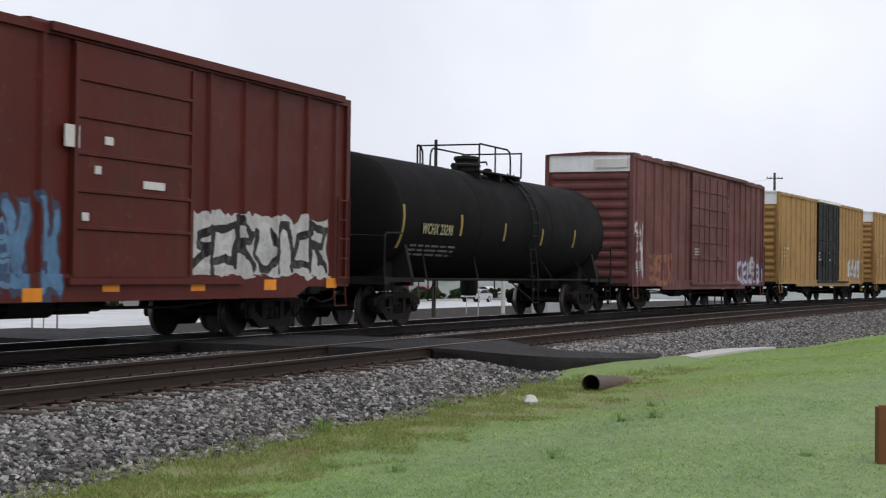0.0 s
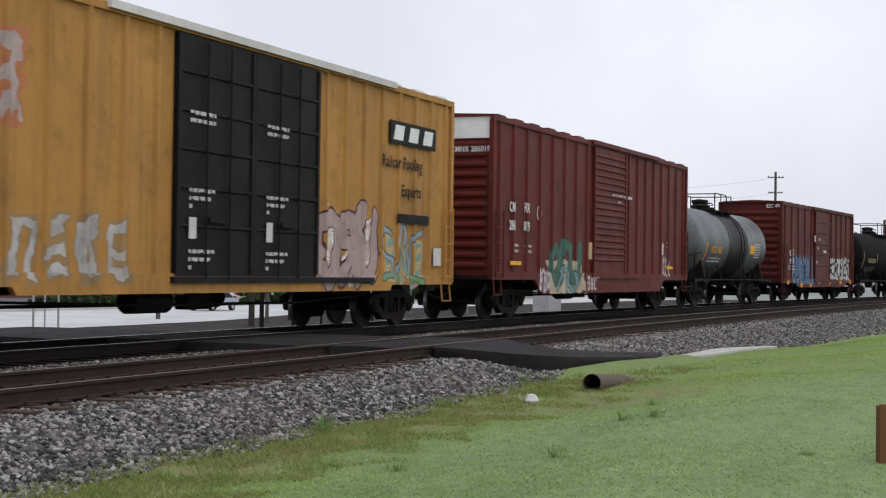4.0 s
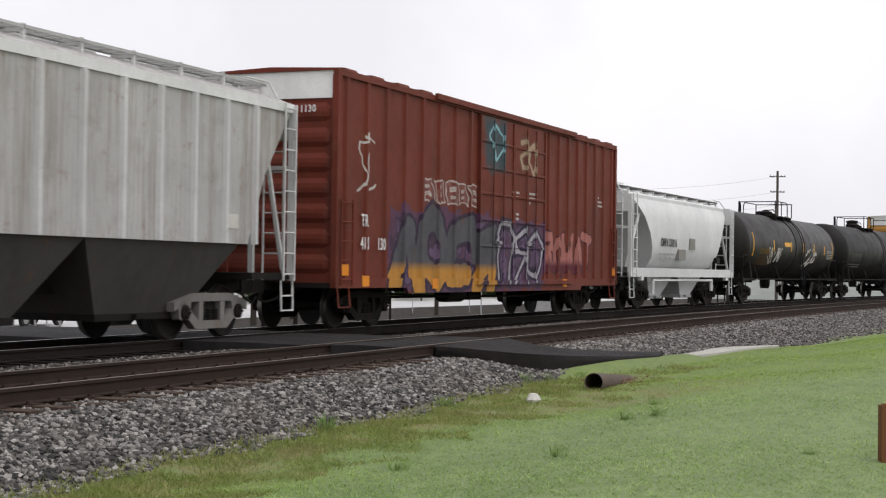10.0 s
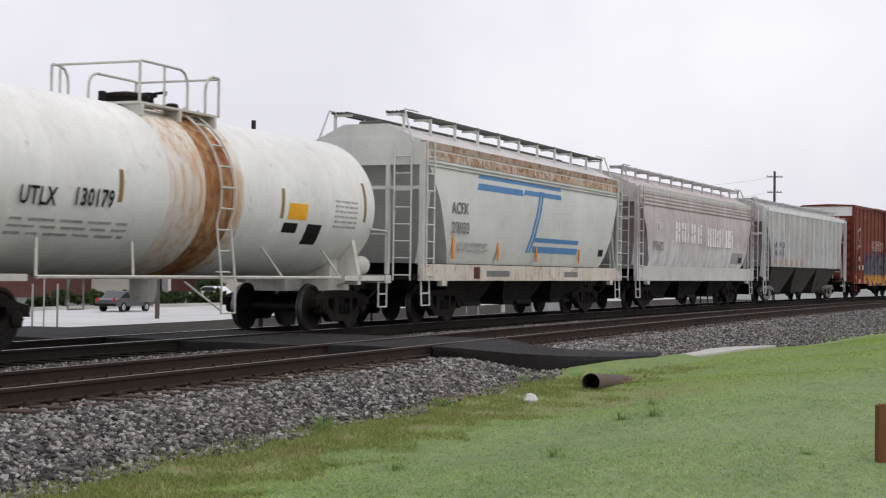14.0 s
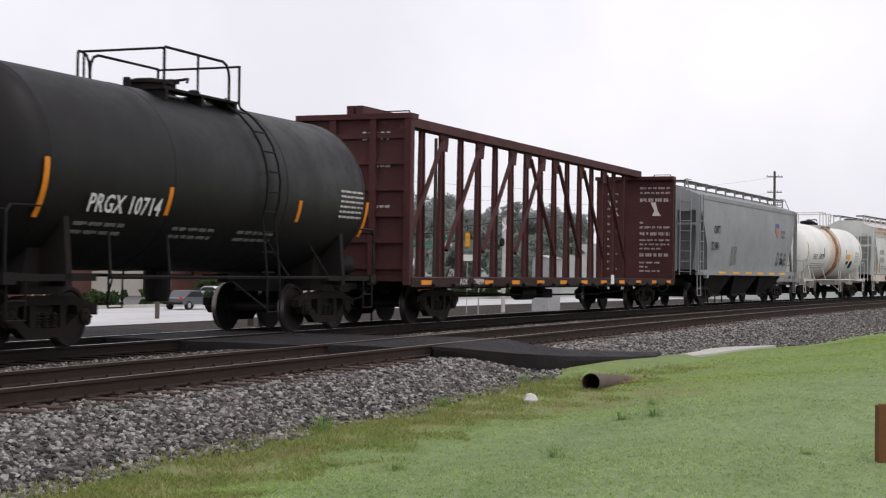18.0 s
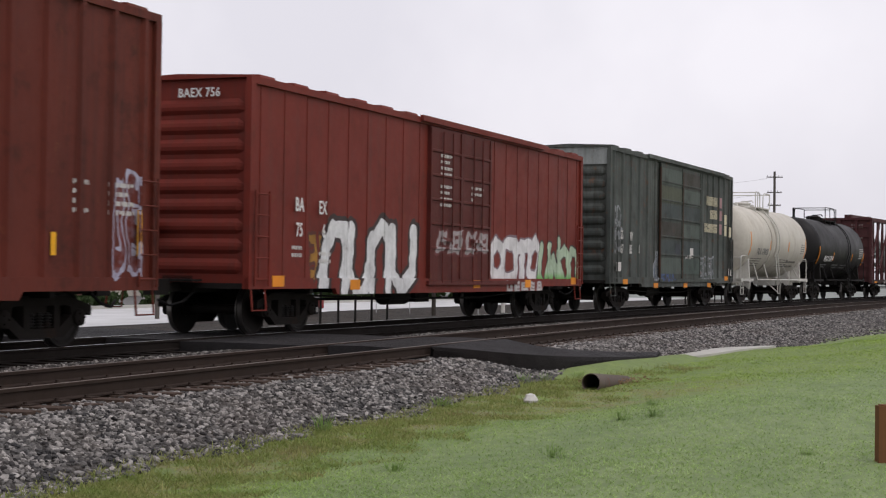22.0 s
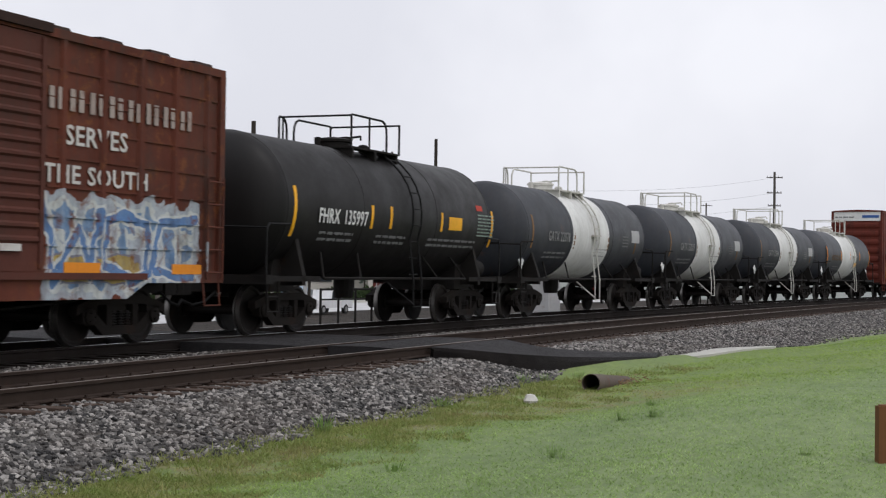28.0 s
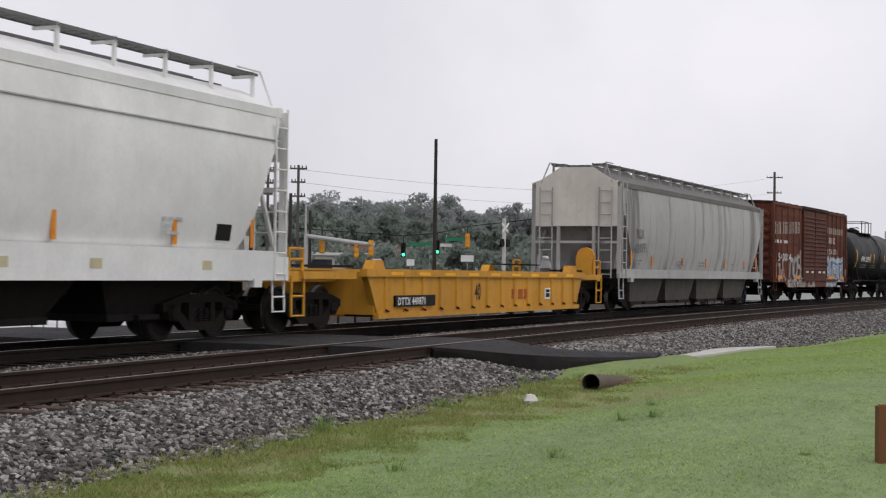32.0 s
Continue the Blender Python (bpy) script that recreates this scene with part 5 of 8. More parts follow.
part("placard", arc_patch(2.65, 3.45, 2.2, 2.5, r, z), YELLOW, ob)
part("placard", arc_patch(4.45, 4.85, 2.72, 2.85, r, z), RED, ob)
print_on_tank(7, 4.5, 2.1, 2.68, 1.1, r, z, paint("pale_green_print", (.3, .38, .33), .7), ob, 2)


# ---- covered hoppers ----
def on_shell(rows, top, foot, z0, z1, proud=.006, thick=.012):
    """A thin strip that follows the shell's side; top and foot: its (x0, x1) at z1 and z0."""
    def side(z):
        for a, b in zip(rows, rows[1:]):
            if a[0] <= z <= b[0]:
                return a[2] + (b[2] - a[2]) * (z - a[0]) / (b[0] - a[0])
        return rows[-1][2]
    rings = []
    for z in [z0] + [r[0] for r in rows if z0 + .004 < r[0] < z1 - .004] + [z1]:
        f = (z - z0) / (z1 - z0)
        xa, xb = (foot[i] + (top[i] - foot[i]) * f for i in (0, 1))
        y = -side(z) - proud
        rings.append([(xa, y, z), (xb, y, z), (xb, y + thick, z), (xa, y + thick, z)])
    return M().loft(rings)


def hopper(label, rear, front, eave, skirt, body, rail_m, rows, sill=None, bays=3, bay_m=None, walk_z=4.78, chord_m=None, post_m=None, ribs=0, reflect=(), gear_steel=None, caps=None, roof_rise=.42, end_top=.9, sill_m=None, hatch="long", walk_w=.42, roof_m=None, bay_foot=.55, end_m=None, bay_low=(.86, .46)):
    """rows: (height, back from the end, half width) of the shell from its foot to the eave. sill: (foot, top) of the side sill."""
    ob, c, half = wagon("covered_hopper", label, "hopper wagon", rear, front, 2.3)
    post_m, bay_m, sill_m = post_m or body, bay_m or body, sill_m or body
    rings = []
    for z, back, w in rows:
        e = half - back
        rings.append([(-e, -w, z), (e, -w, z), (e, w, z), (-e, w, z)])
    part("shell", M().loft(rings), body, ob, smooth=True)
    zt, _, wt = rows[-1]
    back_t = rows[-1][1]
    # roof, a low ridge with the walk on top
    e = half - back_t
    rp = [(-wt, zt - .002), (-wt - .02, zt + .05), (-wt + .25, zt + .16), (-.55, zt + roof_rise), (.55, zt + roof_rise), (wt - .25, zt + .16), (wt + .02, zt + .05), (wt, zt - .002)]
    part("roof", M().prism(rp, "x", -e, e), roof_m or body, ob, smooth=False)
    for sx in (-1, 1):
        part("gable_sheet", M().prism(rp, "x", *sorted((sx * e, sx * (e + .02)))), end_m or body, ob)
    for sy in (-1, 1):
        part("top_chord", M().box(-e - .02, e + .02, *sorted((sy * (wt - .03), sy * (wt + .035))), zt - .1, zt + .06), chord_m or roof_m or sill_m, ob)
    if ribs:
        z0, z1 = rows[0][0], zt - .1
        for sy in (-1, 1):
            for i in range(ribs):
                x = -half + 1.55 + (2 * half - 3.1) * i / (ribs - 1)
                w0 = rows[0][2]
                part("side_post", M().prism([(x - .07, sy * (w0 - .01)), (x - .045, sy * (w0 + .075)), (x + .045, sy * (w0 + .075)), (x + .07, sy * (w0 - .01))], "z", z0, z1), post_m, ob)
    # hatches
    for i in range(4 if hatch == "long" else 8):
        n = 4 if hatch == "long" else 8
        x = -e + (i + .5) * 2 * e / n
        if hatch == "long":
            part("hatch", M().box(x - e / n * .86, x + e / n * .86, -.3, .3, zt + roof_rise, zt + roof_rise + .09), rail_m, ob)
        else:
            part("hatch", M().cyl((x, 0, zt + roof_rise - .02), (x, 0, zt + roof_rise + .1), .32, 14), rail_m, ob)
    # roof walks on both sides of the hatches, on stays
    for sy in (-1, 1):
        g = M()
        y0, y1 = sorted((sy * .48, sy * (.48 + walk_w)))
        g.box(-half + .15, half - .15, y0, y0 + .03, walk_z - .05, walk_z).box(-half + .15, half - .15, y1 - .03, y1, walk_z - .05, walk_z)
        for k in range(4):
            yy = y0 + .05 + k * (y1 - y0 - .1) / 3
            g.box(-half + .15, half - .15, yy, yy + .02, walk_z - .03, walk_z)
        x = -half + .3
        while x < half - .2:
            g.box(x, x + .02, y0, y1, walk_z - .03, walk_z - .004)
            x += .3
        part("roof_walk", g, rail_m, ob)
        ns = max(6, int(2 * half / 1.45))
        for i in range(ns + 1):
            x = -half + .3 + (2 * half - .6) * i / ns
            m = M().box(x - .03, x + .03, *sorted((sy * (.48 + walk_w - .06), sy * (.48 + walk_w))), zt + .12, walk_z + .02)
            m.box(x - .025, x + .025, *sorted((sy * .44, sy * (.48 + walk_w))), walk_z - .1, walk_z - .05)
            part("walk_stay", m, post_m, ob)
    # ends: posts, ladders, top sheet, platform
    sl = sill or (1.0, 1.2)
    for sx in (-1, 1):
        xe = sx * (half - .06)
        for sy in (-1, 1):
            part("end_post", M().box(*sorted((xe, xe - sx * .1)), *sorted((sy * 1.38, sy * 1.5)), sl[0], zt), post_m, ob)
            part("end_post", M().box(*sorted((xe, xe - sx * .08)), *sorted((sy * .55, sy * .65)), sl[0], zt - end_top), post_m, ob)
            ladder(ob, xe - sx * .5 if sx > 0 else xe + .1, sy * 1.53, sl[0], zt + .05, .42, post_m)
            ladder(ob, sx * (half + .0), sy * 1.0 - .21, sl[0], zt - .1, .42, post_m, "y", name="end_ladder")
            m = M().tube([(xe, sy * 1.45, sl[0]), (xe, sy * 1.47, .45), (xe - sx * .45, sy * 1.47, .45), (xe - sx * .45, sy * 1.45, sl[0])], .022).cyl((xe, sy * 1.47, .72), (xe - sx * .45, sy * 1.47, .72), .018, 6)
            part("step", m, post_m, ob)
            m = M().tube([(xe, sy * 1.2, zt + .02), (xe - sx * .1, sy * .95, walk_z + .03), (xe - sx * .9, sy * .92, walk_z + .04)], .022, 6)
            part("corner_rail", m, post_m, ob)
            # diagonal from the platform to the slope
            part("end_brace", M().cyl((xe - sx * .1, sy * 1.3, sl[1]), (sx * (half - rows[0][1] * .55), sy * 1.3, zt - end_top), .05, 6), post_m, ob)
        part("end_sheet", M().box(*sorted((sx * (half - .065), sx * (half - .16))), -1.38, 1.38, zt - end_top, zt + .1), end_m or body, ob)
        part("cross_rail", M().box(*sorted((xe, xe - sx * .05)), -1.4, 1.4, zt - end_top - .55, zt - end_top - .47), post_m, ob)
        part("end_platform", M().box(*sorted((sx * (half - 1.6), sx * half)), -1.45, 1.45, sl[0] + .02, sl[0] + .14), STEEL, ob)
    # side sills
    if sill:
        for sy in (-1, 1):
            o = [(-half, sl[0]), (-half, sl[1] - .1), (-half + .35, sl[1] - .1), (-half + .5, sl[1]), (half - .5, sl[1]), (half - .35, sl[1] - .1), (half, sl[1] - .1), (half, sl[0])]
            part("side_sill", M().prism(o, "y", *sorted((sy * 1.40, sy * 1.52))), sill_m, ob)
            for x in (-half + 1.2, half - 1.2):
                part("jacking_pad", M().box(x - .14, x + .14, *sorted((sy * 1.42, sy * 1.55)), sl[0] - .12, sl[0] + .04), sill_m, ob)
    # hopper bays; a bay_m darker than the body holds the shade under the wagon
    z0 = rows[0][0]
    span = 2 * (half - rows[0][1] - .2)
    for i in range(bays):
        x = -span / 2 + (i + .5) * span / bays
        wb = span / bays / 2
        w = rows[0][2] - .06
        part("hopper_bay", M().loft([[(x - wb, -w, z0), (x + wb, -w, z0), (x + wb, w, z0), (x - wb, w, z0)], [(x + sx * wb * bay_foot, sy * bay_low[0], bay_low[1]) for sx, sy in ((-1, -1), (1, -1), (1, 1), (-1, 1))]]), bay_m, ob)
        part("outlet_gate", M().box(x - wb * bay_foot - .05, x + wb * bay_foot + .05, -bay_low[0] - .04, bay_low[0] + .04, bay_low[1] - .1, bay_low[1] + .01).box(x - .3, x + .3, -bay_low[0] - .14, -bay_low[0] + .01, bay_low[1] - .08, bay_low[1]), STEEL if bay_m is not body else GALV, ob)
    gear(ob, half, 2.3, gear_steel, caps, brake=False)
    for x, za, zb, w in reflect:
        part("reflector", M().box(x - .05, x + .05, -w - .012, -w + .01, za, zb), ORANGE, ob)
    return ob, c, half


ROOF_WALK = paint("dark_roof_walk", (.11, .105, .10), .7, .4, .25, .3, rust_c=(.12, .06, .035))
# white hopper with rounded sides
body = paint("white_hopper_paint", (0.66, 0.67, 0.67), .5, .12, .0, .15, grime=(.42, .42, .42))
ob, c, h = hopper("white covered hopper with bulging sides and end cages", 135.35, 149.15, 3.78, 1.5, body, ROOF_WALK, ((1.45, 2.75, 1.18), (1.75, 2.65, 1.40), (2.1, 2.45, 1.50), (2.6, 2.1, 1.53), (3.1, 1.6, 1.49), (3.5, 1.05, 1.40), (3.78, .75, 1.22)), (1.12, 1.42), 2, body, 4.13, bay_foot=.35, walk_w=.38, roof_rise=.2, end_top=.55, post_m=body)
letters("CMPX 333016", .30, -3.6, -1.545, 2.17, BLACK, ob, squash=.78)
for x, z, w, hh in ((.1, 2.12, .75, .4), (-1.34, 1.72, .9, .38), (4.05, 1.66, .45, .22)):
    part("patch", M().box(x, x + w, -1.55, -1.36, z, z + hh), paint("grey_patch", (.28, .27, .25), .6) if w > .5 else BLACK, ob)
bars(2, -3.6, -1.50, 1.72, 1.9, .3, paint("pale_print", (.4, .4, .4), .7), ob, 4)
part("side_pipe", M().tube([(-4.2, -1.45, .55), (-4.2, -1.45, 1.0), (3.6, -1.45, 1.0), (3.6, -1.45, .6)], .06, 8), body, ob)

# grey ribbed hopper
body = paint("weathered_grey_hopper_paint", (0.45, 0.445, 0.44), .65, .4, .16, .8, band=(.46, .7), grime=(.22, .18, .15), rust_c=(.24, .12, .07))
# bay paint far darker than the body: shade under the wagon is in it
ob, c, h = hopper("weathered grey ribbed hopper with sloping bays", 95.95, 113.55, 4.2, 1.6, body, GALV, ((1.64, 1.75, 1.44), (2.9, 1.15, 1.44), (4.2, .12, 1.44)), None, 3, paint("shaded_bay_paint", (.075, .07, .066), .7, .35, .1, .5, grime=(.04, .036, .033)), 4.66, ribs=15, end_top=.6, gear_steel=paint("pale_bogie_paint", (.19, .18, .168), .7, .4, .2, .3), roof_rise=.36, sill_m=paint("pale_chord_paint", (.74, .74, .74), .55, .15, .05, .25, grime=(.42, .40, .38)), post_m=paint("pale_rib_paint", (.60, .60, .60), .6, .25, .08, .4, grime=(.32, .29, .27)))
for s, x, z in (("M", -6.8, 2.5), ("W", -6.15, 2.5), ("CX", -5.55, 2.5), ("46", -6.85, 2.14), ("24", -6.2, 2.14), ("41", -5.5, 2.14)):
    letters(s, .28, x, -1.522, z, paint("dark_blue_lettering", (.10, .11, .16), .7, .3), ob, squash=.85)
PRIMER = paint("pale_blue_patch", (.42, .43, .46), .7, .4, .1, .5)
part("patch", M().box(-7.1, -4.6, -1.446, -1.43, 2.0, 2.95), PRIMER, ob)
part("patch", M().box(-7.0, -1.0, -1.4465, -1.43, 1.72, 1.98), paint("orange_patch", (.44, .33, .25), .7, .5, .3, .6, rust_c=(.3, .16, .09)), ob)
part("placard", M().box(6.3, 6.7, -1.45, -1.43, 1.9, 2.15), OFFWHITE, ob)

# faded pinkish hopper
body = paint("faded_pink_grey_hopper_paint", (0.50, 0.43, 0.42), .65, .5, .04, .7, band=(.42, .7), grime=(.33, .25, .245), fade=(.60, .58, .575), chalk=(2.55, (.66, .655, .655)))
curved = ((1.4, 1.85, 1.30), (1.7, 1.6, 1.42), (2.2, 1.25, 1.50), (2.8, .95, 1.53), (3.4, .55, 1.50), (3.9, .22, 1.42), (4.1, .12, 1.38))
ob, c, h = hopper("faded pinkish-grey hopper with ghosted lettering and sill", 77.7, 94.4, 4.1, 1.4, body, GALV, curved, (1.0, 1.5), 3, STEEL, 4.80, sill_m=paint("pale_sill_paint", (.55, .54, .52), .6, .3, .15, .4, grime=(.35, .27, .22)), roof_rise=.44, end_top=.5)
GHOST = paint("ghosted_lettering", (.80, .79, .78), .7, .3, 0, .25, grime=(.45, .39, .38))
for i, x in enumerate((-3.84, -3.05, -2.3, -1.75, -.85, .59, 1.3, 2.0, 2.75, 3.35, 3.95)):
    wordshape(x, x + (.16 if i in (2, 8) else .54), 2.30 + (0 if i > 4 else .08), 3.0 + (0 if i > 4 else .08), -1.538, GHOST, ob, i + 11, .03)
letters("UP", .34, -6.25, -1.548, 2.68, GHOST, ob, squash=.85)
letters("77602", .32, -6.6, -1.548, 2.05, paint("ghosted_grey_lettering", (.3, .27, .27), .7, .5), ob, squash=1.1)
part("patch", on_shell(curved, (4.6, 6.5), (4.6, 6.5), 1.68, 2.12), paint("grey_overpaint", (.34, .34, .34), .7, .4), ob)
part("placard", on_shell(curved, (5.82, 6.34), (5.82, 6.34), 1.72, 1.95, .011), BLACK, ob)
for z in (3.55, 3.68, 3.8, 3.92):
    part("side_rail", M().box(-h + .35, h - .35, -1.515 + (z - 3.55) * .2, -1.44 + (z - 3.55) * .2, z, z + .035), body, ob)

# white hopper with blue stripes
body = paint("stained_white_hopper_paint", (0.60, 0.61, 0.58), .6, .12, .06, .4, band=(.58, .78), grime=(.44, .38, .29), rust_c=(.30, .13, .06))
ob, c, h = hopper("dirty white hopper with a blue striped emblem and rust", 60.7, 76.3, 4.1, 1.4, body, ROOF_WALK, curved, (1.0, 1.38), 3, STEEL, 4.84, reflect=((-5.95, 1.5, 2.4, 1.47), (-3.0, 1.5, 1.95, 1.46), (-.1, 1.5, 1.9, 1.46), (3.6, 1.5, 1.9, 1.46)), roof_rise=.44, end_top=.5, roof_m=paint("pale_roof_paint", (.58, .56, .55), .7, .4, .12, .4, grime=(.34, .28, .25), rust_c=(.26, .12, .07)), chord_m=paint("rusty_roof_edge", (.40, .33, .27), .75, .6, .8, .7, grime=(.24, .11, .06), rust_c=(.20, .07, .03), scale=1.4), sill_m=paint("rust_stained_sill", (.60, .56, .48), .65, .4, .45, .6, grime=(.3, .17, .10), rust_c=(.25, .11, .05)))
BLUE = paint("blue_stripe_paint", (.10, .25, .48), .6, .2, 0, .25)
for x0, x1, z0, z1 in ((-4.47, 1.77, 3.49, 3.58), (-4.57, -1.36, 3.21, 3.37), (-1.29, 1.75, 3.25, 3.38)):
    part("stripe", on_shell(curved, (x0 + .12, x1), (x0, x1 + .05), z0, z1), BLUE, ob)
for dx in (0, .22):
    part("stripe", on_shell(curved, (dx, .14 + dx), (-.9 + dx, -.76 + dx), 1.75, 3.4, .009), BLUE, ob)
for z0, z1 in ((2.03, 2.15), (1.75, 1.92)):
    part("stripe", on_shell(curved, (-.4, 3.45), (-.4, 3.42), z0, z1), BLUE, ob)
letters("ACFX", .28, -6.2, -1.548, 2.58, GREY_LETTER, ob, squash=1.0)
letters("27833", .28, -6.2, -1.548, 2.12, GREY_LETTER, ob, squash=1.1)
bars(2, -5.7, -1.49, 1.7, 1.9, .28, paint("pale_print", (.36, .36, .35), .7), ob, 2)
part("placard", on_shell(curved, (5.5, 5.95), (5.5, 5.95), 1.73, 1.94), BLACK, ob)
RUST_STREAK = paint("rust_streaks", (.48, .43, .36), .8, .6, .8, .8, band=(.42, .6), grime=(.30, .16, .08), rust_c=(.19, .07, .03), scale=1.6)
for z, hh in ((3.76, .2),):
    part("side_rail", on_shell(curved, (-h + .3, h - .3), (-h + .32, h - .32), z, z + hh, .022, .03), RUST_STREAK, ob)
for z in (3.6, 3.68):
    part("side_rail", M().box(-h + .3, h - .3, -1.51, -1.44, z, z + .03), body, ob)
part("placard", M().box(-4.75, -4.35, -1.525, -1.515, 1.05, 1.33), paint("dark_cross", (.10, .03, .03), .7), ob)
part("lettering", M().box(-3.9, -2.3, -1.525, -1.515, 1.1, 1.25).box(2.1, 3.3, -1.525, -1.515, 1.1, 1.25), GREY_LETTER, ob)

# grey hopper
body = paint("grey_hopper_paint", (0.27, 0.28, 0.285), .6, .2, .0, .3, grime=(.17, .16, .16), tags=((-3.6, -2.6, 1.6, 2.4, None, (.18, .18, .19), (.1, .1, .1), 2, 3), (4.3, 6.5, 1.65, 2.3, None, (.06, .06, .07), (.2, .2, .205), 3, 4)))
ob, c, h = hopper("grey covered hopper with black lettering and yellow sill strip", 26.3, 43.4, 4.2, 1.45, body, ROOF_WALK, ((1.42, 1.75, 1.38), (2.3, 1.35, 1.48), (3.0, .85, 1.51), (3.6, .42, 1.49), (4.2, .1, 1.42)), (1.22, 1.42), 3, STEEL, 4.80, roof_rise=.36, end_top=.55)
letters("CHTT", .32, -6.4, -1.53, 2.84, BLACK, ob, squash=.8)
letters("721981", .32, -6.75, -1.53, 2.2, BLACK, ob, squash=.85)
letters("BUILDING", .16, 5.03, -1.528, 3.14, GREY_LETTER, ob, squash=.9)
letters("AMERICA", .16, 5.1, -1.528, 2.92, GREY_LETTER, ob, squash=.9)
part("emblem", M().prism([(4.14, 3.55), (4.74, 3.55), (4.78, 3.2), (4.44, 2.9), (4.1, 3.2)], "y", -1.53, -1.48), paint("emblem_stripes", (.42, .2, .16), .7), ob)
part("emblem", M().box(4.14, 4.74, -1.534, -1.5, 3.37, 3.55), CHECK_BLUE, ob)
for x in range(6):
    part("reflector", M().box(-5.6 + x * 2.1, -4.5 + x * 2.1, -1.528, -1.515, 1.28, 1.36), YELLOW, ob)
part("placard", M().box(5.41, 5.85, -1.447, -1.40, 1.76, 2.0), BLACK, ob)

# long light-grey hopper with dark streaks
body = paint("streaked_light_grey_hopper", (0.39, 0.38, 0.375), .6, .15, .0, .85, band=(.50, .66), grime=(.10, .092, .087), scale=.24, fade=(.47, .46, .455))
# bay paint darkened for the shade on its downward slopes
ob, c, h = hopper("long light-grey hopper with dark streaks down its sides", -194.8, -174.6, 4.1, 1.4, body, paint("dark_walk", (.12, .12, .12), .6), ((1.38, 1.55, 1.34), (1.9, 1.35, 1.45), (2.3, 1.0, 1.49), (2.9, .6, 1.51), (3.5, .15, 1.49), (4.1, .08, 1.42)), (1.1, 1.40), 4, paint("dark_shaded_bay_paint", (.105, .096, .086), .7, .4, .1, .5), 4.76, reflect=((-8.75, 1.5, 2.35, 1.45), (-6.4, 1.5, 1.85, 1.45), (-2.6, 1.5, 1.85, 1.45), (.7, 1.5, 1.85, 1.45), (3.6, 1.5, 1.85, 1.45), (6.9, 1.5, 1.85, 1.45), (9.0, 1.5, 2.1, 1.45)),
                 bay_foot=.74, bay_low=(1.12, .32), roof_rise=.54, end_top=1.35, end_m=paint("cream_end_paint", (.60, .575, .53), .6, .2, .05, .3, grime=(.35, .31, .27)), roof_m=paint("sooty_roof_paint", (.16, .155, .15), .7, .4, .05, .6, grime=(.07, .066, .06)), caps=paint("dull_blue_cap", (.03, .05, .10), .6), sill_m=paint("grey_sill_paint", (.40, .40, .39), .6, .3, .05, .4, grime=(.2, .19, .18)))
letters("TILX", .32, -8.43, -1.53, 2.42, GREY_LETTER, ob, squash=.9)
letters("638795", .32, -8.5, -1.53, 1.96, GREY_LETTER, ob, squash=.9)
letters("TILX", .18, -h + .10, -.35, 3.95, GREY_LETTER, ob, -90)
letters("638795", .18, -h + .10, -.3, 3.72, GREY_LETTER, ob, -90)
bars(3, -h + .11, .9 - .3, 3.15, .8, .4, GREY_LETTER, ob, 3, -90)
for i, x in enumerate((-8.3, -3.2, -.4, 4.6, 8.2)):
    bars(2, x, -1.47, 1.55, .7, .22, paint("pale_print", (.3, .3, .3), .7), ob, i)

# white hopper at the end
body = paint("clean_white_hopper_paint", (0.72, 0.72, 0.71), .55, .12, .0, .18, grime=(.5, .48, .47))
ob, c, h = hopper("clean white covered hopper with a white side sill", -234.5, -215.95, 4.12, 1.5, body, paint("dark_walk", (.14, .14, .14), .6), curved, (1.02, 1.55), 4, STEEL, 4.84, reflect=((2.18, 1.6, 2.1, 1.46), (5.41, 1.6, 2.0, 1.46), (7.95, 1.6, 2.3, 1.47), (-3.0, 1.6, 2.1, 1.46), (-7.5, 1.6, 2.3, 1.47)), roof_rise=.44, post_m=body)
part("placard", on_shell(curved, (6.75, 7.25), (6.75, 7.25), 1.7, 1.98), BLACK, ob)
bars(3, 5.0, -1.49, 1.75, 1.2, .35, paint("pale_print", (.5, .5, .5), .7), ob, 3)
part("side_rail", M().box(-h + .35, h - .35, -1.505, -1.44, 3.55, 3.575), GALV, ob)
for x in (-6.0, .8, 3.0, 6.2):
    part("patch", M().box(x, x + .3, -1.526, -1.5, 1.2, 1.35), paint("cream_patch", (.5, .45, .3), .7), ob)


# ---- beam wagon ----
BEAM = paint("brown_beam_wagon_paint", (0.062, 0.020, 0.021), .6, .35, .12, .4, fade=(.086, .032, .033))
ob, c, h = wagon("beam_wagon", "empty brown beam wagon with end bulkheads and a central truss", "flat wagon", 1.1, 23.7, 2.4)
part("deck", M().box(-h, h, -1.45, 1.45, .98, 1.07), BEAM, ob)
for sy in (-1, 1):
    part("side_sill", M().box(-h, h, *sorted((sy * 1.36, sy * 1.46)), .86, 1.07), paint("sooty_brown_sill", (.032, .017, .015), .7, .4, .1, .4), ob)
    for i in range(12):
        x = -h + .8 + i * (2 * h - 1.6) / 11
        if abs(x + 8.0) > 1.0:
            part("reflector", M().box(x - .28, x + .28, *sorted((sy * 1.463, sy * 1.468)), .91, 1.01), ORANGE, ob)
    for i in range(18):
        x = -h + 1.2 + i * (2 * h - 2.4) / 17
        part("winch", M().cyl((x - .12, sy * 1.5, .88), (x + .12, sy * 1.5, .88), .06, 8), STEEL, ob)
    part("top_chord", M().box(-h, h, *sorted((sy * .02, sy * .20)), 4.68, 4.90), BEAM, ob)
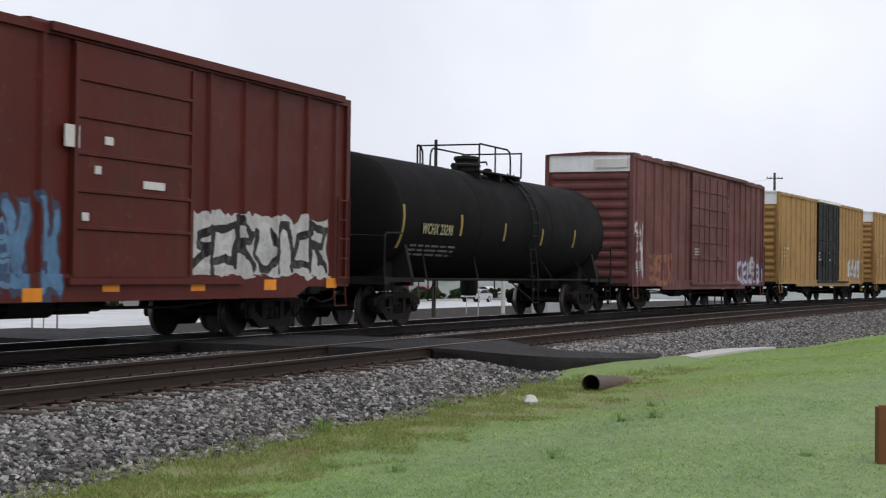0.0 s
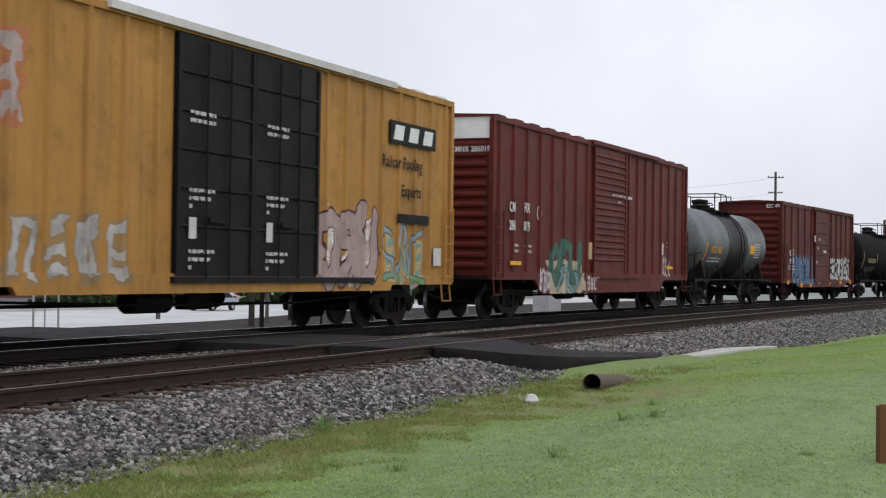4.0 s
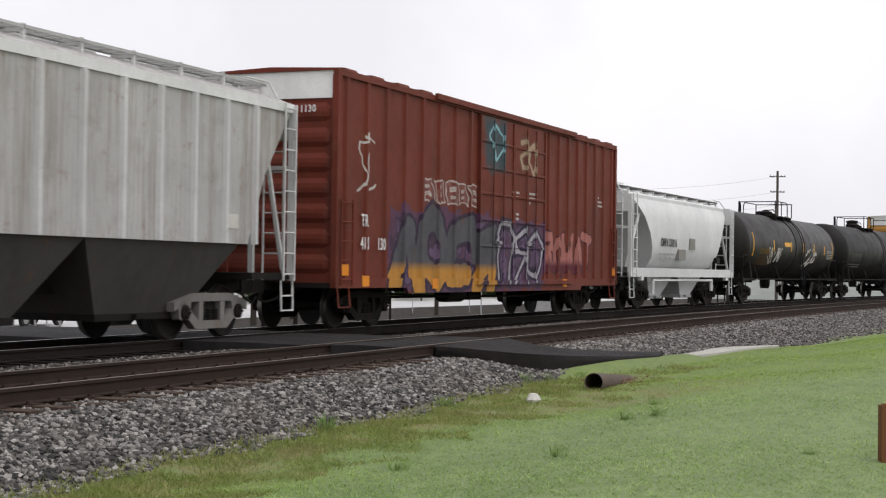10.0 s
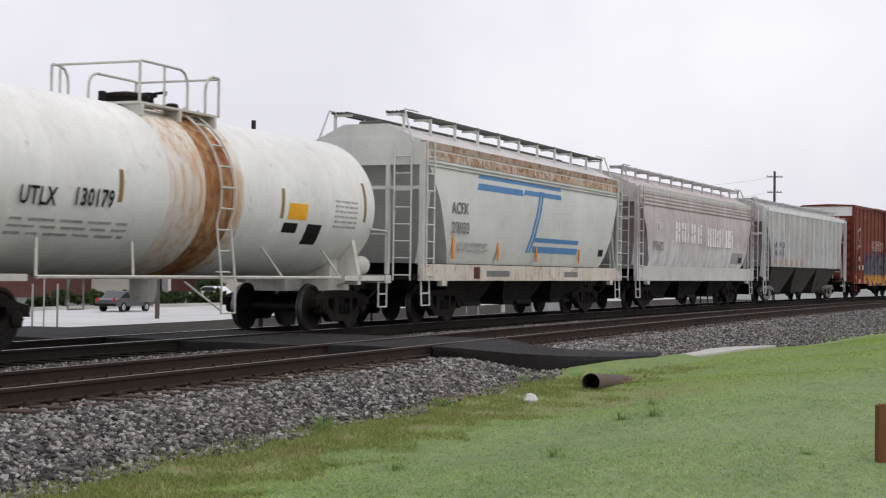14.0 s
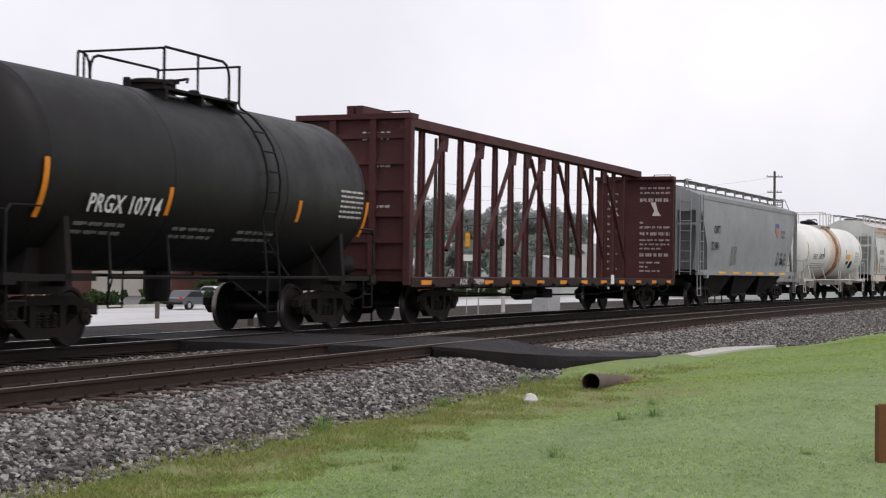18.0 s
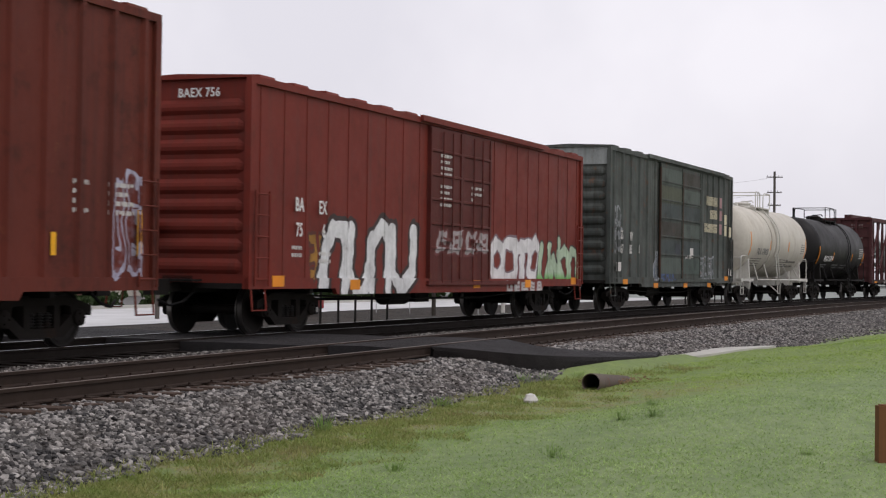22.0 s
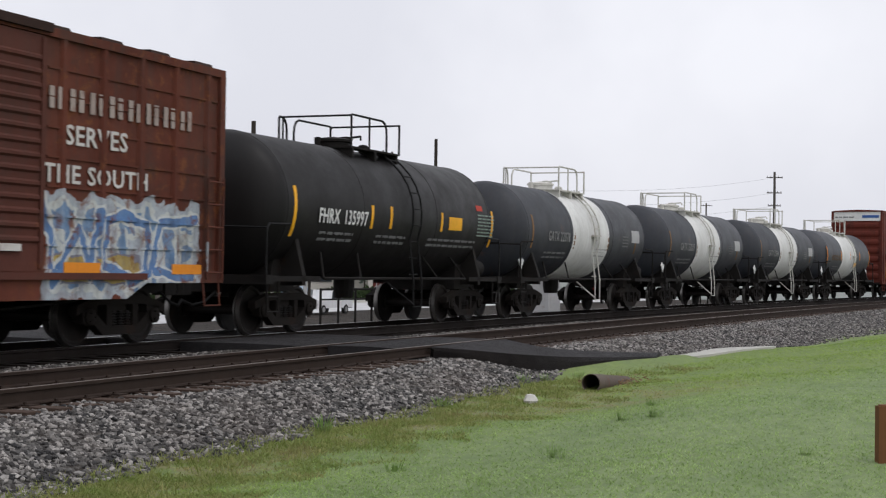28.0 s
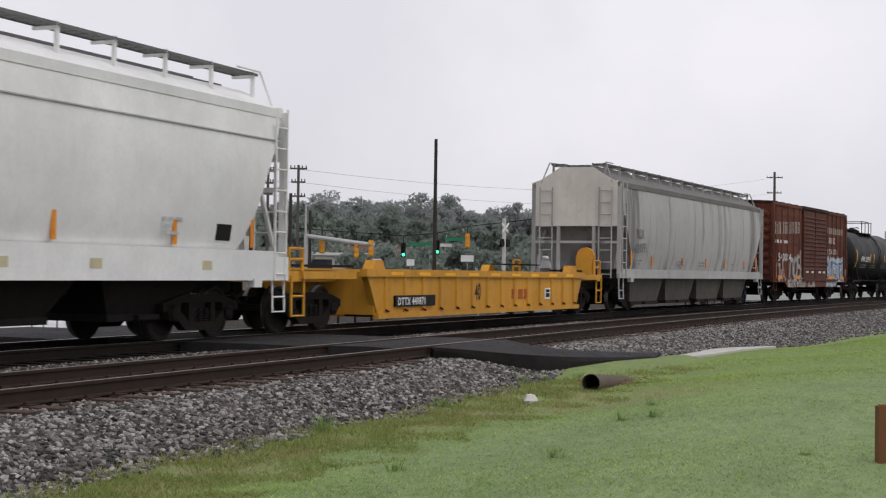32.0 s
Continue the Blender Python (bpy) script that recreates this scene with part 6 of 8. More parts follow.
for sx in (-1, 1):
    x0, x1 = sorted((sx * h, sx * (h - .14)))
    b = part("bulkhead", M().box(x0, x1, -1.42, 1.42, 1.07, 4.6), BEAM, ob)
    for y in (-1.36, -.5, .5, 1.36):
        part("bulkhead_post", M().box(*sorted((sx * (h + .0), sx * (h + .1))), y - .08, y + .08, .9, 4.62), BEAM, b)
    for k in range(6):
        z = 1.25 + k * .58
        part("bulkhead_rib", M().box(*sorted((sx * (h + .0), sx * (h + .07))), -1.4, 1.4, z, z + .12), BEAM, b)
    part("bulkhead_cap", M().box(*sorted((sx * (h - .3), sx * (h + .12))), -1.44, 1.44, 4.58, 4.70), BEAM, b)
    part("hand_rail", M().tube([(sx * (h - .1), -1.3, 4.66), (sx * (h - .1), -1.3, 4.76), (sx * (h - .1), -.7, 4.76), (sx * (h - .1), -.7, 4.66)], .02), BEAM, b)
    if sx > 0:
        # printed warnings on the inner face of the front bulkhead
        xf = h - .145
        FADED = paint("faded_white_print", (.42, .37, .36), .7, .5, 0, .3)
        for k, (z, hh) in enumerate(((4.25, .12), (4.08, .12), (3.8, .2), (3.02, .12), (2.85, .12), (2.6, .18), (2.4, .1), (2.25, .1), (2.1, .1), (1.85, .18), (1.6, .1), (1.45, .1), (1.3, .1))):
            bars(1, xf, -.2, z, 1.1, hh * 1.25, FADED, ob, k, -90)
        for k in range(11):
            bars(1, xf, 1.0, 1.35 + k * .27, .38, .15, FADED, ob, k + 20, -90)
        for y in (-.75, .8):
            part("emblem", M().prism([(y - .22, 3.3), (y + .1, 3.3), (y + .02, 3.48), (y + .16, 3.78), (y - .02, 3.78), (y - .1, 3.48)], "x", xf - .006, xf + .004), OFFWHITE, ob)
# tapered posts, with braces that run up over two bays towards the middle
n = 17
px_ = [-10.08 + i * 1.241 for i in range(n)]
for x in px_:
    post = part("truss_post", M().loft([[(x - .19, -.05, 1.07), (x + .19, -.05, 1.07), (x + .19, .05, 1.07), (x - .19, .05, 1.07)], [(x - .12, -.04, 4.72), (x + .12, -.04, 4.72), (x + .12, .04, 4.72), (x - .12, .04, 4.72)]]), BEAM, ob)
    part("post_web", M().prism([(-.12, 1.07), (.12, 1.07), (.07, 4.72), (-.07, 4.72)], "x", x - .012, x + .012), BEAM, post)
for i, k in ((1, 3), (3, 5), (5, 7), (7, 9), (8, 10), (10, 12), (12, 14), (14, 16)):
    x, x2 = px_[i], px_[k]
    za, zb = (1.75, 4.5) if i < 8 else (4.5, 1.75)
    part("truss_brace", M().cyl((x + .15, -.1, za), (x2 - .15, -.1, zb), .06, 8), BEAM, ob)
    xg = x2 if za < zb else x
    part("gusset", M().prism([(xg - .3, 4.72), (xg + .3, 4.72), (xg + .2, 4.25), (xg - .2, 4.25)], "y", -.08, -.05), BEAM, ob)
part("placard", M().box(19.2 - c - 3.2, 19.5 - c - 3.2, -1.475, -1.464, .9, 1.18), WHITE, ob)
letters("28099", .2, -h - .012, -.2, 4.12, OFFWHITE, ob, -90)
letters("AOK", .15, 3.85 - c, -1.47, .91, OFFWHITE, ob, squash=1.1)
letters("28099", .15, 4.75 - c, -1.47, .91, OFFWHITE, ob, squash=1.15)
for z in (3.4, 2.5):
    bars(2, -h - .004, -.4, z, .6, .22, OFFWHITE, ob, 3, -90)
gear(ob, h, 2.4)

# ---- well wagon ----
WELL = paint("yellow_well_wagon_paint", (0.56, 0.275, 0.035), .5, .25, .08, .4, grime=(.16, .08, .03))
ob, c, h = wagon("well_wagon", "empty golden-yellow well wagon with deep sides", "well wagon", -215.9, -195.8, 2.4)
w0, w1 = -212.2 - c, -198.55 - c
for sy in (-1, 1):
    part("side_plate", M().box(w0 + .05, w1 - .05, *sorted((sy * 1.40, sy * 1.44)), .26, 1.16), WELL, ob)
    part("top_chord", M().box(w0 - .6, w1 + .6, *sorted((sy * 1.34, sy * 1.50)), 1.10, 1.26), WELL, ob)
    part("bottom_chord", M().box(w0, w1, *sorted((sy * 1.36, sy * 1.50)), .22, .34), WELL, ob)
    for i in range(14):
        x = w0 + .4 + i * (w1 - w0 - .8) / 13
        part("side_rib", M().prism([(x - .05, sy * 1.435), (x - .03, sy * 1.49), (x + .03, sy * 1.49), (x + .05, sy * 1.435)], "z", .34, 1.1), WELL, ob)
        part("tie_hook", M().tube([(x - .07, sy * 1.5, .40), (x - .02, sy * 1.53, .375), (x + .07, sy * 1.51, .365)], .022, 6), STEEL, ob)
    for i in range(9):
        x = w0 + .9 + i * (w1 - w0 - 1.8) / 8
        part("reflector", M().box(x - .32, x + .32, *sorted((sy * 1.502, sy * 1.507)), 1.13, 1.2), YELLOW, ob)
for i in range(5):
    x = w0 + .6 + i * (w1 - w0 - 1.2) / 4
    part("cross_beam", M().box(x - .25, x + .25, -1.36, 1.36, .24, .36), WELL, ob)
part("well_floor", M().box(w0, w1, -1.36, -.7, .26, .3).box(w0, w1, .7, 1.36, .26, .3), STEEL, ob)
for sx in (-1, 1):
    a, b = (w0, -h) if sx < 0 else (w1, h)
    x0, x1 = sorted((a, b))
    part("end_deck", M().box(x0, x1, -.5, .5, .98, 1.22).prism([(sx * (abs(a) - .1), .26), (sx * (abs(a) - .1), 1.2), (sx * (abs(a) + .55), 1.2), (sx * (abs(a) + .35), .98)], "y", -1.44, -1.30).prism([(sx * (abs(a) - .1), .26), (sx * (abs(a) - .1), 1.2), (sx * (abs(a) + .55), 1.2), (sx * (abs(a) + .35), .98)], "y", 1.30, 1.44), WELL, ob)
    part("end_plate", M().box(*sorted((a, a + sx * .05)), -1.4, 1.4, .3, 1.2), WELL, ob)
    part("end_sill", M().box(*sorted((b, b - sx * .5)), -1.35, 1.35, 1.0, 1.2).box(*sorted((b - sx * .5, b - sx * 2.8)), -1.42, -1.22, 1.05, 1.2).box(*sorted((b - sx * .5, b - sx * 2.8)), 1.22, 1.42, 1.05, 1.2), WELL, ob)
    part("walk_grating", M().box(*sorted((a + sx * .1, b - sx * .6)), -.95, -.55, 1.28, 1.33).box(*sorted((a - sx * .4, b - sx * .5)), .5, 1.1, 1.45, 1.49), STEEL, ob)
    for sy in (-1, 1):
        xe = b - sx * .12
        part("end_railing", M().tube([(xe, sy * 1.3, 1.2), (xe, sy * 1.3, 1.62), (xe - sx * .55, sy * 1.3, 1.62), (xe - sx * .55, sy * 1.3, 1.2)], .04).tube([(xe, sy * 1.3, 1.42), (xe - sx * .55, sy * 1.3, 1.42)], .03), WELL, ob)
        m = M().tube([(xe, sy * 1.36, 1.1), (xe, sy * 1.36, .35), (xe - sx * .5, sy * 1.36, .35), (xe - sx * .5, sy * 1.36, 1.1)], .03).cyl((xe, sy * 1.36, .72), (xe - sx * .5, sy * 1.36, .72), .025, 6)
        part("step", m, WELL, ob)
        part("corner_guide", M().prism([(a - sx * .5, 1.25), (a - sx * .35, 1.45), (a - sx * .05, 1.45), (a + sx * .1, 1.25)], "y", *sorted((sy * 1.15, sy * 1.4))), WELL, ob)
part("brake_post", M().box(h - .75, h - .35, -1.25, -.75, 1.2, 1.75).cyl((h - .62, -1.0, 1.75), (h - .48, -1.0, 1.75), .28, 14), WELL, ob)
part("placard", M().box(-5.5, -3.35, -1.5, -1.438, .46, .70), BLACK, ob)
letters("DTTX 449871", .17, -5.4, -1.502, .495, WHITE, ob, squash=1.05)
for i, x in enumerate((-201.6, -201.1, -200.65)):
    part("emblem", M().box(x - c - 2.45, x - c - 2.15, -1.46, -1.438, .55, .8), paint("brick_red_emblem", (.36, .085, .03), .6, .3), ob)
letters("40", .44, -.78, -1.446, .55, BLACK, ob, squash=.62)
part("placard", M().box(4.4, 4.82, -1.46, -1.438, .52, .82), WHITE, ob)
part("placard_panel", M().box(4.45, 4.77, -1.463, -1.455, .57, .68).box(4.45, 4.77, -1.463, -1.455, .70, .78), BLACK, ob)
gear(ob, h, 1.55, brake=False, sill=None)


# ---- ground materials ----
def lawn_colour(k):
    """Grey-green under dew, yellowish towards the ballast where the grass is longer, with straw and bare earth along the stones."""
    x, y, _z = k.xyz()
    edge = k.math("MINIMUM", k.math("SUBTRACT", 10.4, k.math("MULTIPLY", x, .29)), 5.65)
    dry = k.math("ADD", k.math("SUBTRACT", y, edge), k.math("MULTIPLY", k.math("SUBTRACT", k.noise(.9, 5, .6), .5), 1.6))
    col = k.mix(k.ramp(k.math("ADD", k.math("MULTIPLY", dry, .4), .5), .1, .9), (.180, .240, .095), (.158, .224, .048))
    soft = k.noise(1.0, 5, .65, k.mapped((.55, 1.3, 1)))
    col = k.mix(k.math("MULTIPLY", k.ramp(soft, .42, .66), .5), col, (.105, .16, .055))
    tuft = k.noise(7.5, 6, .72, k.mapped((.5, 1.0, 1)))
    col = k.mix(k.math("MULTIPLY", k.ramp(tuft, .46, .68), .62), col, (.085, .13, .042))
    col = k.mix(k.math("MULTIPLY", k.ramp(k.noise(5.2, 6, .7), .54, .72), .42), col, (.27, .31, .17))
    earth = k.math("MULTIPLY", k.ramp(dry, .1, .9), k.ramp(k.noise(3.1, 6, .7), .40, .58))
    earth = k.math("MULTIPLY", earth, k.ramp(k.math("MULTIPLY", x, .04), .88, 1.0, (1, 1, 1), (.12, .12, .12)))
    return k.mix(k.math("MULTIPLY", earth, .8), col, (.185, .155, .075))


def grass_mat():
    k = Nodes("dewy_lawn")
    fine = k.noise(38, 4, .75)
    col = lawn_colour(k)
    col = k.mix(k.math("MULTIPLY", k.ramp(fine, .45, .8), .18), col, (.10, .14, .05))
    k.bump(k.math("ADD", k.math("MULTIPLY", fine, .05), k.noise(6.5, 4, .6)), .45, .04)
    return k.done(col, .8)


def gravel_mat(name, a, b, scale=22):
    k = Nodes(name)
    v = k.n.new("ShaderNodeTexVoronoi")
    v.inputs["Scale"].default_value = scale
    k.link(k.tc.outputs["Object"], v.inputs["Vector"])
    cell = k.ramp(v.outputs["Color"], .2, .8, a, b)
    col = k.mix(k.math("MULTIPLY", k.ramp(k.noise(.8, 5), .4, .7), .35), cell, (.11, .085, .065))
    edge = k.ramp(v.outputs["Distance"], .0, .6, (1, 1, 1), (0, 0, 0))
    k.bump(edge, .8, .03)
    return k.done(col, .85, 0.0, .15)


def rock_mat():
    k = Nodes("ballast_stone")
    g = k.n.new("ShaderNodeNewGeometry")
    tone = k.ramp(k.math("POWER", g.outputs["Random Per Island"], 1.9), .0, 1.0, (.012, .0115, .012), (.40, .375, .35))
    col = k.mix(k.math("MULTIPLY", k.ramp(k.noise(1.1, 4), .45, .7), .3), tone, (.13, .10, .082))
    col = k.mix(k.math("MULTIPLY", k.ramp(k.noise(60, 3), .45, .7), .35), col, (.06, .055, .055))
    k.bump(k.noise(40, 4), .4, .01)
    return k.done(col, .75)


def concrete_mat(name, c, crack=.3, spec=.4):
    k = Nodes(name)
    col = k.mix(k.ramp(k.noise(.3, 5), .35, .7), mul(c, .82), mul(c, 1.08))
    col = k.mix(k.math("MULTIPLY", k.ramp(k.noise(9, 6, .75), .5, .75), crack), col, mul(c, .5))
    k.bump(k.noise(30, 4), .2, .01)
    return k.done(col, .8, 0.0, spec)


def asphalt_mat(name, c, crack, spec):
    """Old asphalt: coarse stone relief, greyer worn patches and dark tar."""
    k = Nodes(name)
    col = k.mix(k.ramp(k.noise(.9, 6, .7), .38, .68), c, mul(c, 2.3))
    col = k.mix(k.math("MULTIPLY", k.ramp(k.noise(55, 4, .7), .5, .75), crack), col, mul(c, 3.2))
    k.bump(k.math("ADD", k.noise(28, 5, .75), k.math("MULTIPLY", k.noise(2.2, 4), 1.5)), .7, .035)
    return k.done(col, .75, 0.0, spec)


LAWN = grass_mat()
# bed colour kept dark: it paints the shade in gaps between loose stones
GRAVEL = gravel_mat("ballast_gravel", (.02, .019, .018), (.12, .115, .11))
# under the far track: oil and the shade below the wagons, both in the colour
DARK_GRAVEL = gravel_mat("oily_shaded_ballast", (.010, .0092, .0085), (.034, .030, .028))
ROCK = rock_mat()
ASPHALT = asphalt_mat("worn_asphalt", (.019, .018, .0185), .4, .12)
ROAD = concrete_mat("pale_concrete_road", (.52, .52, .52), .25)
SLAB = concrete_mat("pale_kerb_concrete", (.46, .45, .41), .35)
TIE_WOOD = paint("weathered_tie_wood", (.072, .049, .038), .85, .4, .1, .3, grime=(.035, .026, .02))
RAIL_RUST = paint("rusty_rail_web", (.036, .0245, .019), .8, .4, .25, .2, grime=(.019, .014, .012), rust_c=(.052, .029, .02))
RAIL_TOP = Nodes("polished_rail_head").done((.5, .49, .48), .3, .7)


def blade_mat():
    k = Nodes("grass_blades")
    g = k.n.new("ShaderNodeNewGeometry")
    tone = k.ramp(g.outputs["Random Per Island"], 0, 1, (1.65, 1.65, 1.6), (2.35, 2.35, 2.35))
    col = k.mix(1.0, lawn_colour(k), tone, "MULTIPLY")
    return k.thin(col, .7)


BLADE = blade_mat()


def verge_mat():
    k = Nodes("straggly_verge_grass")
    g = k.n.new("ShaderNodeNewGeometry")
    tone = k.ramp(g.outputs["Random Per Island"], 0, 1, (.17, .20, .055), (.40, .40, .17))
    col = k.mix(k.math("MULTIPLY", k.ramp(k.noise(1.9, 4), .4, .62), .65), tone, (.17, .25, .06))
    return k.thin(k.mix(k.math("MULTIPLY", k.ramp(k.noise(1.3, 5, .7), .54, .66), .6), col, (.30, .23, .13)), .75)


VERGE = verge_mat()


def smooth(a, b, x):
    t = min(1, max(0, (x - a) / (b - a)))
    return t * t * (3 - 2 * t)


def ground_z(s, o):
    """Height of the bare ground o metres to the far side of the eye's own line."""
    if o > 11.5:
        return -.42 + .02 * math.sin(s * .2) - .75 * smooth(16, 19, o) - 1.2 * smooth(20, 46, o)
    lawn = -.57 + .17 * smooth(6.8, 3.0, o) + .06 * smooth(26, 44, s)
    wave = .025 * math.sin(s * .9 + o) + .02 * math.sin(o * 2.1 - s * .35)
    return lawn + wave * smooth(9, 7, o)


def sheet(name, offs, ss, z, material, label, category, kind="structure", lift=0.0, warp=None):
    m = M()
    for s in ss:
        for o in offs:
            x, y, _ = line(s, o if warp is None else warp(s, o))
            m.v.append((x, y, z(s, o) + lift))
    w = len(offs)
    m.f = [(i * w + j, i * w + j + 1, (i + 1) * w + j + 1, (i + 1) * w + j) for i in range(len(ss) - 1) for j in range(w - 1)]
    me = m.mesh(name, True, fix=False)
    me.flip_normals()
    if me.polygons[0].normal.z < 0:
        me.flip_normals()
    me.materials.append(material)
    return tagged(new(name, me), label, category, "", kind)


def steps(a, b, d):
    n = max(1, int(round((b - a) / d)))
    return [a + (b - a) * i / n for i in range(n + 1)]


offs = [-250, -120, -60, -30, -15, -8, -4] + steps(-2, 8.4, .4) + [9, 11, 13, 16, 18, 21, 24, 28, 34, 42, 60, 100, 200, 500, 1500, 4000]
ss = [-3000, -900, -300, -120, -60, -30, -15] + steps(-8, 60, 1.0) + steps(62, 180, 4)[0:] + [220, 300, 500, 900, 2500]
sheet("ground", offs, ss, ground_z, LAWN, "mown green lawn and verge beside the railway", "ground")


# ---- ballast beds ----
def bed_z(s, o):
    pts = ((7.35, -.82), (7.75, -.52), (8.55, -.27), (8.9, -.22), (11.4, -.21), (12.1, -.12), (12.6, -.13), (13.2, -.22), (15.9, -.22), (16.3, -.27), (17.4, -.50))
    for (a, za), (b, zb) in zip(pts, pts[1:]):
        if a <= o <= b:
            return za + (zb - za) * (o - a) / (b - a)
    return -.62


def spread(s, o):
    """The stones lie wider beyond the crossing."""
    return o if o > 8.5 else 8.55 - (8.55 - o) * (1 + 1.8 * smooth(31.5, 39.5, s) + 1.6 * smooth(39, 48, s))


sheet("ballast_bed", [7.36, 7.75, 8.15, 8.55, 8.9, 9.6, 10.3, 11, 11.4, 12.1], steps(-60, 230, 1.0), bed_z, GRAVEL, "grey crushed-stone ballast under two tracks", "ballast", lift=.004, warp=spread)
sheet("oily_shaded_ballast", [12.1, 12.6, 13.2, 14.0, 14.6, 15.2, 15.9, 16.3, 16.9, 17.38], steps(-60, 230, 1.0), bed_z, DARK_GRAVEL, "dark oily ballast under the far track, the train's shade in its colour", "ballast", lift=.004)


# web colour of the far rails: oil plus painted shade of the train
RAIL_DARK = paint("oily_shaded_rail_web", (.016, .012, .010), .8, .4, .1, .2, grime=(.010, .008, .007), rust_c=(.03, .017, .012))


RAIL_DULL = Nodes("dull_rail_head").done((.20, .17, .15), .5, .4)


def rail_line(name, off, s0, s1, web, head):
    """One rail: foot, web and head, swept along the track."""
    prof = [(-.07, -.172), (-.07, -.16), (-.012, -.145), (-.012, -.045), (-.036, -.036), (-.036, -.006), (-.03, 0), (.03, 0), (.036, -.006), (.036, -.036), (.012, -.045), (.012, -.145), (.07, -.16), (.07, -.172)]
    m = M()
    ss_ = steps(s0, s1, 1.5)
    n = len(prof)
    for s in ss_:
        for do, z in prof:
            x, y, _ = line(s, off + do)
            m.v.append((x, y, z))
    m.f = [(i * n + j, i * n + (j + 1) % n, (i + 1) * n + (j + 1) % n, (i + 1) * n + j) for i in range(len(ss_) - 1) for j in range(n)]
    me = m.mesh(name, False)
    me.materials.append(web)
    me.materials.append(head)
    for p in me.polygons:
        if p.normal.z > .9 and p.center.z > -.01:
            p.material_index = 1
    return tagged(new(name, me), "rusty steel rail with a worn bright head", "rail", "rails", "structure")


for o in (RAIL_B, RAIL_B + GAUGE, RAIL_B + 4.284, RAIL_B + 4.284 + GAUGE):
    rail_line("rail", o, -60, 230, *((RAIL_RUST, RAIL_DULL) if o < 11.5 else (RAIL_DARK, RAIL_TOP)))

# ties, with plates and spikes by the near rail
TIE = M().box(-.115, .115, -1.3, 1.3, -.36, -.178).mesh("tie")
TIE.materials.append(TIE_WOOD)
PLATE = M().box(-.09, .09, -.17, .17, -.178, -.164).box(-.07, -.04, -.1, -.075, -.164, -.14).box(.04, .07, .075, .1, -.164, -.14).mesh("tie_plate")
PLATE.materials.append(RAIL_RUST)
rnd = random.Random(7)
ties = tagged(new("tie_row"), "weathered wooden sleepers under the near track", "sleepers", "", "structure")
far_ties = M()
s = -20.0
while s < 120:
    for off in (NEAR, FAR):
        x, y, h = line(s, off)
        if off == NEAR and 4 < s < 75 and not 22.3 < s < 26.4:
            t = part("tie", TIE, None, ties)
            t.matrix_local = pose(x, y, rnd.uniform(-.008, .008), 0, 0, math.degrees(h) + rnd.uniform(-1, 1))
            for do in (-GAUGE / 2, GAUGE / 2):
                px, py, _ = line(s, off + do)
                q = part("tie_plate", PLATE, None, ties)
                q.matrix_local = pose(px, py, 0, 0, 0, math.degrees(h))
        elif not 22.3 < s < 26.4:
            mat = pose(x, y, 0, 0, 0, math.degrees(h))
            far_ties.add([mat @ Vector(v) for v in ((-.115, -1.3, -.36), (-.115, -1.3, -.178), (-.115, 1.3, -.36), (-.115, 1.3, -.178), (.115, -1.3, -.36), (.115, -1.3, -.178), (.115, 1.3, -.36), (.115, 1.3, -.178))],
                         [(0, 1, 3, 2), (4, 6, 7, 5), (0, 4, 5, 1), (2, 3, 7, 6), (0, 2, 6, 4), (1, 5, 7, 3)])
    s += .52
# far sleepers: wood colour darkened for oil and for the train's shade
thing("far_tie_row", "dark oily wooden sleepers of the far track, the train's shade in their colour", "sleepers", "", "stuff", far_ties, paint("oily_shaded_tie_wood", (.016, .012, .010), .85, .4, 0, .3, grime=(.01, .008, .007)))


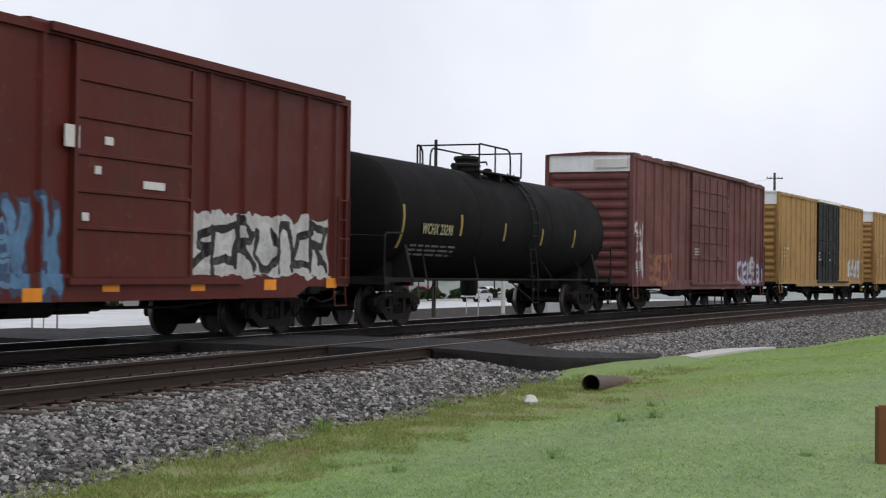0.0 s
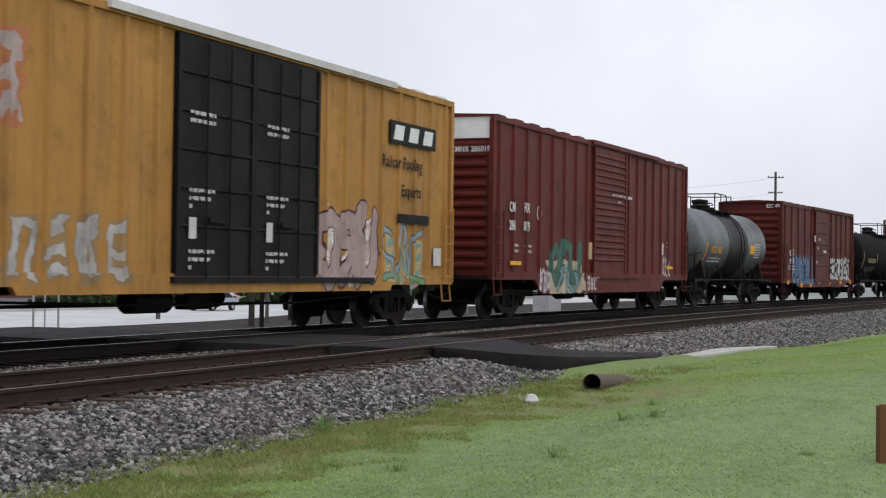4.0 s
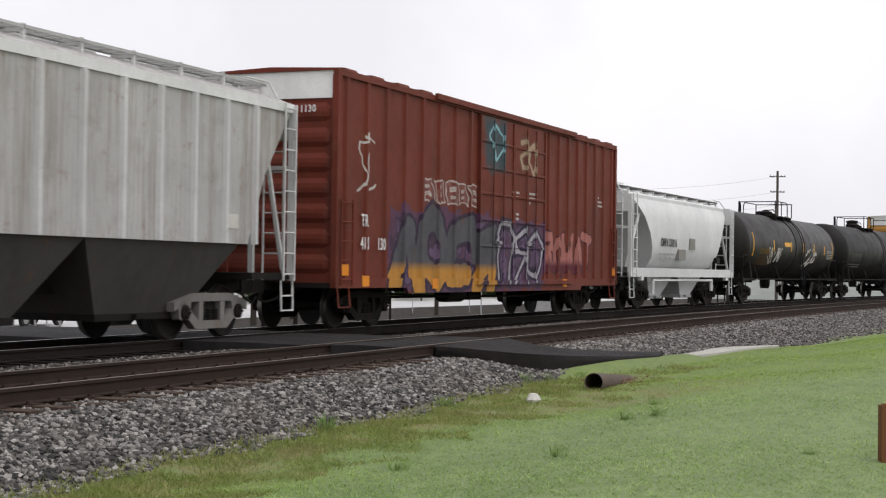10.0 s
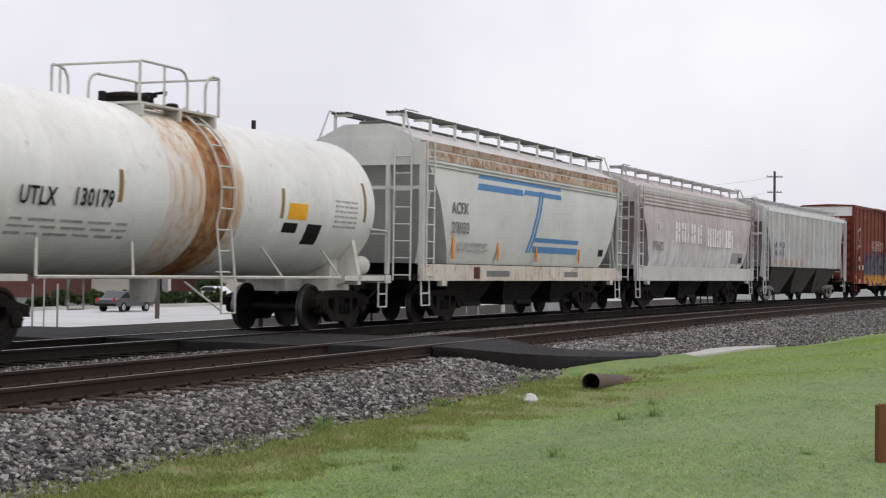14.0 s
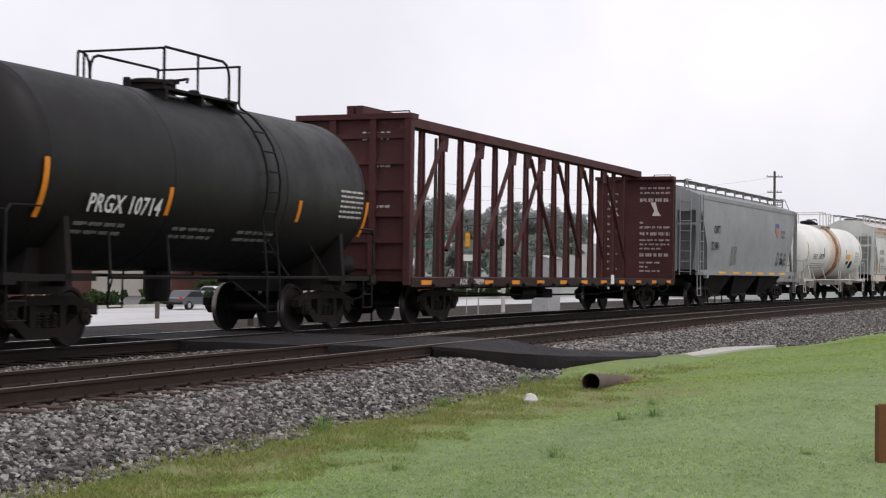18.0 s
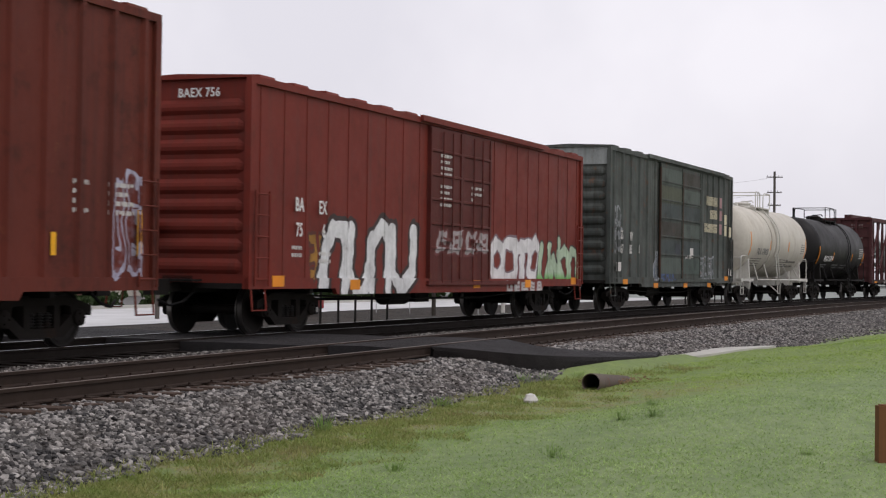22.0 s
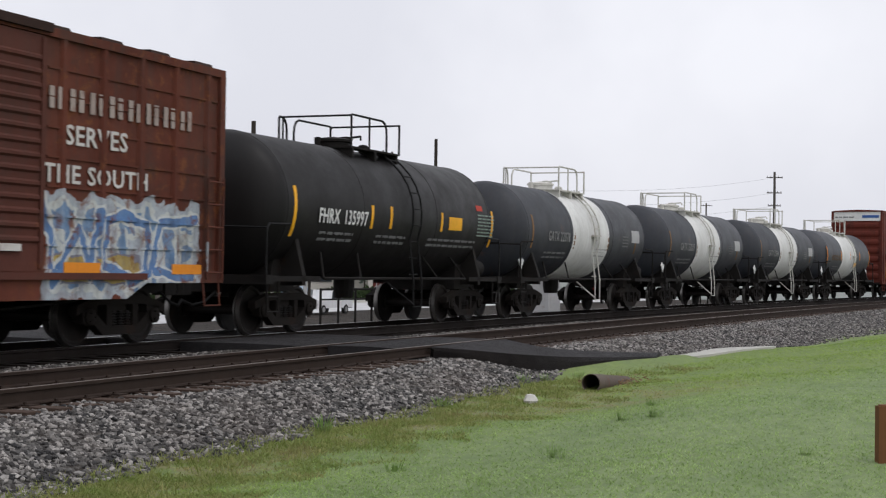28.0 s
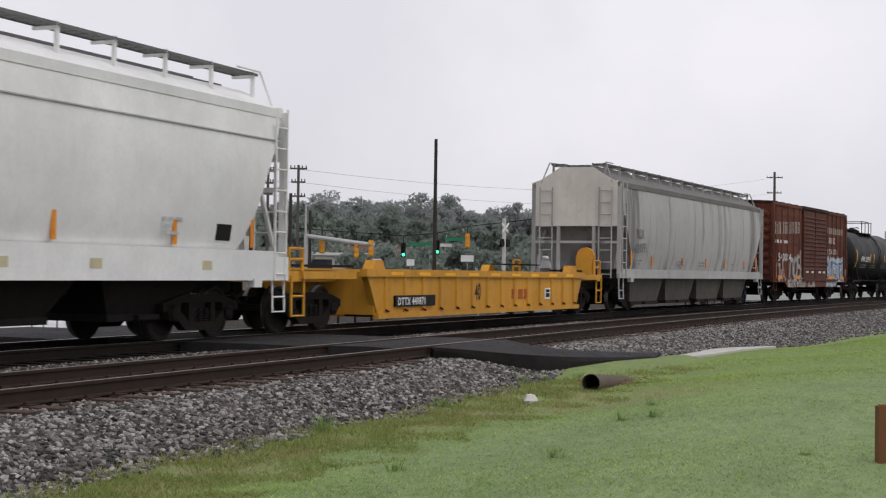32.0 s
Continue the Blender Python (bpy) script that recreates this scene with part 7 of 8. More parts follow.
# ---- loose stones of the ballast ----
def stones(name, count, s0, s1, o0, o1, size, seed, label, keep=None):
    g = np.random.default_rng(seed)
    ico = [(0, 0, 1), (.894, 0, .447), (.276, .851, .447), (-.724, .526, .447), (-.724, -.526, .447), (.276, -.851, .447),
           (.724, .526, -.447), (-.276, .851, -.447), (-.894, 0, -.447), (-.276, -.851, -.447), (.724, -.526, -.447), (0, 0, -1)]
    fc = [(0, 1, 2), (0, 2, 3), (0, 3, 4), (0, 4, 5), (0, 5, 1), (1, 6, 2), (2, 7, 3), (3, 8, 4), (4, 9, 5), (5, 10, 1), (6, 7, 2), (7, 8, 3), (8, 9, 4), (9, 10, 5), (10, 6, 1), (11, 7, 6), (11, 8, 7), (11, 9, 8), (11, 10, 9), (11, 6, 10)]
    base = np.array(ico)
    fa = np.array(fc)
    V, F = [], []
    n = 0
    for _ in range(count):
        s = s0 + (s1 - s0) * g.random() ** 1.35
        o = g.uniform(o0, o1)
        if keep and not keep(s, o):
            continue
        x, y, _h = line(s, spread(s, o))
        k = size * g.uniform(.55, 1.45)
        pts = base * (1 + g.uniform(-.36, .36, (12, 1))) * np.array([k * g.uniform(.75, 1.5), k, k * g.uniform(.45, .85)])
        a, b = g.uniform(0, 6.283), g.normal(0, .7)
        R = np.array([[math.cos(a), -math.sin(a), 0], [math.sin(a), math.cos(a), 0], [0, 0, 1]]) @ np.array([[1, 0, 0], [0, math.cos(b), -math.sin(b)], [0, math.sin(b), math.cos(b)]])
        z = max(bed_z(s, o), ground_z(s, spread(s, o)) if o < 8.2 else -9) + g.uniform(-.2, .9) * k * .5
        V.append(pts @ R.T + (x, y, z))
        F.append(fa + n)
        n += 12
    V, F = np.concatenate(V), np.concatenate(F)
    me = bpy.data.meshes.new(name)
    me.from_pydata(V.tolist(), [], F.tolist())
    me.materials.append(ROCK)
    return tagged(new(name, me), label, "stones", "", "stuff")


def grass_edge(s):
    return 7.45 + .12 * math.sin(s * 1.7) + .09 * math.sin(s * 4.1 + 1) + .5 * smooth(20, 25, s)


clear = lambda s, o: (o > grass_edge(s) - .1) and not (22.1 < s < 31.5 and o > np.interp(s, [22.9, 23.2, 23.55, 23.75, 24.3, 24.7, 26, 28.2, 30.4, 32], [9.6, 9.4, 8.95, 8.6, 8.22, 8.02, 7.85, 7.6, 7.35, 7.2]) and o < np.interp(s, [26.6, 26.95, 27.2, 28.2, 29.8, 31.7, 32.5], [11, 9.2, 8.62, 8.37, 8.17, 7.72, 7.6])) and (abs(o - RAIL_B) > .1)
stones("ballast_stones", 44000, 7.5, 52, 7.2, 9.4, .0262, 3, "sharp grey ballast stones beside the near rail", clear)
stones("far_stones", 21000, 27, 80, 7.62, 9.3, .027, 8, "grey ballast stones on the wide shoulder past the path", lambda s, o: abs(o - RAIL_B) > .1 and o > np.interp(s, [27.2, 28.2, 29.8, 31.7, 33], [8.62, 8.37, 8.17, 7.75, 7.5]))
stones("middle_stones", 7500, 9, 42, 11.6, 12.6, .0155, 5, "grey ballast stones between the two tracks", lambda s, o: not 22.2 < s < 26.6)

# ---- the crossing ----
def panel(rows, thick=.35):
    """A slab over rows of (left s, off, right s, off, height), drawn down by its thickness."""
    m = M()
    rings = []
    for sl, ol, sr, orr, z in rows:
        a, b = line(sl, ol), line(sr, orr)
        rings.append([(a[0], a[1], z), (b[0], b[1], z), (b[0], b[1], z - thick), (a[0], a[1], z - thick)])
    return m.loft(rings)


crossing = tagged(new("crossing"), "worn black asphalt path crossing both tracks", "crossing", "", "structure")
# the path swings off the tracks to run beside them: its upper edge, its broken lower edge, and the dark bank under that
CROWN = [(23.28, 9.41, -.02), (23.59, 9.0, -.05), (23.71, 8.62, -.08), (24.26, 8.28, -.14), (24.68, 8.08, -.17), (25.95, 7.93, -.25), (28.2, 7.72, -.36), (30.4, 7.45, -.44)]
UPPER = [(26.9, 9.41, -.02), (26.9, 9.25, -.05), (26.85, 9.0, -.09), (26.9, 8.8, -.13), (27.2, 8.6, -.17), (28.2, 8.35, -.25), (29.8, 8.15, -.34), (31.7, 7.7, -.42)]
DROP = [.07, .12, .22, .39, .34, .19, .06, .012]
rw = random.Random(6)
top, bank = [], []
for (s, o, z), (s2, o2, z2), d in zip(CROWN, UPPER, DROP):
    pts = []
    for q in range(6):
        f = q / 5
        x, y, _h = line(s + (s2 - s) * f, o + (o2 - o) * f)
        pts.append((x, y, z + (z2 - z) * f + .02 * math.sin(math.pi * f)))
    top.append(pts + [(*pts[-1][:2], -.8), (*pts[0][:2], z - .1)])
    x, y, _h = line(s - .05, o - .05 - .25 * d)
    xm, ym, _h = line(s - .03, o - .05 - rw.uniform(0, .04))
    bank.append([(*pts[0][:2], z - .004), (xm, ym, z - .03 - .3 * d), (x, y, z - d), (x, y, -.85), (*pts[0][:2], -.85)])
part("asphalt_ramp", M().loft(top), ASPHALT, crossing, smooth=True)
# the bank has an asphalt colour of its own, darker than the top
part("asphalt_bank", M().loft(bank), asphalt_mat("dark_bank", (.0062, .0052, .0048), .3, .08), crossing, "black broken edge of the asphalt", smooth=True)
foot = []
for (s, o, z), d in list(zip(CROWN, DROP))[4:] + [((32.2, 7.35, -.47), 0)]:
    ring = []
    for do, dz in ((.25, -.02), (-.02, .0), (-.3, -.05), (-.75, None)):
        oo = o - .05 - .25 * d + do
        x, y, _h = line(s - .05, oo)
        ring.append((x, y, z - d + dz if dz is not None else ground_z(s, oo) - .03))
    foot.append(ring + [(ring[-1][0], ring[-1][1], -.9), (ring[0][0], ring[0][1], -.9)])
thing("grass_bank", "low grassy bank along the foot of the path", "ground", "", "structure", M().loft(foot), LAWN, True)
F0 = RAIL_B + 4.284
for o0, o1, z in ((RAIL_B + .11, RAIL_B + GAUGE - .11, -.012), (RAIL_B + GAUGE + .09, F0 - .09, -.03), (F0 + .11, F0 + GAUGE - .11, -.012), (F0 + GAUGE + .09, 20, -.06)):
    part("asphalt_panel", panel([(22.4, o0, 26.6, o0, z), (22.45, (o0 + o1) / 2, 26.6, (o0 + o1) / 2, z + .012), (22.5, o1, 26.6, o1, z)]), ASPHALT, crossing)

# ---- far side: the pale road, its verge and markers ----
def flat_z(s, o):
    return -.40


def road_edge(s, o):
    """The road's near edge draws back behind a dirt verge."""
    return o if o > 24.5 else 23.7 + 2.9 * smooth(38, 55, s)


def recede(ob, k):
    """Move a sheet out from the eye's foot by k, down the falling land; k may be one number or one for each vertex along a row."""
    eye = Vector((0, 0, EYE_Z))
    for i, v in enumerate(ob.data.vertices):
        v.co = eye + (v.co - eye) * (k[i % len(k)] if isinstance(k, tuple) else k)


AWAY = 2.0
ROAD_Z = EYE_Z + AWAY * (-.37 - EYE_Z)
recede(sheet("road", [24, 27.5, 30, 33.5], steps(-80, 300, 4), flat_z, ROAD, "pale concrete road behind the railway", "road", lift=.03, warp=road_edge), AWAY)
recede(sheet("service_ground", [17.3, 19, 21.5, 27.2], steps(-80, 300, 4), flat_z, gravel_mat("dusty_verge", (.008, .007, .006), (.032, .027, .023), 14), "dark gravel and dirt between track and road", "verge", lift=.012), (1.0, 1.4, AWAY, AWAY))
recede(sheet("car_park", [34.0, 40, 52, 75], steps(-80, 200, 4), flat_z, concrete_mat("grey_car_park", (.115, .112, .108), .3), "grey asphalt car park beyond the road", "car park", lift=.025), AWAY)
m = M()
for a, b in zip(steps(-80, 300, 4), steps(-80, 300, 4)[1:]):
    for lo, hi, z0, z1 in ((33.5, 33.75, -.42, -.25),):
        p = [line(a, lo), line(a, hi), line(b, hi), line(b, lo)]
        vs = [(q[0], q[1], z) for z in (z0, z1) for q in p]
        m.add(vs, [(0, 1, 2, 3), (4, 7, 6, 5), (0, 3, 7, 4), (1, 5, 6, 2)])
recede(thing("kerb", "concrete kerb along the road", "kerb", "", "structure", m, SLAB), AWAY)

# ---- near things: culvert pipe, white stone, concrete edge, post ----
def corrugated(name, a, b, r, material, label):
    a, b = Vector(a), Vector(b)
    d = (b - a).normalized()
    u = d.orthogonal().normalized()
    w = d.cross(u)
    L = (b - a).length
    rings = []
    n = 24
    k = int(L / .06)
    for i in range(k + 1):
        rr = r * (1 + (.018 if i % 2 else -.018))
        rings.append([a + d * (L * i / k) + (u * math.cos(t) + w * math.sin(t)) * rr for t in [2 * math.pi * j / n for j in range(n)]])
    inner = []
    for i in range(0, k + 1, 4):
        inner.append([a + d * (L * i / k) + (u * math.cos(t) + w * math.sin(t)) * (r * .93) for t in [2 * math.pi * j / n for j in range(n)]])
    m = M().loft(rings, False)
    m.loft(inner, False)
    m.loft([inner[0], rings[0]], False)
    return thing(name, label, "pipe", "", "", m, material, True)


pz = ground_z(22.6, 6.4)
corrugated("culvert_pipe", (22.55, 6.24, pz + .115), (25.9, 6.55, pz - .13), .145, paint("brown_pipe_steel", (.11, .085, .07), .7, .4, .3, .3), "rusty brown corrugated culvert pipe end in the grass")
lv = M()
g = random.Random(5)
for i in range(260):
    x, y = 24.0 + abs(g.gauss(0, .9)), 6.45 + g.gauss(0, .22)
    z, a, w = ground_z(x, y) + g.uniform(0, .07), g.uniform(0, 6.28), g.uniform(.02, .05)
    dx, dy, dz = w * math.cos(a), w * math.sin(a), g.uniform(-.03, .04)
    lv.add([(x - dx, y - dy, z), (x + dy * .6, y - dx * .6, z + .01), (x + dx, y + dy, z + dz), (x - dy * .6, y + dx * .6, z + .015)], [(0, 1, 2, 3)])
k = Nodes("dry_leaf")
thing("dry_leaves", "dry brown leaves heaped over the buried pipe", "leaves", "", "stuff", lv, k.thin(k.ramp(k.noise(30, 3), .35, .65, (.15, .085, .05), (.36, .25, .16)), .8))
g = random.Random(3)
ringsz = []
for i, z in enumerate((-.02, .05, .10, .14, .155)):
    r0 = (.09, .105, .08, .06, .02)[i]
    ringsz.append([(20.2 + r0 * 1.15 * math.cos(t) * g.uniform(.8, 1.15), 6.45 + r0 * math.sin(t) * g.uniform(.8, 1.15), ground_z(20, 6.4) + z * .85) for t in [2 * math.pi * j / 9 for j in range(9)]])
thing("white_stone", "pale broken stone lying in the grass", "stone", "", "", M().loft(ringsz), paint("pale_stone", (.55, .53, .50), .85, .4, 0, .1, grime=(.25, .22, .2)))
ed = M()
ed.loft([[(x, y, ground_z(x, y + .4) + .045), (x2, y2, ground_z(x2, y2 + .4) + .05), (x2, y2, -.8), (x, y, -.8)] for x, y, x2, y2 in ((31.9, 7.3, 32.1, 7.75), (32.5, 6.95, 33.2, 7.75), (33.6, 6.6, 34.4, 7.3), (35.2, 6.2, 35.8, 6.55), (37.1, 5.7, 37.3, 5.8))])
thing("concrete_apron", "pale broken concrete edge at the end of the path", "concrete slab", "", "structure", ed, SLAB)
wp = M().prism([(-.07, -.07), (.07, -.07), (.07, .07), (-.07, .07)], "z", 0, .50).prism([(-.07, -.07), (.07, -.07), (.05, .05), (-.05, .05)], "z", .5, .512)
ob = thing("wooden_post", "short weathered brown wooden post in the lawn", "post", "", "", wp, paint("brown_post_wood", (.17, .078, .034), .75, .5, .0, .7, grime=(.09, .04, .025)))
ob.matrix_world = pose(13.925, 1.19, -.40, 0, 0, 20)


# ---- grass blades ----
def blades(name, count, s0, s1, oa, ob_, h0, h1, seed, label, keep=None, power=1.5, material=None, lean=.45, wide=.006):
    g = np.random.default_rng(seed)
    V, F = [], []
    n = 0
    for _ in range(count):
        s = s0 + (s1 - s0) * g.random() ** power
        o = g.uniform(oa(s), ob_(s))
        if keep and not keep(s, o, g):
            continue
        x, y, _h = line(s, o)
        z = ground_z(s, o) - .005
        h = g.uniform(h0, h1)
        a = g.uniform(0, 6.283)
        w = wide * (1 + .6 * g.random())
        lx, ly = g.normal(0, lean) * h, g.normal(0, lean) * h
        dx, dy = math.cos(a) * w, math.sin(a) * w
        V += [(x - dx, y - dy, z), (x + dx, y + dy, z), (x + lx * .45 + dx * .7, y + ly * .45 + dy * .7, z + h * .6), (x + lx * .45 - dx * .7, y + ly * .45 - dy * .7, z + h * .6), (x + lx, y + ly, z + h)]
        F += [(n, n + 1, n + 2, n + 3), (n + 3, n + 2, n + 4)]
        n += 5
    me = bpy.data.meshes.new(name)
    me.from_pydata(V, [], F)
    me.materials.append(material or BLADE)
    return tagged(new(name, me), label, "grass", "", "stuff")


blades("lawn_grass", 130000, 9.5, 44, lambda s: max(.4, .6 + (s - 10) * .02), lambda s: grass_edge(s) - .3 - 2.6 * smooth(30, 43, s), .008, .03, 11, "short dewy mown grass", lean=1.3, wide=.0042)


def straggly(s, o, g):
    """Thick by the stones, thinning out towards the mown lawn, in clumps."""
    d = (grass_edge(s) - o) / 2.0
    clump = math.sin(s * 5.1) + math.sin(s * 2.3 + 3 * o) + .8 * math.sin(o * 7 - s * 3.3) + g.normal(0, .7)
    return s < 29.5 and clump > -1.7 + 2.5 * max(0, d)


blades("verge_grass", 85000, 8.5, 40, lambda s: grass_edge(s) - 1.9, lambda s: grass_edge(s) + .25, .012, .05, 12, "short yellowish grass along the ballast edge", straggly, material=VERGE, lean=.9, wide=.005)
blades("stray_grass", 5200, 8.5, 30, lambda s: grass_edge(s) - 1.1, lambda s: grass_edge(s) + .3, .05, .11, 13, "taller stray stems of grass along the ballast edge", straggly, material=VERGE, lean=.6, wide=.005)
rw = random.Random(21)
k = Nodes("weed_leaves")
WEED = k.thin(k.ramp(k.noise(14, 3), .35, .65, (.16, .27, .07), (.30, .42, .14)), .6)
for k, (wx, wy, hh) in enumerate(((13.4, 4.05, .13), (17.0, 4.35, .13), (17.3, 4.05, .12), (15.3, 7.25, .2), (19.6, 4.6, .09), (14.2, 1.9, .08), (12.2, 5.1, .09), (23.4, 7.6, .2), (24.2, 7.5, .17), (25.5, 7.3, .16), (19, 7.3, .15), (24.7, 7.72, .13), (26.3, 7.7, .12), (27.7, 7.62, .12), (29.0, 7.5, .11), (30.2, 7.4, .1), (28.3, 7.3, .12))):
    m = M()
    for i in range(38):
        a, r0, h = rw.uniform(0, 6.283), rw.uniform(0, .11), hh * rw.uniform(.4, 1.15)
        bx, by = wx + r0 * math.cos(a), wy + r0 * math.sin(a)
        tx, ty = bx + math.cos(a) * h * rw.uniform(.1, .7), by + math.sin(a) * h * rw.uniform(.1, .7)
        zz = ground_z(wx, wy) - .01
        w = rw.uniform(.007, .014)
        m.add([(bx - w, by, zz), (bx + w, by + w, zz), ((bx + tx) / 2 + w, (by + ty) / 2, zz + h * .65), ((bx + tx) / 2 - w, (by + ty) / 2, zz + h * .65), (tx, ty, zz + h)], [(0, 1, 2, 3), (3, 2, 4)])
    thing("weed_clump", "taller tuft of green weeds in the lawn", "weeds", "", "stuff", m, WEED)


# ---- far side: street furniture, buildings, trees ----
POLE_WOOD = paint("dark_pole_wood", (.045, .038, .032), .8, .3, 0, .4)
GREY_POLE = paint("grey_pole_wood", (.10, .09, .08), .8, .3, 0, .4)


def utility_pole(x, y, top, arms=(), r=.16, material=None, label="dark wooden utility pole", lean=0.0):
    ob = thing("utility_pole", label, "utility pole", "poles along the street")
    material = material or POLE_WOOD
    part("pole_shaft", M().cyl((0, 0, -2.4), (lean, 0, top), r, 10, r * .72), material, ob)
    for z, w in arms:
        a = part("crossarm", M().box(-.06, .06, -w, w, z - .06, z + .06), material, ob)
        for k in (-.9, -.45, .45, .9):
            part("insulator", M().cyl((0, k * w, z + .06), (0, k * w, z + .22), .04, 6), GREY_POLE, a)
    ob.matrix_world = pose(x, y, 0, 0, 0, 20)
    return ob


utility_pole(71.0, 38.0, 8.95, (), .17)
utility_pole(102.3, 40.0, 10.75, (), .16)
utility_pole(82.2, 50.5, 9.7, ((9.45, .35), (8.5, .3), (7.6, .3)), .15, GREY_POLE, "grey utility pole with short crossarms", .12)
utility_pole(86.5, 45.2, 7.7, ((7.5, .35), (6.7, .35), (6.0, .3)), .12, GREY_POLE, "grey utility pole with short crossarms")
utility_pole(97.0, 48.3, 8.6, ((8.35, .6), (7.4, .5), (6.4, .5)), .13, GREY_POLE, "grey utility pole with crossarms")
utility_pole(87.9, 44.3, 6.1, (), .13)
utility_pole(94.7, 46.2, 5.3, (), .12)
utility_pole(191.9, 29.9, 14.2, ((13.5, 1.0), (11.6, .9), (10.0, .8)), .2, GREY_POLE, "grey utility pole with three crossarms")
utility_pole(300.0, 60.0, 15.5, ((15.0, 1.2),), .2, GREY_POLE, "far grey utility pole")
WIRE = Nodes("dull_wire").done((.22, .22, .23), .7)
def wire(a, b, sag, r=.014):
    pts = [(a[0] + (b[0] - a[0]) * t, a[1] + (b[1] - a[1]) * t, a[2] + (b[2] - a[2]) * t - sag * 4 * t * (1 - t)) for t in [i / 12 for i in range(13)]]
    thing("overhead_wire", "thin grey overhead wire", "cable", "overhead wires", "", M().tube(pts, r, 4), WIRE)
for k, (z0, z1, z2) in enumerate(((9.4, 8.3, 13.5), (8.45, 7.4, 11.6), (7.55, 6.4, 10.0))):
    wire((30, 78, z0 + 2.5 - k * .2), (82.2, 50.5, z0), .7)
    wire((82.2, 50.5, z0), (97.0, 48.3, z1), .5)
    wire((97.0, 48.3, z1), (191.9, 29.9, z2), 1.6)
wire((30, 76, 6.2), (86.5, 45.2, 5.4), .6, .022)
wire((30, 78, 7.4), (82.2, 50.5, 5.9), .7, .016)

# yellow diamond sign on the near kerb
ob = thing("warning_sign", "yellow diamond road sign with a crossing symbol", "road sign")
SIGN = paint("yellow_sign_paint", (.85, .50, .01), .45, .1)
part("sign_post", M().cyl((0, 0, -2.3), (0, 0, 2.9), .035, 8), GALV, ob)
dm = part("diamond", M().prism([(-.66, 2.45), (0, 3.11), (.66, 2.45), (0, 1.79)], "y", -.06, -.04), SIGN, ob)
part("symbol", M().box(-.3, .16, -.068, -.058, 2.38, 2.54).box(-.15, .02, -.068, -.058, 2.15, 2.78).box(.26, .29, -.068, -.058, 2.15, 2.76).box(.36, .39, -.068, -.058, 2.15, 2.76), BLACK, dm)
for i in range(6):
    part("symbol", M().box(.2, .45, -.070, -.060, 2.18 + i * .1, 2.22 + i * .1), BLACK, dm)
pl = part("plaque", M().box(-.6, .6, -.06, -.04, 1.25, 1.75), SIGN, ob)
part("lettering", M().box(-.4, -.2, -.068, -.058, 1.52, 1.6).box(.0, .35, -.068, -.058, 1.52, 1.6).box(-.35, .3, -.068, -.058, 1.33, 1.42), BLACK, pl)
ob.matrix_world = pose(52.1, 37.3, 0, 0, 0, -52)

# signals over the far junction
def traffic_light(x, y, z, rz, back=False):
    ob = thing("traffic_light", "yellow traffic light head hanging over the junction" if back else "dark traffic light showing green", "traffic light", "traffic lights at the junction")
    bodym = paint("signal_yellow", (.75, .36, .05), .5, .2) if back else BLACK
    part("housing", M().box(-.18, .18, -.12, .12, -.55, .55), bodym, ob)
    for i in range(3):
        part("visor", M().cyl((0, -.12, .35 - .35 * i), (0, -.3, .35 - .35 * i), .14, 10), bodym, ob)
    if not back:
        k = Nodes("green_signal_lamp")
        k.b.inputs["Emission Color"].default_value = (.05, 1, .45, 1)
        k.b.inputs["Emission Strength"].default_value = 2.5
        part("green_lamp", M().cyl((0, -.305, -.35), (0, -.31, -.35), .12, 12), k.done((.02, .3, .12), .3), ob)
    part("hanger", M().cyl((0, 0, .55), (0, 0, 1.1), .03, 6), STEEL, ob)
    ob.matrix_world = pose(x, y, z, 0, 0, rz)
traffic_light(109.0, 45.2, 2.85, -65)
traffic_light(110.0, 42.8, 3.1, -65)
traffic_light(94.1, 45.0, 2.9, -65, True)
traffic_light(94.9, 42.8, 2.65, -65, True)
traffic_light(95.3, 41.9, 2.75, -65, True)
traffic_light(110.8, 40.6, 3.65, -65, True)
ob = thing("mast_arm", "pale signal mast arm over the junction", "mast arm")
part("arm", M().cyl((92.85, 45.6, 3.5), (95.4, 41.7, 2.95), .16, 8), GALV, ob)
part("mast", M().cyl((92.85, 45.6, -2.3), (92.85, 45.6, 3.6), .14, 8), GALV, ob)
ob = thing("signal_wire", "span wire carrying the traffic lights", "cable")
part("cable", M().tube([(104, 56, 4.6), (109.0, 45.2, 3.95), (110.0, 42.8, 4.2), (110.8, 40.6, 4.75), (113, 34, 5.6)], .03, 5), BLACK, ob)
for x, y, z, w, mt in ((110.2, 44.3, 3.35, .9, GREEN_TAG), (111.0, 41.7, 3.75, .8, GREEN_TAG), (110.9, 42.4, 3.3, .45, WHITE)):
    q = part("street_sign", M().box(-w, w, -.02, .02, -.12, .12).cyl((0, .03, -.12), (0, .03, .75), .02, 6), mt, ob)
    q.matrix_local = pose(x, y, z, 0, 0, -65)
for x, y, z, w in ((108.3, 44.3, 1.9, .3), (107.4, 46.7, 1.9, .35), (112.7, 41.3, 2.3, .5)):
    o = thing("street_sign", "small white street sign at the junction", "road sign", "signs at the junction")
    part("sign_plate", M().box(-w, w, -.02, .02, -.25, .25), WHITE, o)
    part("sign_stem", M().cyl((0, .04, -2.3 - z), (0, .04, .2), .03, 6), GALV, o)
    o.matrix_world = pose(x, y, z, 0, 0, -65)
# crossing mast with crossbuck
ob = thing("crossing_signal", "grey railway crossing mast with white crossbuck", "crossing signal")
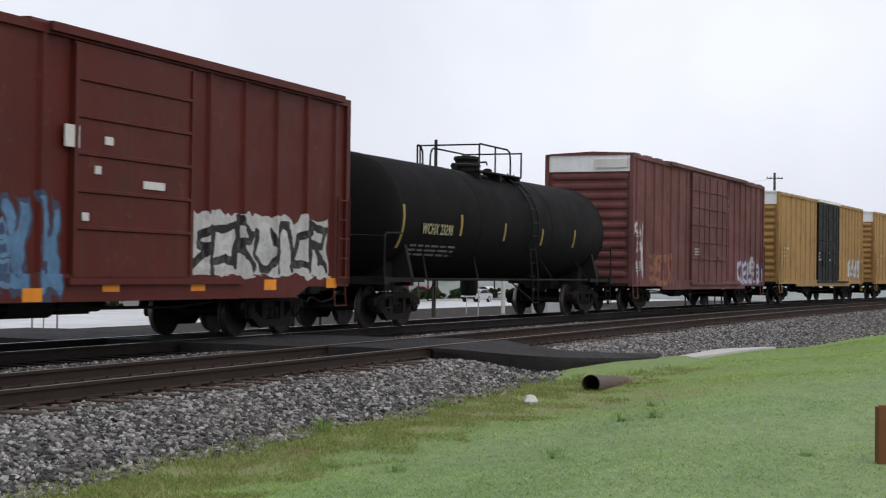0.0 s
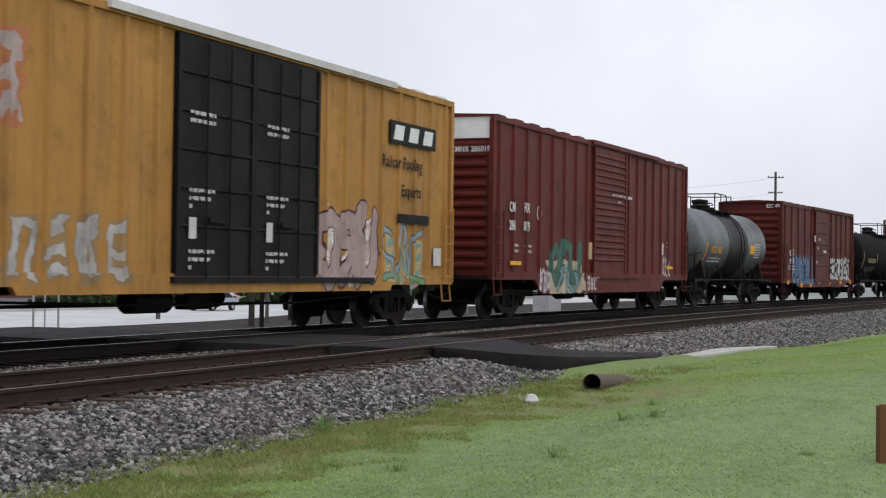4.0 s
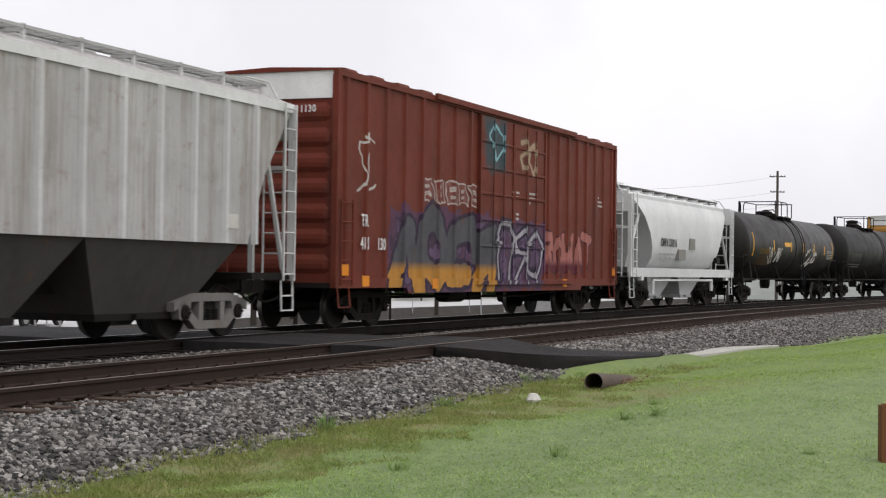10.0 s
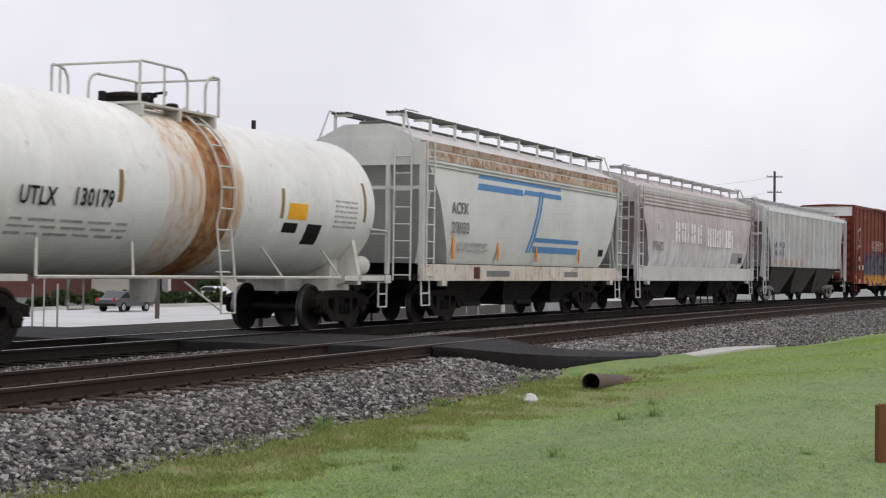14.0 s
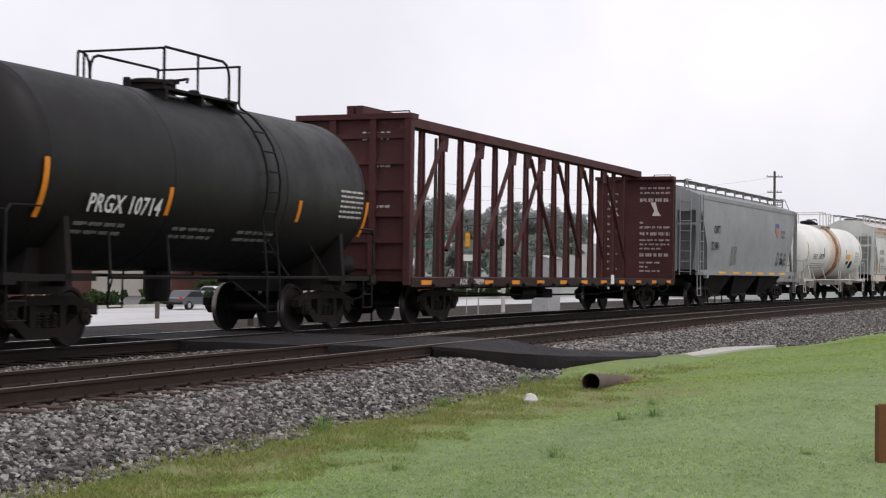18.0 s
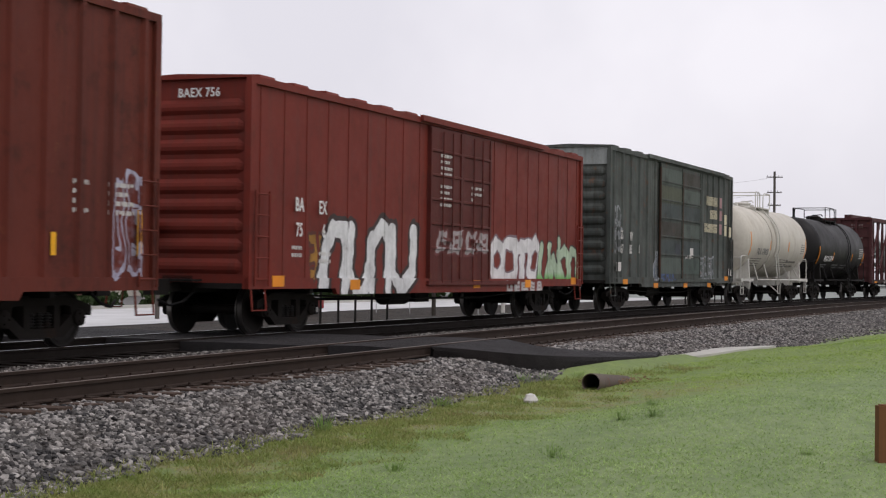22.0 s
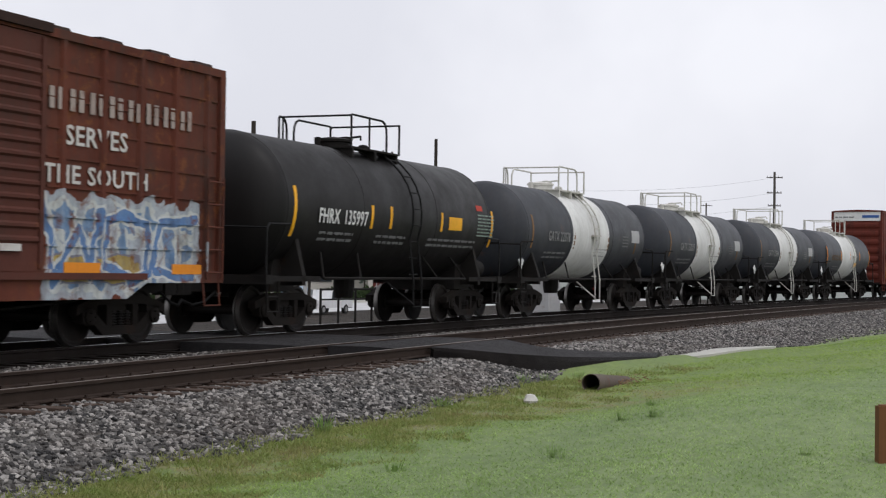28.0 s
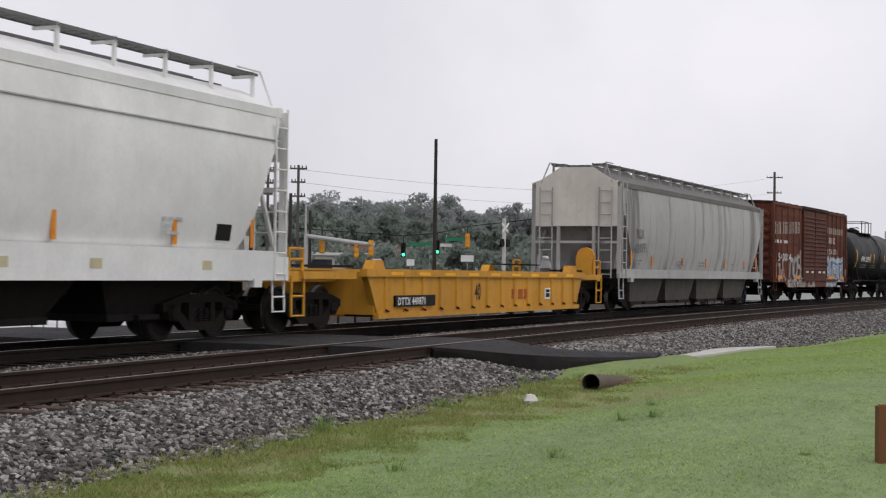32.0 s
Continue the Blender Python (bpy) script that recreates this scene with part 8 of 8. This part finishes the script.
part("mast", M().cyl((0, 0, -2.3), (0, 0, 5.3), .15, 10), DIRTY_WHITE, ob)
for s_ in (-1, 1):
    part("crossbuck", M().prism([(-.55, 4.5 - s_ * .32), (-.55, 4.7 - s_ * .32), (.55, 4.7 + s_ * .32), (.55, 4.5 + s_ * .32)], "y", -.12 - .02 * s_, -.1 - .02 * s_), WHITE, ob)
part("lamp_arm", M().box(-.6, .6, -.06, .06, 3.4, 3.5), GALV, ob)
for s_ in (-1, 1):
    part("flasher", M().cyl((s_ * .5, -.16, 3.45), (s_ * .5, .0, 3.45), .3, 14), BLACK, ob)
ob.matrix_world = pose(108.9, 37.0, 0, 0, 0, -6)
ob = thing("signal_cabinet", "silver signal equipment cabinet beside the crossing", "cabinet")
part("cabinet_body", M().box(-1.0, 1.0, -.7, .7, -2.3, 2.3), GALV, ob)
part("cabinet_roof", M().prism([(-.8, 2.3), (0, 2.55), (.8, 2.3)], "x", -1.05, 1.05), GALV, ob)
ob.matrix_world = pose(112, 34.6, 0, 0, 0, -10)
o = thing("street_lamp", "grey street lamp with a long arm", "street lamp")
part("lamp_post", M().cyl((0, 0, -2.3), (0, 0, 6.0), .08, 8), GALV, o)
part("lamp_arm", M().tube([(0, 0, 5.8), (.5, -.9, 6.25), (.8, -1.6, 6.35)], .045, 6), GALV, o)
part("lamp_head", M().box(.7, 1.0, -2.1, -1.55, 6.28, 6.4), GALV, o)
o.matrix_world = pose(99.5, 48.9, 0)

# ---- buildings ----
BRICK = paint("red_brick_wall", (.135, .062, .052), .85, .3, 0, .3, grime=(.10, .05, .04))
STUCCO = concrete_mat("cream_stucco", (.62, .59, .53), .2)
TRIM_W = concrete_mat("white_fascia", (.72, .72, .71), .15)
GLASS = Nodes("dark_window_glass").done((.03, .035, .04), .1)


def block(parent, name, x0, x1, y0, y1, z0, z1, material):
    return part(name, M().box(x0, x1, y0, y1, z0, z1), material, parent)


# local x runs along the street's front, y away from it; all of them stand far beyond the road
BEYOND = Matrix.Translation((0, 0, EYE_Z)) @ Matrix.Scale(1.7, 4) @ Matrix.Translation((0, 0, -EYE_Z))
b1 = thing("brick_shop", "low red brick building with a flat dark roof", "building", "shops behind the street")
block(b1, "wall", -16, 1.1, 0, 14, -.9, 3.5, BRICK)
block(b1, "roof", -16.2, 1.3, -.2, 14.2, 3.5, 3.75, paint("dark_roof_edge", (.08, .075, .07), .8))
block(b1, "roof_unit", -3, -.5, 5, 7, 3.75, 4.6, GALV)
for i in range(3):
    w = block(b1, "window", -14 + i * 4, -12 + i * 4, -.05, .05, .5, 2.2, GLASS)
    block(w, "window_frame", -14.1 + i * 4, -11.9 + i * 4, -.08, -.05, .35, .5, TRIM_W)
block(b1, "shop_sign", -1.6, .9, -.12, 0, 1.4, 2.2, TRIM_W)
b1.matrix_world = BEYOND @ pose(75.5, 54.0, 0, 0, 0, -66)
b2 = thing("stucco_shop", "cream stucco shop with a flat white parapet", "building", "shops behind the street")
block(b2, "wall", -9, 6.4, 0, 16, -.9, 4.1, STUCCO)
block(b2, "parapet", -9.2, 6.6, -.15, 16.2, 4.1, 4.45, TRIM_W)
block(b2, "shop_sign", .3, 4.6, -.1, 0, 3.35, 3.6, paint("red_brown_sign_letters", (.2, .05, .04), .6))
block(b2, "door", 2, 3.2, -.06, .05, -.35, 1.9, GLASS)
block(b2, "window", -6, -2, -.06, .05, .2, 2.2, GLASS)
b2.matrix_world = BEYOND @ pose(84.8, 55.5, 0, 0, 0, -66)
b3 = thing("corner_shop", "brick corner shop with a white sloping fascia and large windows", "building", "shops behind the street")
block(b3, "wall", -1.4, 3.5, 0, 12, -.9, 3.9, BRICK)
block(b3, "white_pier", -1.6, -1.3, -.1, 12, -.9, 4.2, TRIM_W)
part("fascia", M().prism([(-.9, 3.35), (-.9, 3.9), (0, 4.15), (.3, 4.15), (.3, 3.35)], "x", -.2, 3.7), TRIM_W, b3)
for i in range(3):
    w = block(b3, "window", .1 + i * .85, .8 + i * .85, -.06, .05, 1.7, 3.0, GLASS)
    block(w, "window_frame", .02 + i * .85, .1 + i * .85, -.09, .05, 1.6, 3.05, TRIM_W)
part("awning", M().prism([(-1.6, 1.2), (0, 2.0), (0, 1.2)], "x", -.2, 3.6), TRIM_W, b3)
block(b3, "annex", 3.5, 5.4, 1, 10, -.9, 3.4, STUCCO)
b3.matrix_world = BEYOND @ pose(83.0, 49.2, 0, 0, 0, -66) @ Matrix.Translation((.1, 0, 0)) @ Matrix.Diagonal((.62, 1, 1, 1))
b4 = thing("long_shop", "long pale low building behind the junction", "building", "shops behind the street")
block(b4, "wall", -3, 7, 0, 12, -.9, 2.3, STUCCO)
block(b4, "roof_edge", -3.2, 7.2, -.2, 12.2, 2.3, 2.5, TRIM_W)
for i in range(2):
    block(b4, "window", -2 + i * 4, .4 + i * 4, -.05, .05, .4, 2.0, GLASS)
b4.matrix_world = BEYOND @ pose(98.2, 51.0, 0, 0, 0, -68)
b5 = thing("red_shop", "small red-fronted shop at the junction", "building", "shops behind the street")
block(b5, "wall", -3.2, 3.2, 0, 8, -.9, 2.3, paint("dark_red_wall", (.20, .05, .045), .8, .3))
part("roof", M().prism([(-.4, 2.3), (4, 3.3), (8.4, 2.3)], "x", -3.5, 3.5), paint("brown_shop_roof", (.12, .07, .06), .8), b5)
block(b5, "window", -2.2, 2.2, -.05, .05, .3, 1.5, OFFWHITE)
b5.matrix_world = BEYOND @ pose(113.5, 50.0, 0, 0, 0, -66)

# ---- trees on the hill ----
def leaf_mat(name, a, b):
    k = Nodes(name)
    g = k.n.new("ShaderNodeNewGeometry")
    col = k.ramp(g.outputs["Random Per Island"], 0, 1, a, b)
    return k.thin(col, .8)


# haze over the far wood is put into the leaf colour: pale, bluish greens
LEAF_FAR = leaf_mat("far_haze_leaves", (.285, .31, .295), (.325, .35, .335))
LEAF_MID = leaf_mat("mid_haze_leaves", (.215, .255, .22), (.26, .30, .26))
LEAF_NEAR = leaf_mat("dull_leaves", (.03, .05, .02), (.08, .115, .05))
BARK = paint("grey_bark", (.09, .075, .06), .9, .3)


def crown(g, cx, cy, cz, rx, rz, clumps, leaves, size):
    """Leaves in clumps, as small four-cornered faces."""
    n = clumps * leaves
    v = g.normal(size=(clumps, 3))
    v /= np.linalg.norm(v, axis=1)[:, None]
    q = np.array([cx, cy, cz]) + v * np.array([rx, rx, rz]) * g.uniform(.35, 1.0, (clumps, 1))
    cr = rx * g.uniform(.2, .4, clumps)
    d = g.normal(size=(n, 3))
    d /= np.linalg.norm(d, axis=1)[:, None]
    p = np.repeat(q, leaves, 0) + d * (np.repeat(cr, leaves) * g.uniform(.5, 1.08, n))[:, None] * np.array([1, 1, .8])
    a, b = g.normal(size=(n, 3)) * size, g.normal(size=(n, 3)) * size
    V = np.stack([p - a, p + b, p + a, p - b], 1).reshape(-1, 3)
    F = np.arange(4 * n).reshape(-1, 4)
    return V.tolist(), F.tolist()


def tree(x, y, base, height, spread, g, material, name="tree", clumps=26, leaves=46, size=.3, label="broad green tree in leaf"):
    ob = thing(name, label, "tree", "trees on the hill")
    m = M().cyl((0, 0, base - 2.2), (.2, .1, base + height * .45), height * .028, 8, height * .016)
    for _ in range(5):
        a = g.uniform(0, 6.28)
        z0 = base + height * g.uniform(.25, .45)
        m.cyl((.1, .05, z0), (math.cos(a) * spread * .6, math.sin(a) * spread * .6, z0 + height * .3), height * .012, 6, height * .005)
    part("trunk", m, BARK, ob)
    V, F = crown(g, 0, 0, base + height * .62, spread, height * .38, clumps, leaves, size)
    me = bpy.data.meshes.new("crown")
    me.from_pydata(V, [], F)
    part("crown", me, material, ob)
    ob.matrix_world = pose(x, y, 0)
    return ob


gt = np.random.default_rng(9)
# the wood's skyline: bearing from the lens's axis in degrees, and the height of the tree tops at 300 m
SKYLINE_A = [-22, -16, -14.6, -12.2, -10.6, -9.6, -8.6, -7.2, -5.6, -4.2, -3.5, -1.8, -.8, .3, 1.0, 1.9, 3.4, 9, 13, 15, 17]
SKYLINE_Z = [10, 11.5, 11.5, 12.0, 15.5, 17.6, 16.2, 14.2, 14.8, 16.6, 15.0, 16.4, 15.8, 15.6, 12.8, 14.6, 14.2, 9, 9.5, 11, 9]
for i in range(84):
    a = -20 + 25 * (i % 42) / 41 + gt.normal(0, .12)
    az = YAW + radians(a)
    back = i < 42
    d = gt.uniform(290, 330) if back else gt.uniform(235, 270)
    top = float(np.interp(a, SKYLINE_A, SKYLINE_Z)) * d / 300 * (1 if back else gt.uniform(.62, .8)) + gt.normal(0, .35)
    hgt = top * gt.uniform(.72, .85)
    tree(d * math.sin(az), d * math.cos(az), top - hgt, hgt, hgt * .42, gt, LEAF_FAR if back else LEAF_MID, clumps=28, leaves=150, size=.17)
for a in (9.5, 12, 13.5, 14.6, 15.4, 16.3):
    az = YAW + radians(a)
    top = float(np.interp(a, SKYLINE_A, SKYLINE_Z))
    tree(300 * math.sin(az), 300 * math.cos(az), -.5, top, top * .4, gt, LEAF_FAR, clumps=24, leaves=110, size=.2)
# the hill itself, under the trees; haze is put into its pale green
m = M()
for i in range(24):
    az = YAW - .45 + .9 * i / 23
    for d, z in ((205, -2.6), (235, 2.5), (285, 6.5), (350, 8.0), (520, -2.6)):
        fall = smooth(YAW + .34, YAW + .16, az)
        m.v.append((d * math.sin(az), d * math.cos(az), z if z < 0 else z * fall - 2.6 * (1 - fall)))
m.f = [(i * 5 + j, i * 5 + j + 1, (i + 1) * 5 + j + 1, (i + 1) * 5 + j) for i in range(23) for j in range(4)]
thing("wooded_hill", "low green hill behind the town, paled in its colour for haze", "hill", "", "structure", m, concrete_mat("hazed_hill_green", (.23, .25, .23), .4), True)
# a low dark hedge along the far side of the road
hedge = M()
gh = np.random.default_rng(15)
hv, hf = [], []
for i in range(170):
    s = 36 + 54 * i / 169
    if math.sin(s * .9) > .8:
        continue
    x, y, _h = line(s, 34.3 + gh.normal(0, .12))
    V, F = crown(gh, x * AWAY, y * AWAY, ROAD_Z + gh.uniform(.5, .8), .9, .65, 4, 34, .11)
    hf += [tuple(j + len(hv) for j in f) for f in F]
    hv += V
hedge.v, hedge.f = hv, hf
thing("hedge", "low dark green hedge along the far side of the road", "hedge", "", "stuff", hedge, LEAF_NEAR)
# bushes low in front of the hill
for i in range(16):
    az = YAW - .20 + i * .018 + gt.normal(0, .004)
    d = gt.uniform(150, 200)
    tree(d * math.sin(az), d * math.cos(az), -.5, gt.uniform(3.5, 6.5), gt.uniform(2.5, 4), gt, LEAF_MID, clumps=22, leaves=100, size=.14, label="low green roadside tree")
for x, y, hgt in ((150.4, 79.0, 2.7), (134.3, 76.8, 2.6), (207, 79, 5.4)):
    tree(x, y, -1.9, hgt, hgt * .55, gt, LEAF_NEAR, "shrub", 18, 130, .05, "clipped dark green shrub")


# ---- vehicles on the road and in the car park ----
TYRE = Nodes("tyre_rubber").done((.015, .015, .015), .8)
CHROME = Nodes("silver_rim").done((.5, .5, .5), .3, .9)
TAIL = Nodes("tail_lamp_red").done((.5, .02, .02), .3)


def car(label, colour, length=4.5, kind="saloon", roof=1.45):
    name = {"saloon": "car", "pickup": "pickup_truck", "van": "van"}[kind]
    ob = thing(name, label, name.replace("_", " "), "road vehicles")
    bodym = Nodes(name + "_paint")
    bodym = bodym.done(bodym.mix(bodym.ramp(bodym.noise(3, 3), .3, .8), colour, mul(colour, .85)), .3)
    h, w = length / 2, .9
    if kind == "pickup":
        low = [(-h, .5), (-h, 1.05), (-h * .1, 1.05), (h * .35, 1.05), (h, .98), (h, .45), (-h, .45)]
        top = [(-h * .12, 1.04), (-h * .08, roof + .3), (h * .22, roof + .3), (h * .48, 1.04)]
    elif kind == "van":
        low = [(-h, .4), (-h, 1.1), (h * .6, 1.1), (h, .95), (h, .4)]
        top = [(-h + .02, 1.09), (-h + .1, roof + .35), (h * .25, roof + .35), (h * .62, 1.09)]
    else:
        low = [(-h, .4), (-h, .85), (-h * .85, .95), (h * .5, .92), (h * .95, .75), (h, .4)]
        top = [(-h * .78, .93), (-h * .45, roof), (h * .12, roof), (h * .48, .91)]
    part("body", M().prism(low, "y", -w, w), bodym, ob)
    part("cabin", M().prism(top, "y", -w + .1, w - .1), bodym, ob)
    gl = [(x * .93 + (.01 if x < 0 else -.0), z if z > 1.2 else z + .06) for x, z in top]
    gl = [(x, min(z, max(q for _, q in top) - .1)) for x, z in gl]
    part("side_glass", M().prism(gl, "y", -w + .085, w - .085), GLASS, ob)
    part("windscreen", M().prism([(top[-1][0] - .02, top[-1][1] + .08), (top[-1][0] + .03, top[-1][1] + .08), (top[-2][0] + .06, top[-2][1] - .08), (top[-2][0], top[-2][1] - .08)], "y", -w + .2, w - .2), GLASS, ob)
    for x in (-h * .62, h * .62):
        for sy in (-1, 1):
            t = part("tyre", M().cyl((x, sy * (w - .2), .34), (x, sy * (w + .02), .34), .34, 18), TYRE, ob)
            part("rim", M().cyl((x, sy * (w + .0), .34), (x, sy * (w + .03), .34), .2, 12), CHROME, t)
    for sy in (-1, 1):
        part("tail_light", M().box(-h - .01, -h + .05, sy * (w - .2) - .1, sy * (w - .2) + .1, .75, .98), TAIL, ob)
        part("headlight", M().box(h - .06, h + .01, sy * (w - .25) - .14, sy * (w - .25) + .14, .65, .8), WHITE, ob)
    part("bumper", M().box(-h - .06, -h + .1, -w + .05, w - .05, .42, .58), STEEL, ob)
    part("bumper", M().box(h - .1, h + .06, -w + .05, w - .05, .4, .55), STEEL, ob)
    return ob


parked = [("white", (.72, .72, .73), 62.0, 38.5), ("pale blue", (.25, .32, .42), 70.0, 39.0), ("silver", (.5, .5, .5), 78.0, 38.3), ("red", (.3, .03, .03), 84, 39), ("white", (.7, .7, .7), 91, 38.5)]
for nm, c_, s, o in parked:
    v = car("parked " + nm + " saloon car in the car park", c_)
    x, y, h = line(s, o)
    v.matrix_world = pose(x * AWAY, y * AWAY, ROAD_Z, 0, 0, math.degrees(h) + 78)
# vehicles that pass along the road: seconds at which they are opposite s = 45, half their speed, and lane
PASSING = [(car("white pickup truck driving along the road", (.75, .75, .76), 5.6, "pickup"), 27.1, 5.0, 25.2),
           (car("white van driving along the road", (.78, .78, .78), 4.9, "van"), 24.7, 5.0, 25.2),
           (car("red pickup truck driving along the road", (.32, .03, .03), 5.6, "pickup"), 21.5, 5.0, 25.3),
           (car("silver saloon car with its lights on, driving along the road", (.4, .42, .44), 4.5), 5.5, -3.0, 30.0),
           (car("dark grey saloon car driving along the road", (.10, .11, .12), 4.5), 7.3, -4.5, 25.0),
           (car("dark grey saloon car driving along the road", (.08, .085, .09), 4.5), 13.5, 1.0, 31.0),
           (car("silver saloon car with its lights on, driving along the road", (.4, .42, .44), 4.5), 10.5, -3.0, 31.5),
           (car("white pickup truck driving fast along the road", (.75, .75, .75), 5.4, "pickup"), 22.0, 10.0, 24.9),
           (car("dark red saloon car driving along the road", (.14, .025, .03), 4.5), 28.6, 3.0, 30.0)]

# posts and low rack beside the near kerb of the road
for s, o in ((32.2, 24.28), (33.2, 24.27), (66, 26.4)):
    x, y, h = line(s, o)
    q = thing("marker_post", "thin grey marker post beside the road", "post", "marker posts")
    part("post", M().cyl((0, 0, -1.5), (0, 0, .75), .03, 6), GALV, q)
    q.matrix_world = pose(x, y, 0)
for s0, o, n in ((53.5, 27.6, 4), (95, 26.0, 5)):
    x, y, h = line(s0, o)
    q = thing("pipe_rail", "dark low pipe fence beside the road", "fence", "pipe fences")
    part("rail", M().tube([(0, 0, .45), (n * 1.5, 0, .45)], .045, 6).tube([(0, 0, .05), (n * 1.5, 0, .05)], .035, 6), STEEL, q)
    for i in range(n + 1):
        part("fence_post", M().cyl((i * 1.5, 0, -1.6), (i * 1.5, 0, .5), .05, 6), STEEL, q)
    q.matrix_world = pose(x, y, 0, 0, 0, math.degrees(h))
for s0, o in ((47.6, 26.7), (51.0, 27.38)):
    x, y, h = line(s0, o)
    q = thing("bollard", "stout dark steel bollard beside the road", "bollard", "bollards")
    part("bollard_tube", M().cyl((0, 0, -1.6), (0, 0, .9), .085, 12), STEEL, q)
    part("bollard_cap", M().lathe([(.9, .09), (.95, .08), (.99, .03)], "z", 12), STEEL, q)
    q.matrix_world = pose(x, y, 0)


# ---- what moves: the train, its wheels and the traffic ----
def wagon_pose(c, truck, t):
    s = c + rolled(t)
    xa, ya, _ = line(s - truck, FAR)
    xb, yb, _ = line(s + truck, FAR)
    return Matrix.Translation(((xa + xb) / 2, (ya + yb) / 2, 0)) @ Matrix.Rotation(math.atan2(yb - ya, xb - xa), 4, "Z")


def motions():
    times = [i * 1.0 for i in range(33)]
    place = {}
    for ob, c, truck in WAGONS:
        walk(ob, [(t, wagon_pose(c, truck, t)) for t in times])
        place[ob] = c
    # wheels turn frame by frame while their wagon passes the eye
    for ob, w, dx in SPIN:
        c = place[ob]
        near = [i / FPS for i in range(32 * FPS + 1) if 8 < c + rolled(i / FPS) < 70]
        rows = [(0, pose(dx, 0, .457))]
        a = 0.0
        last = None
        for t in near:
            if last is not None:
                a += math.degrees((rolled(t) - rolled(last)) / .457)
            last = t
            if t > 0:
                rows.append((t, pose(dx, 0, .457, 0, a % 360, 0)))
        if rows[-1][0] < 32:
            rows.append((32.0, pose(dx, 0, .457, 0, a % 360, 0)))
        walk(w, rows)
    for v, t0, speed, o in PASSING:
        rows = []
        for i in range(0, 33, 2):
            s = 45 + speed * (i - t0)
            x, y, h = line(s, o)
            rows.append((i, pose(x * AWAY, y * AWAY, ROAD_Z, 0, 0, math.degrees(h) + (0 if speed > 0 else 180))))
        walk(v, rows)


motions()
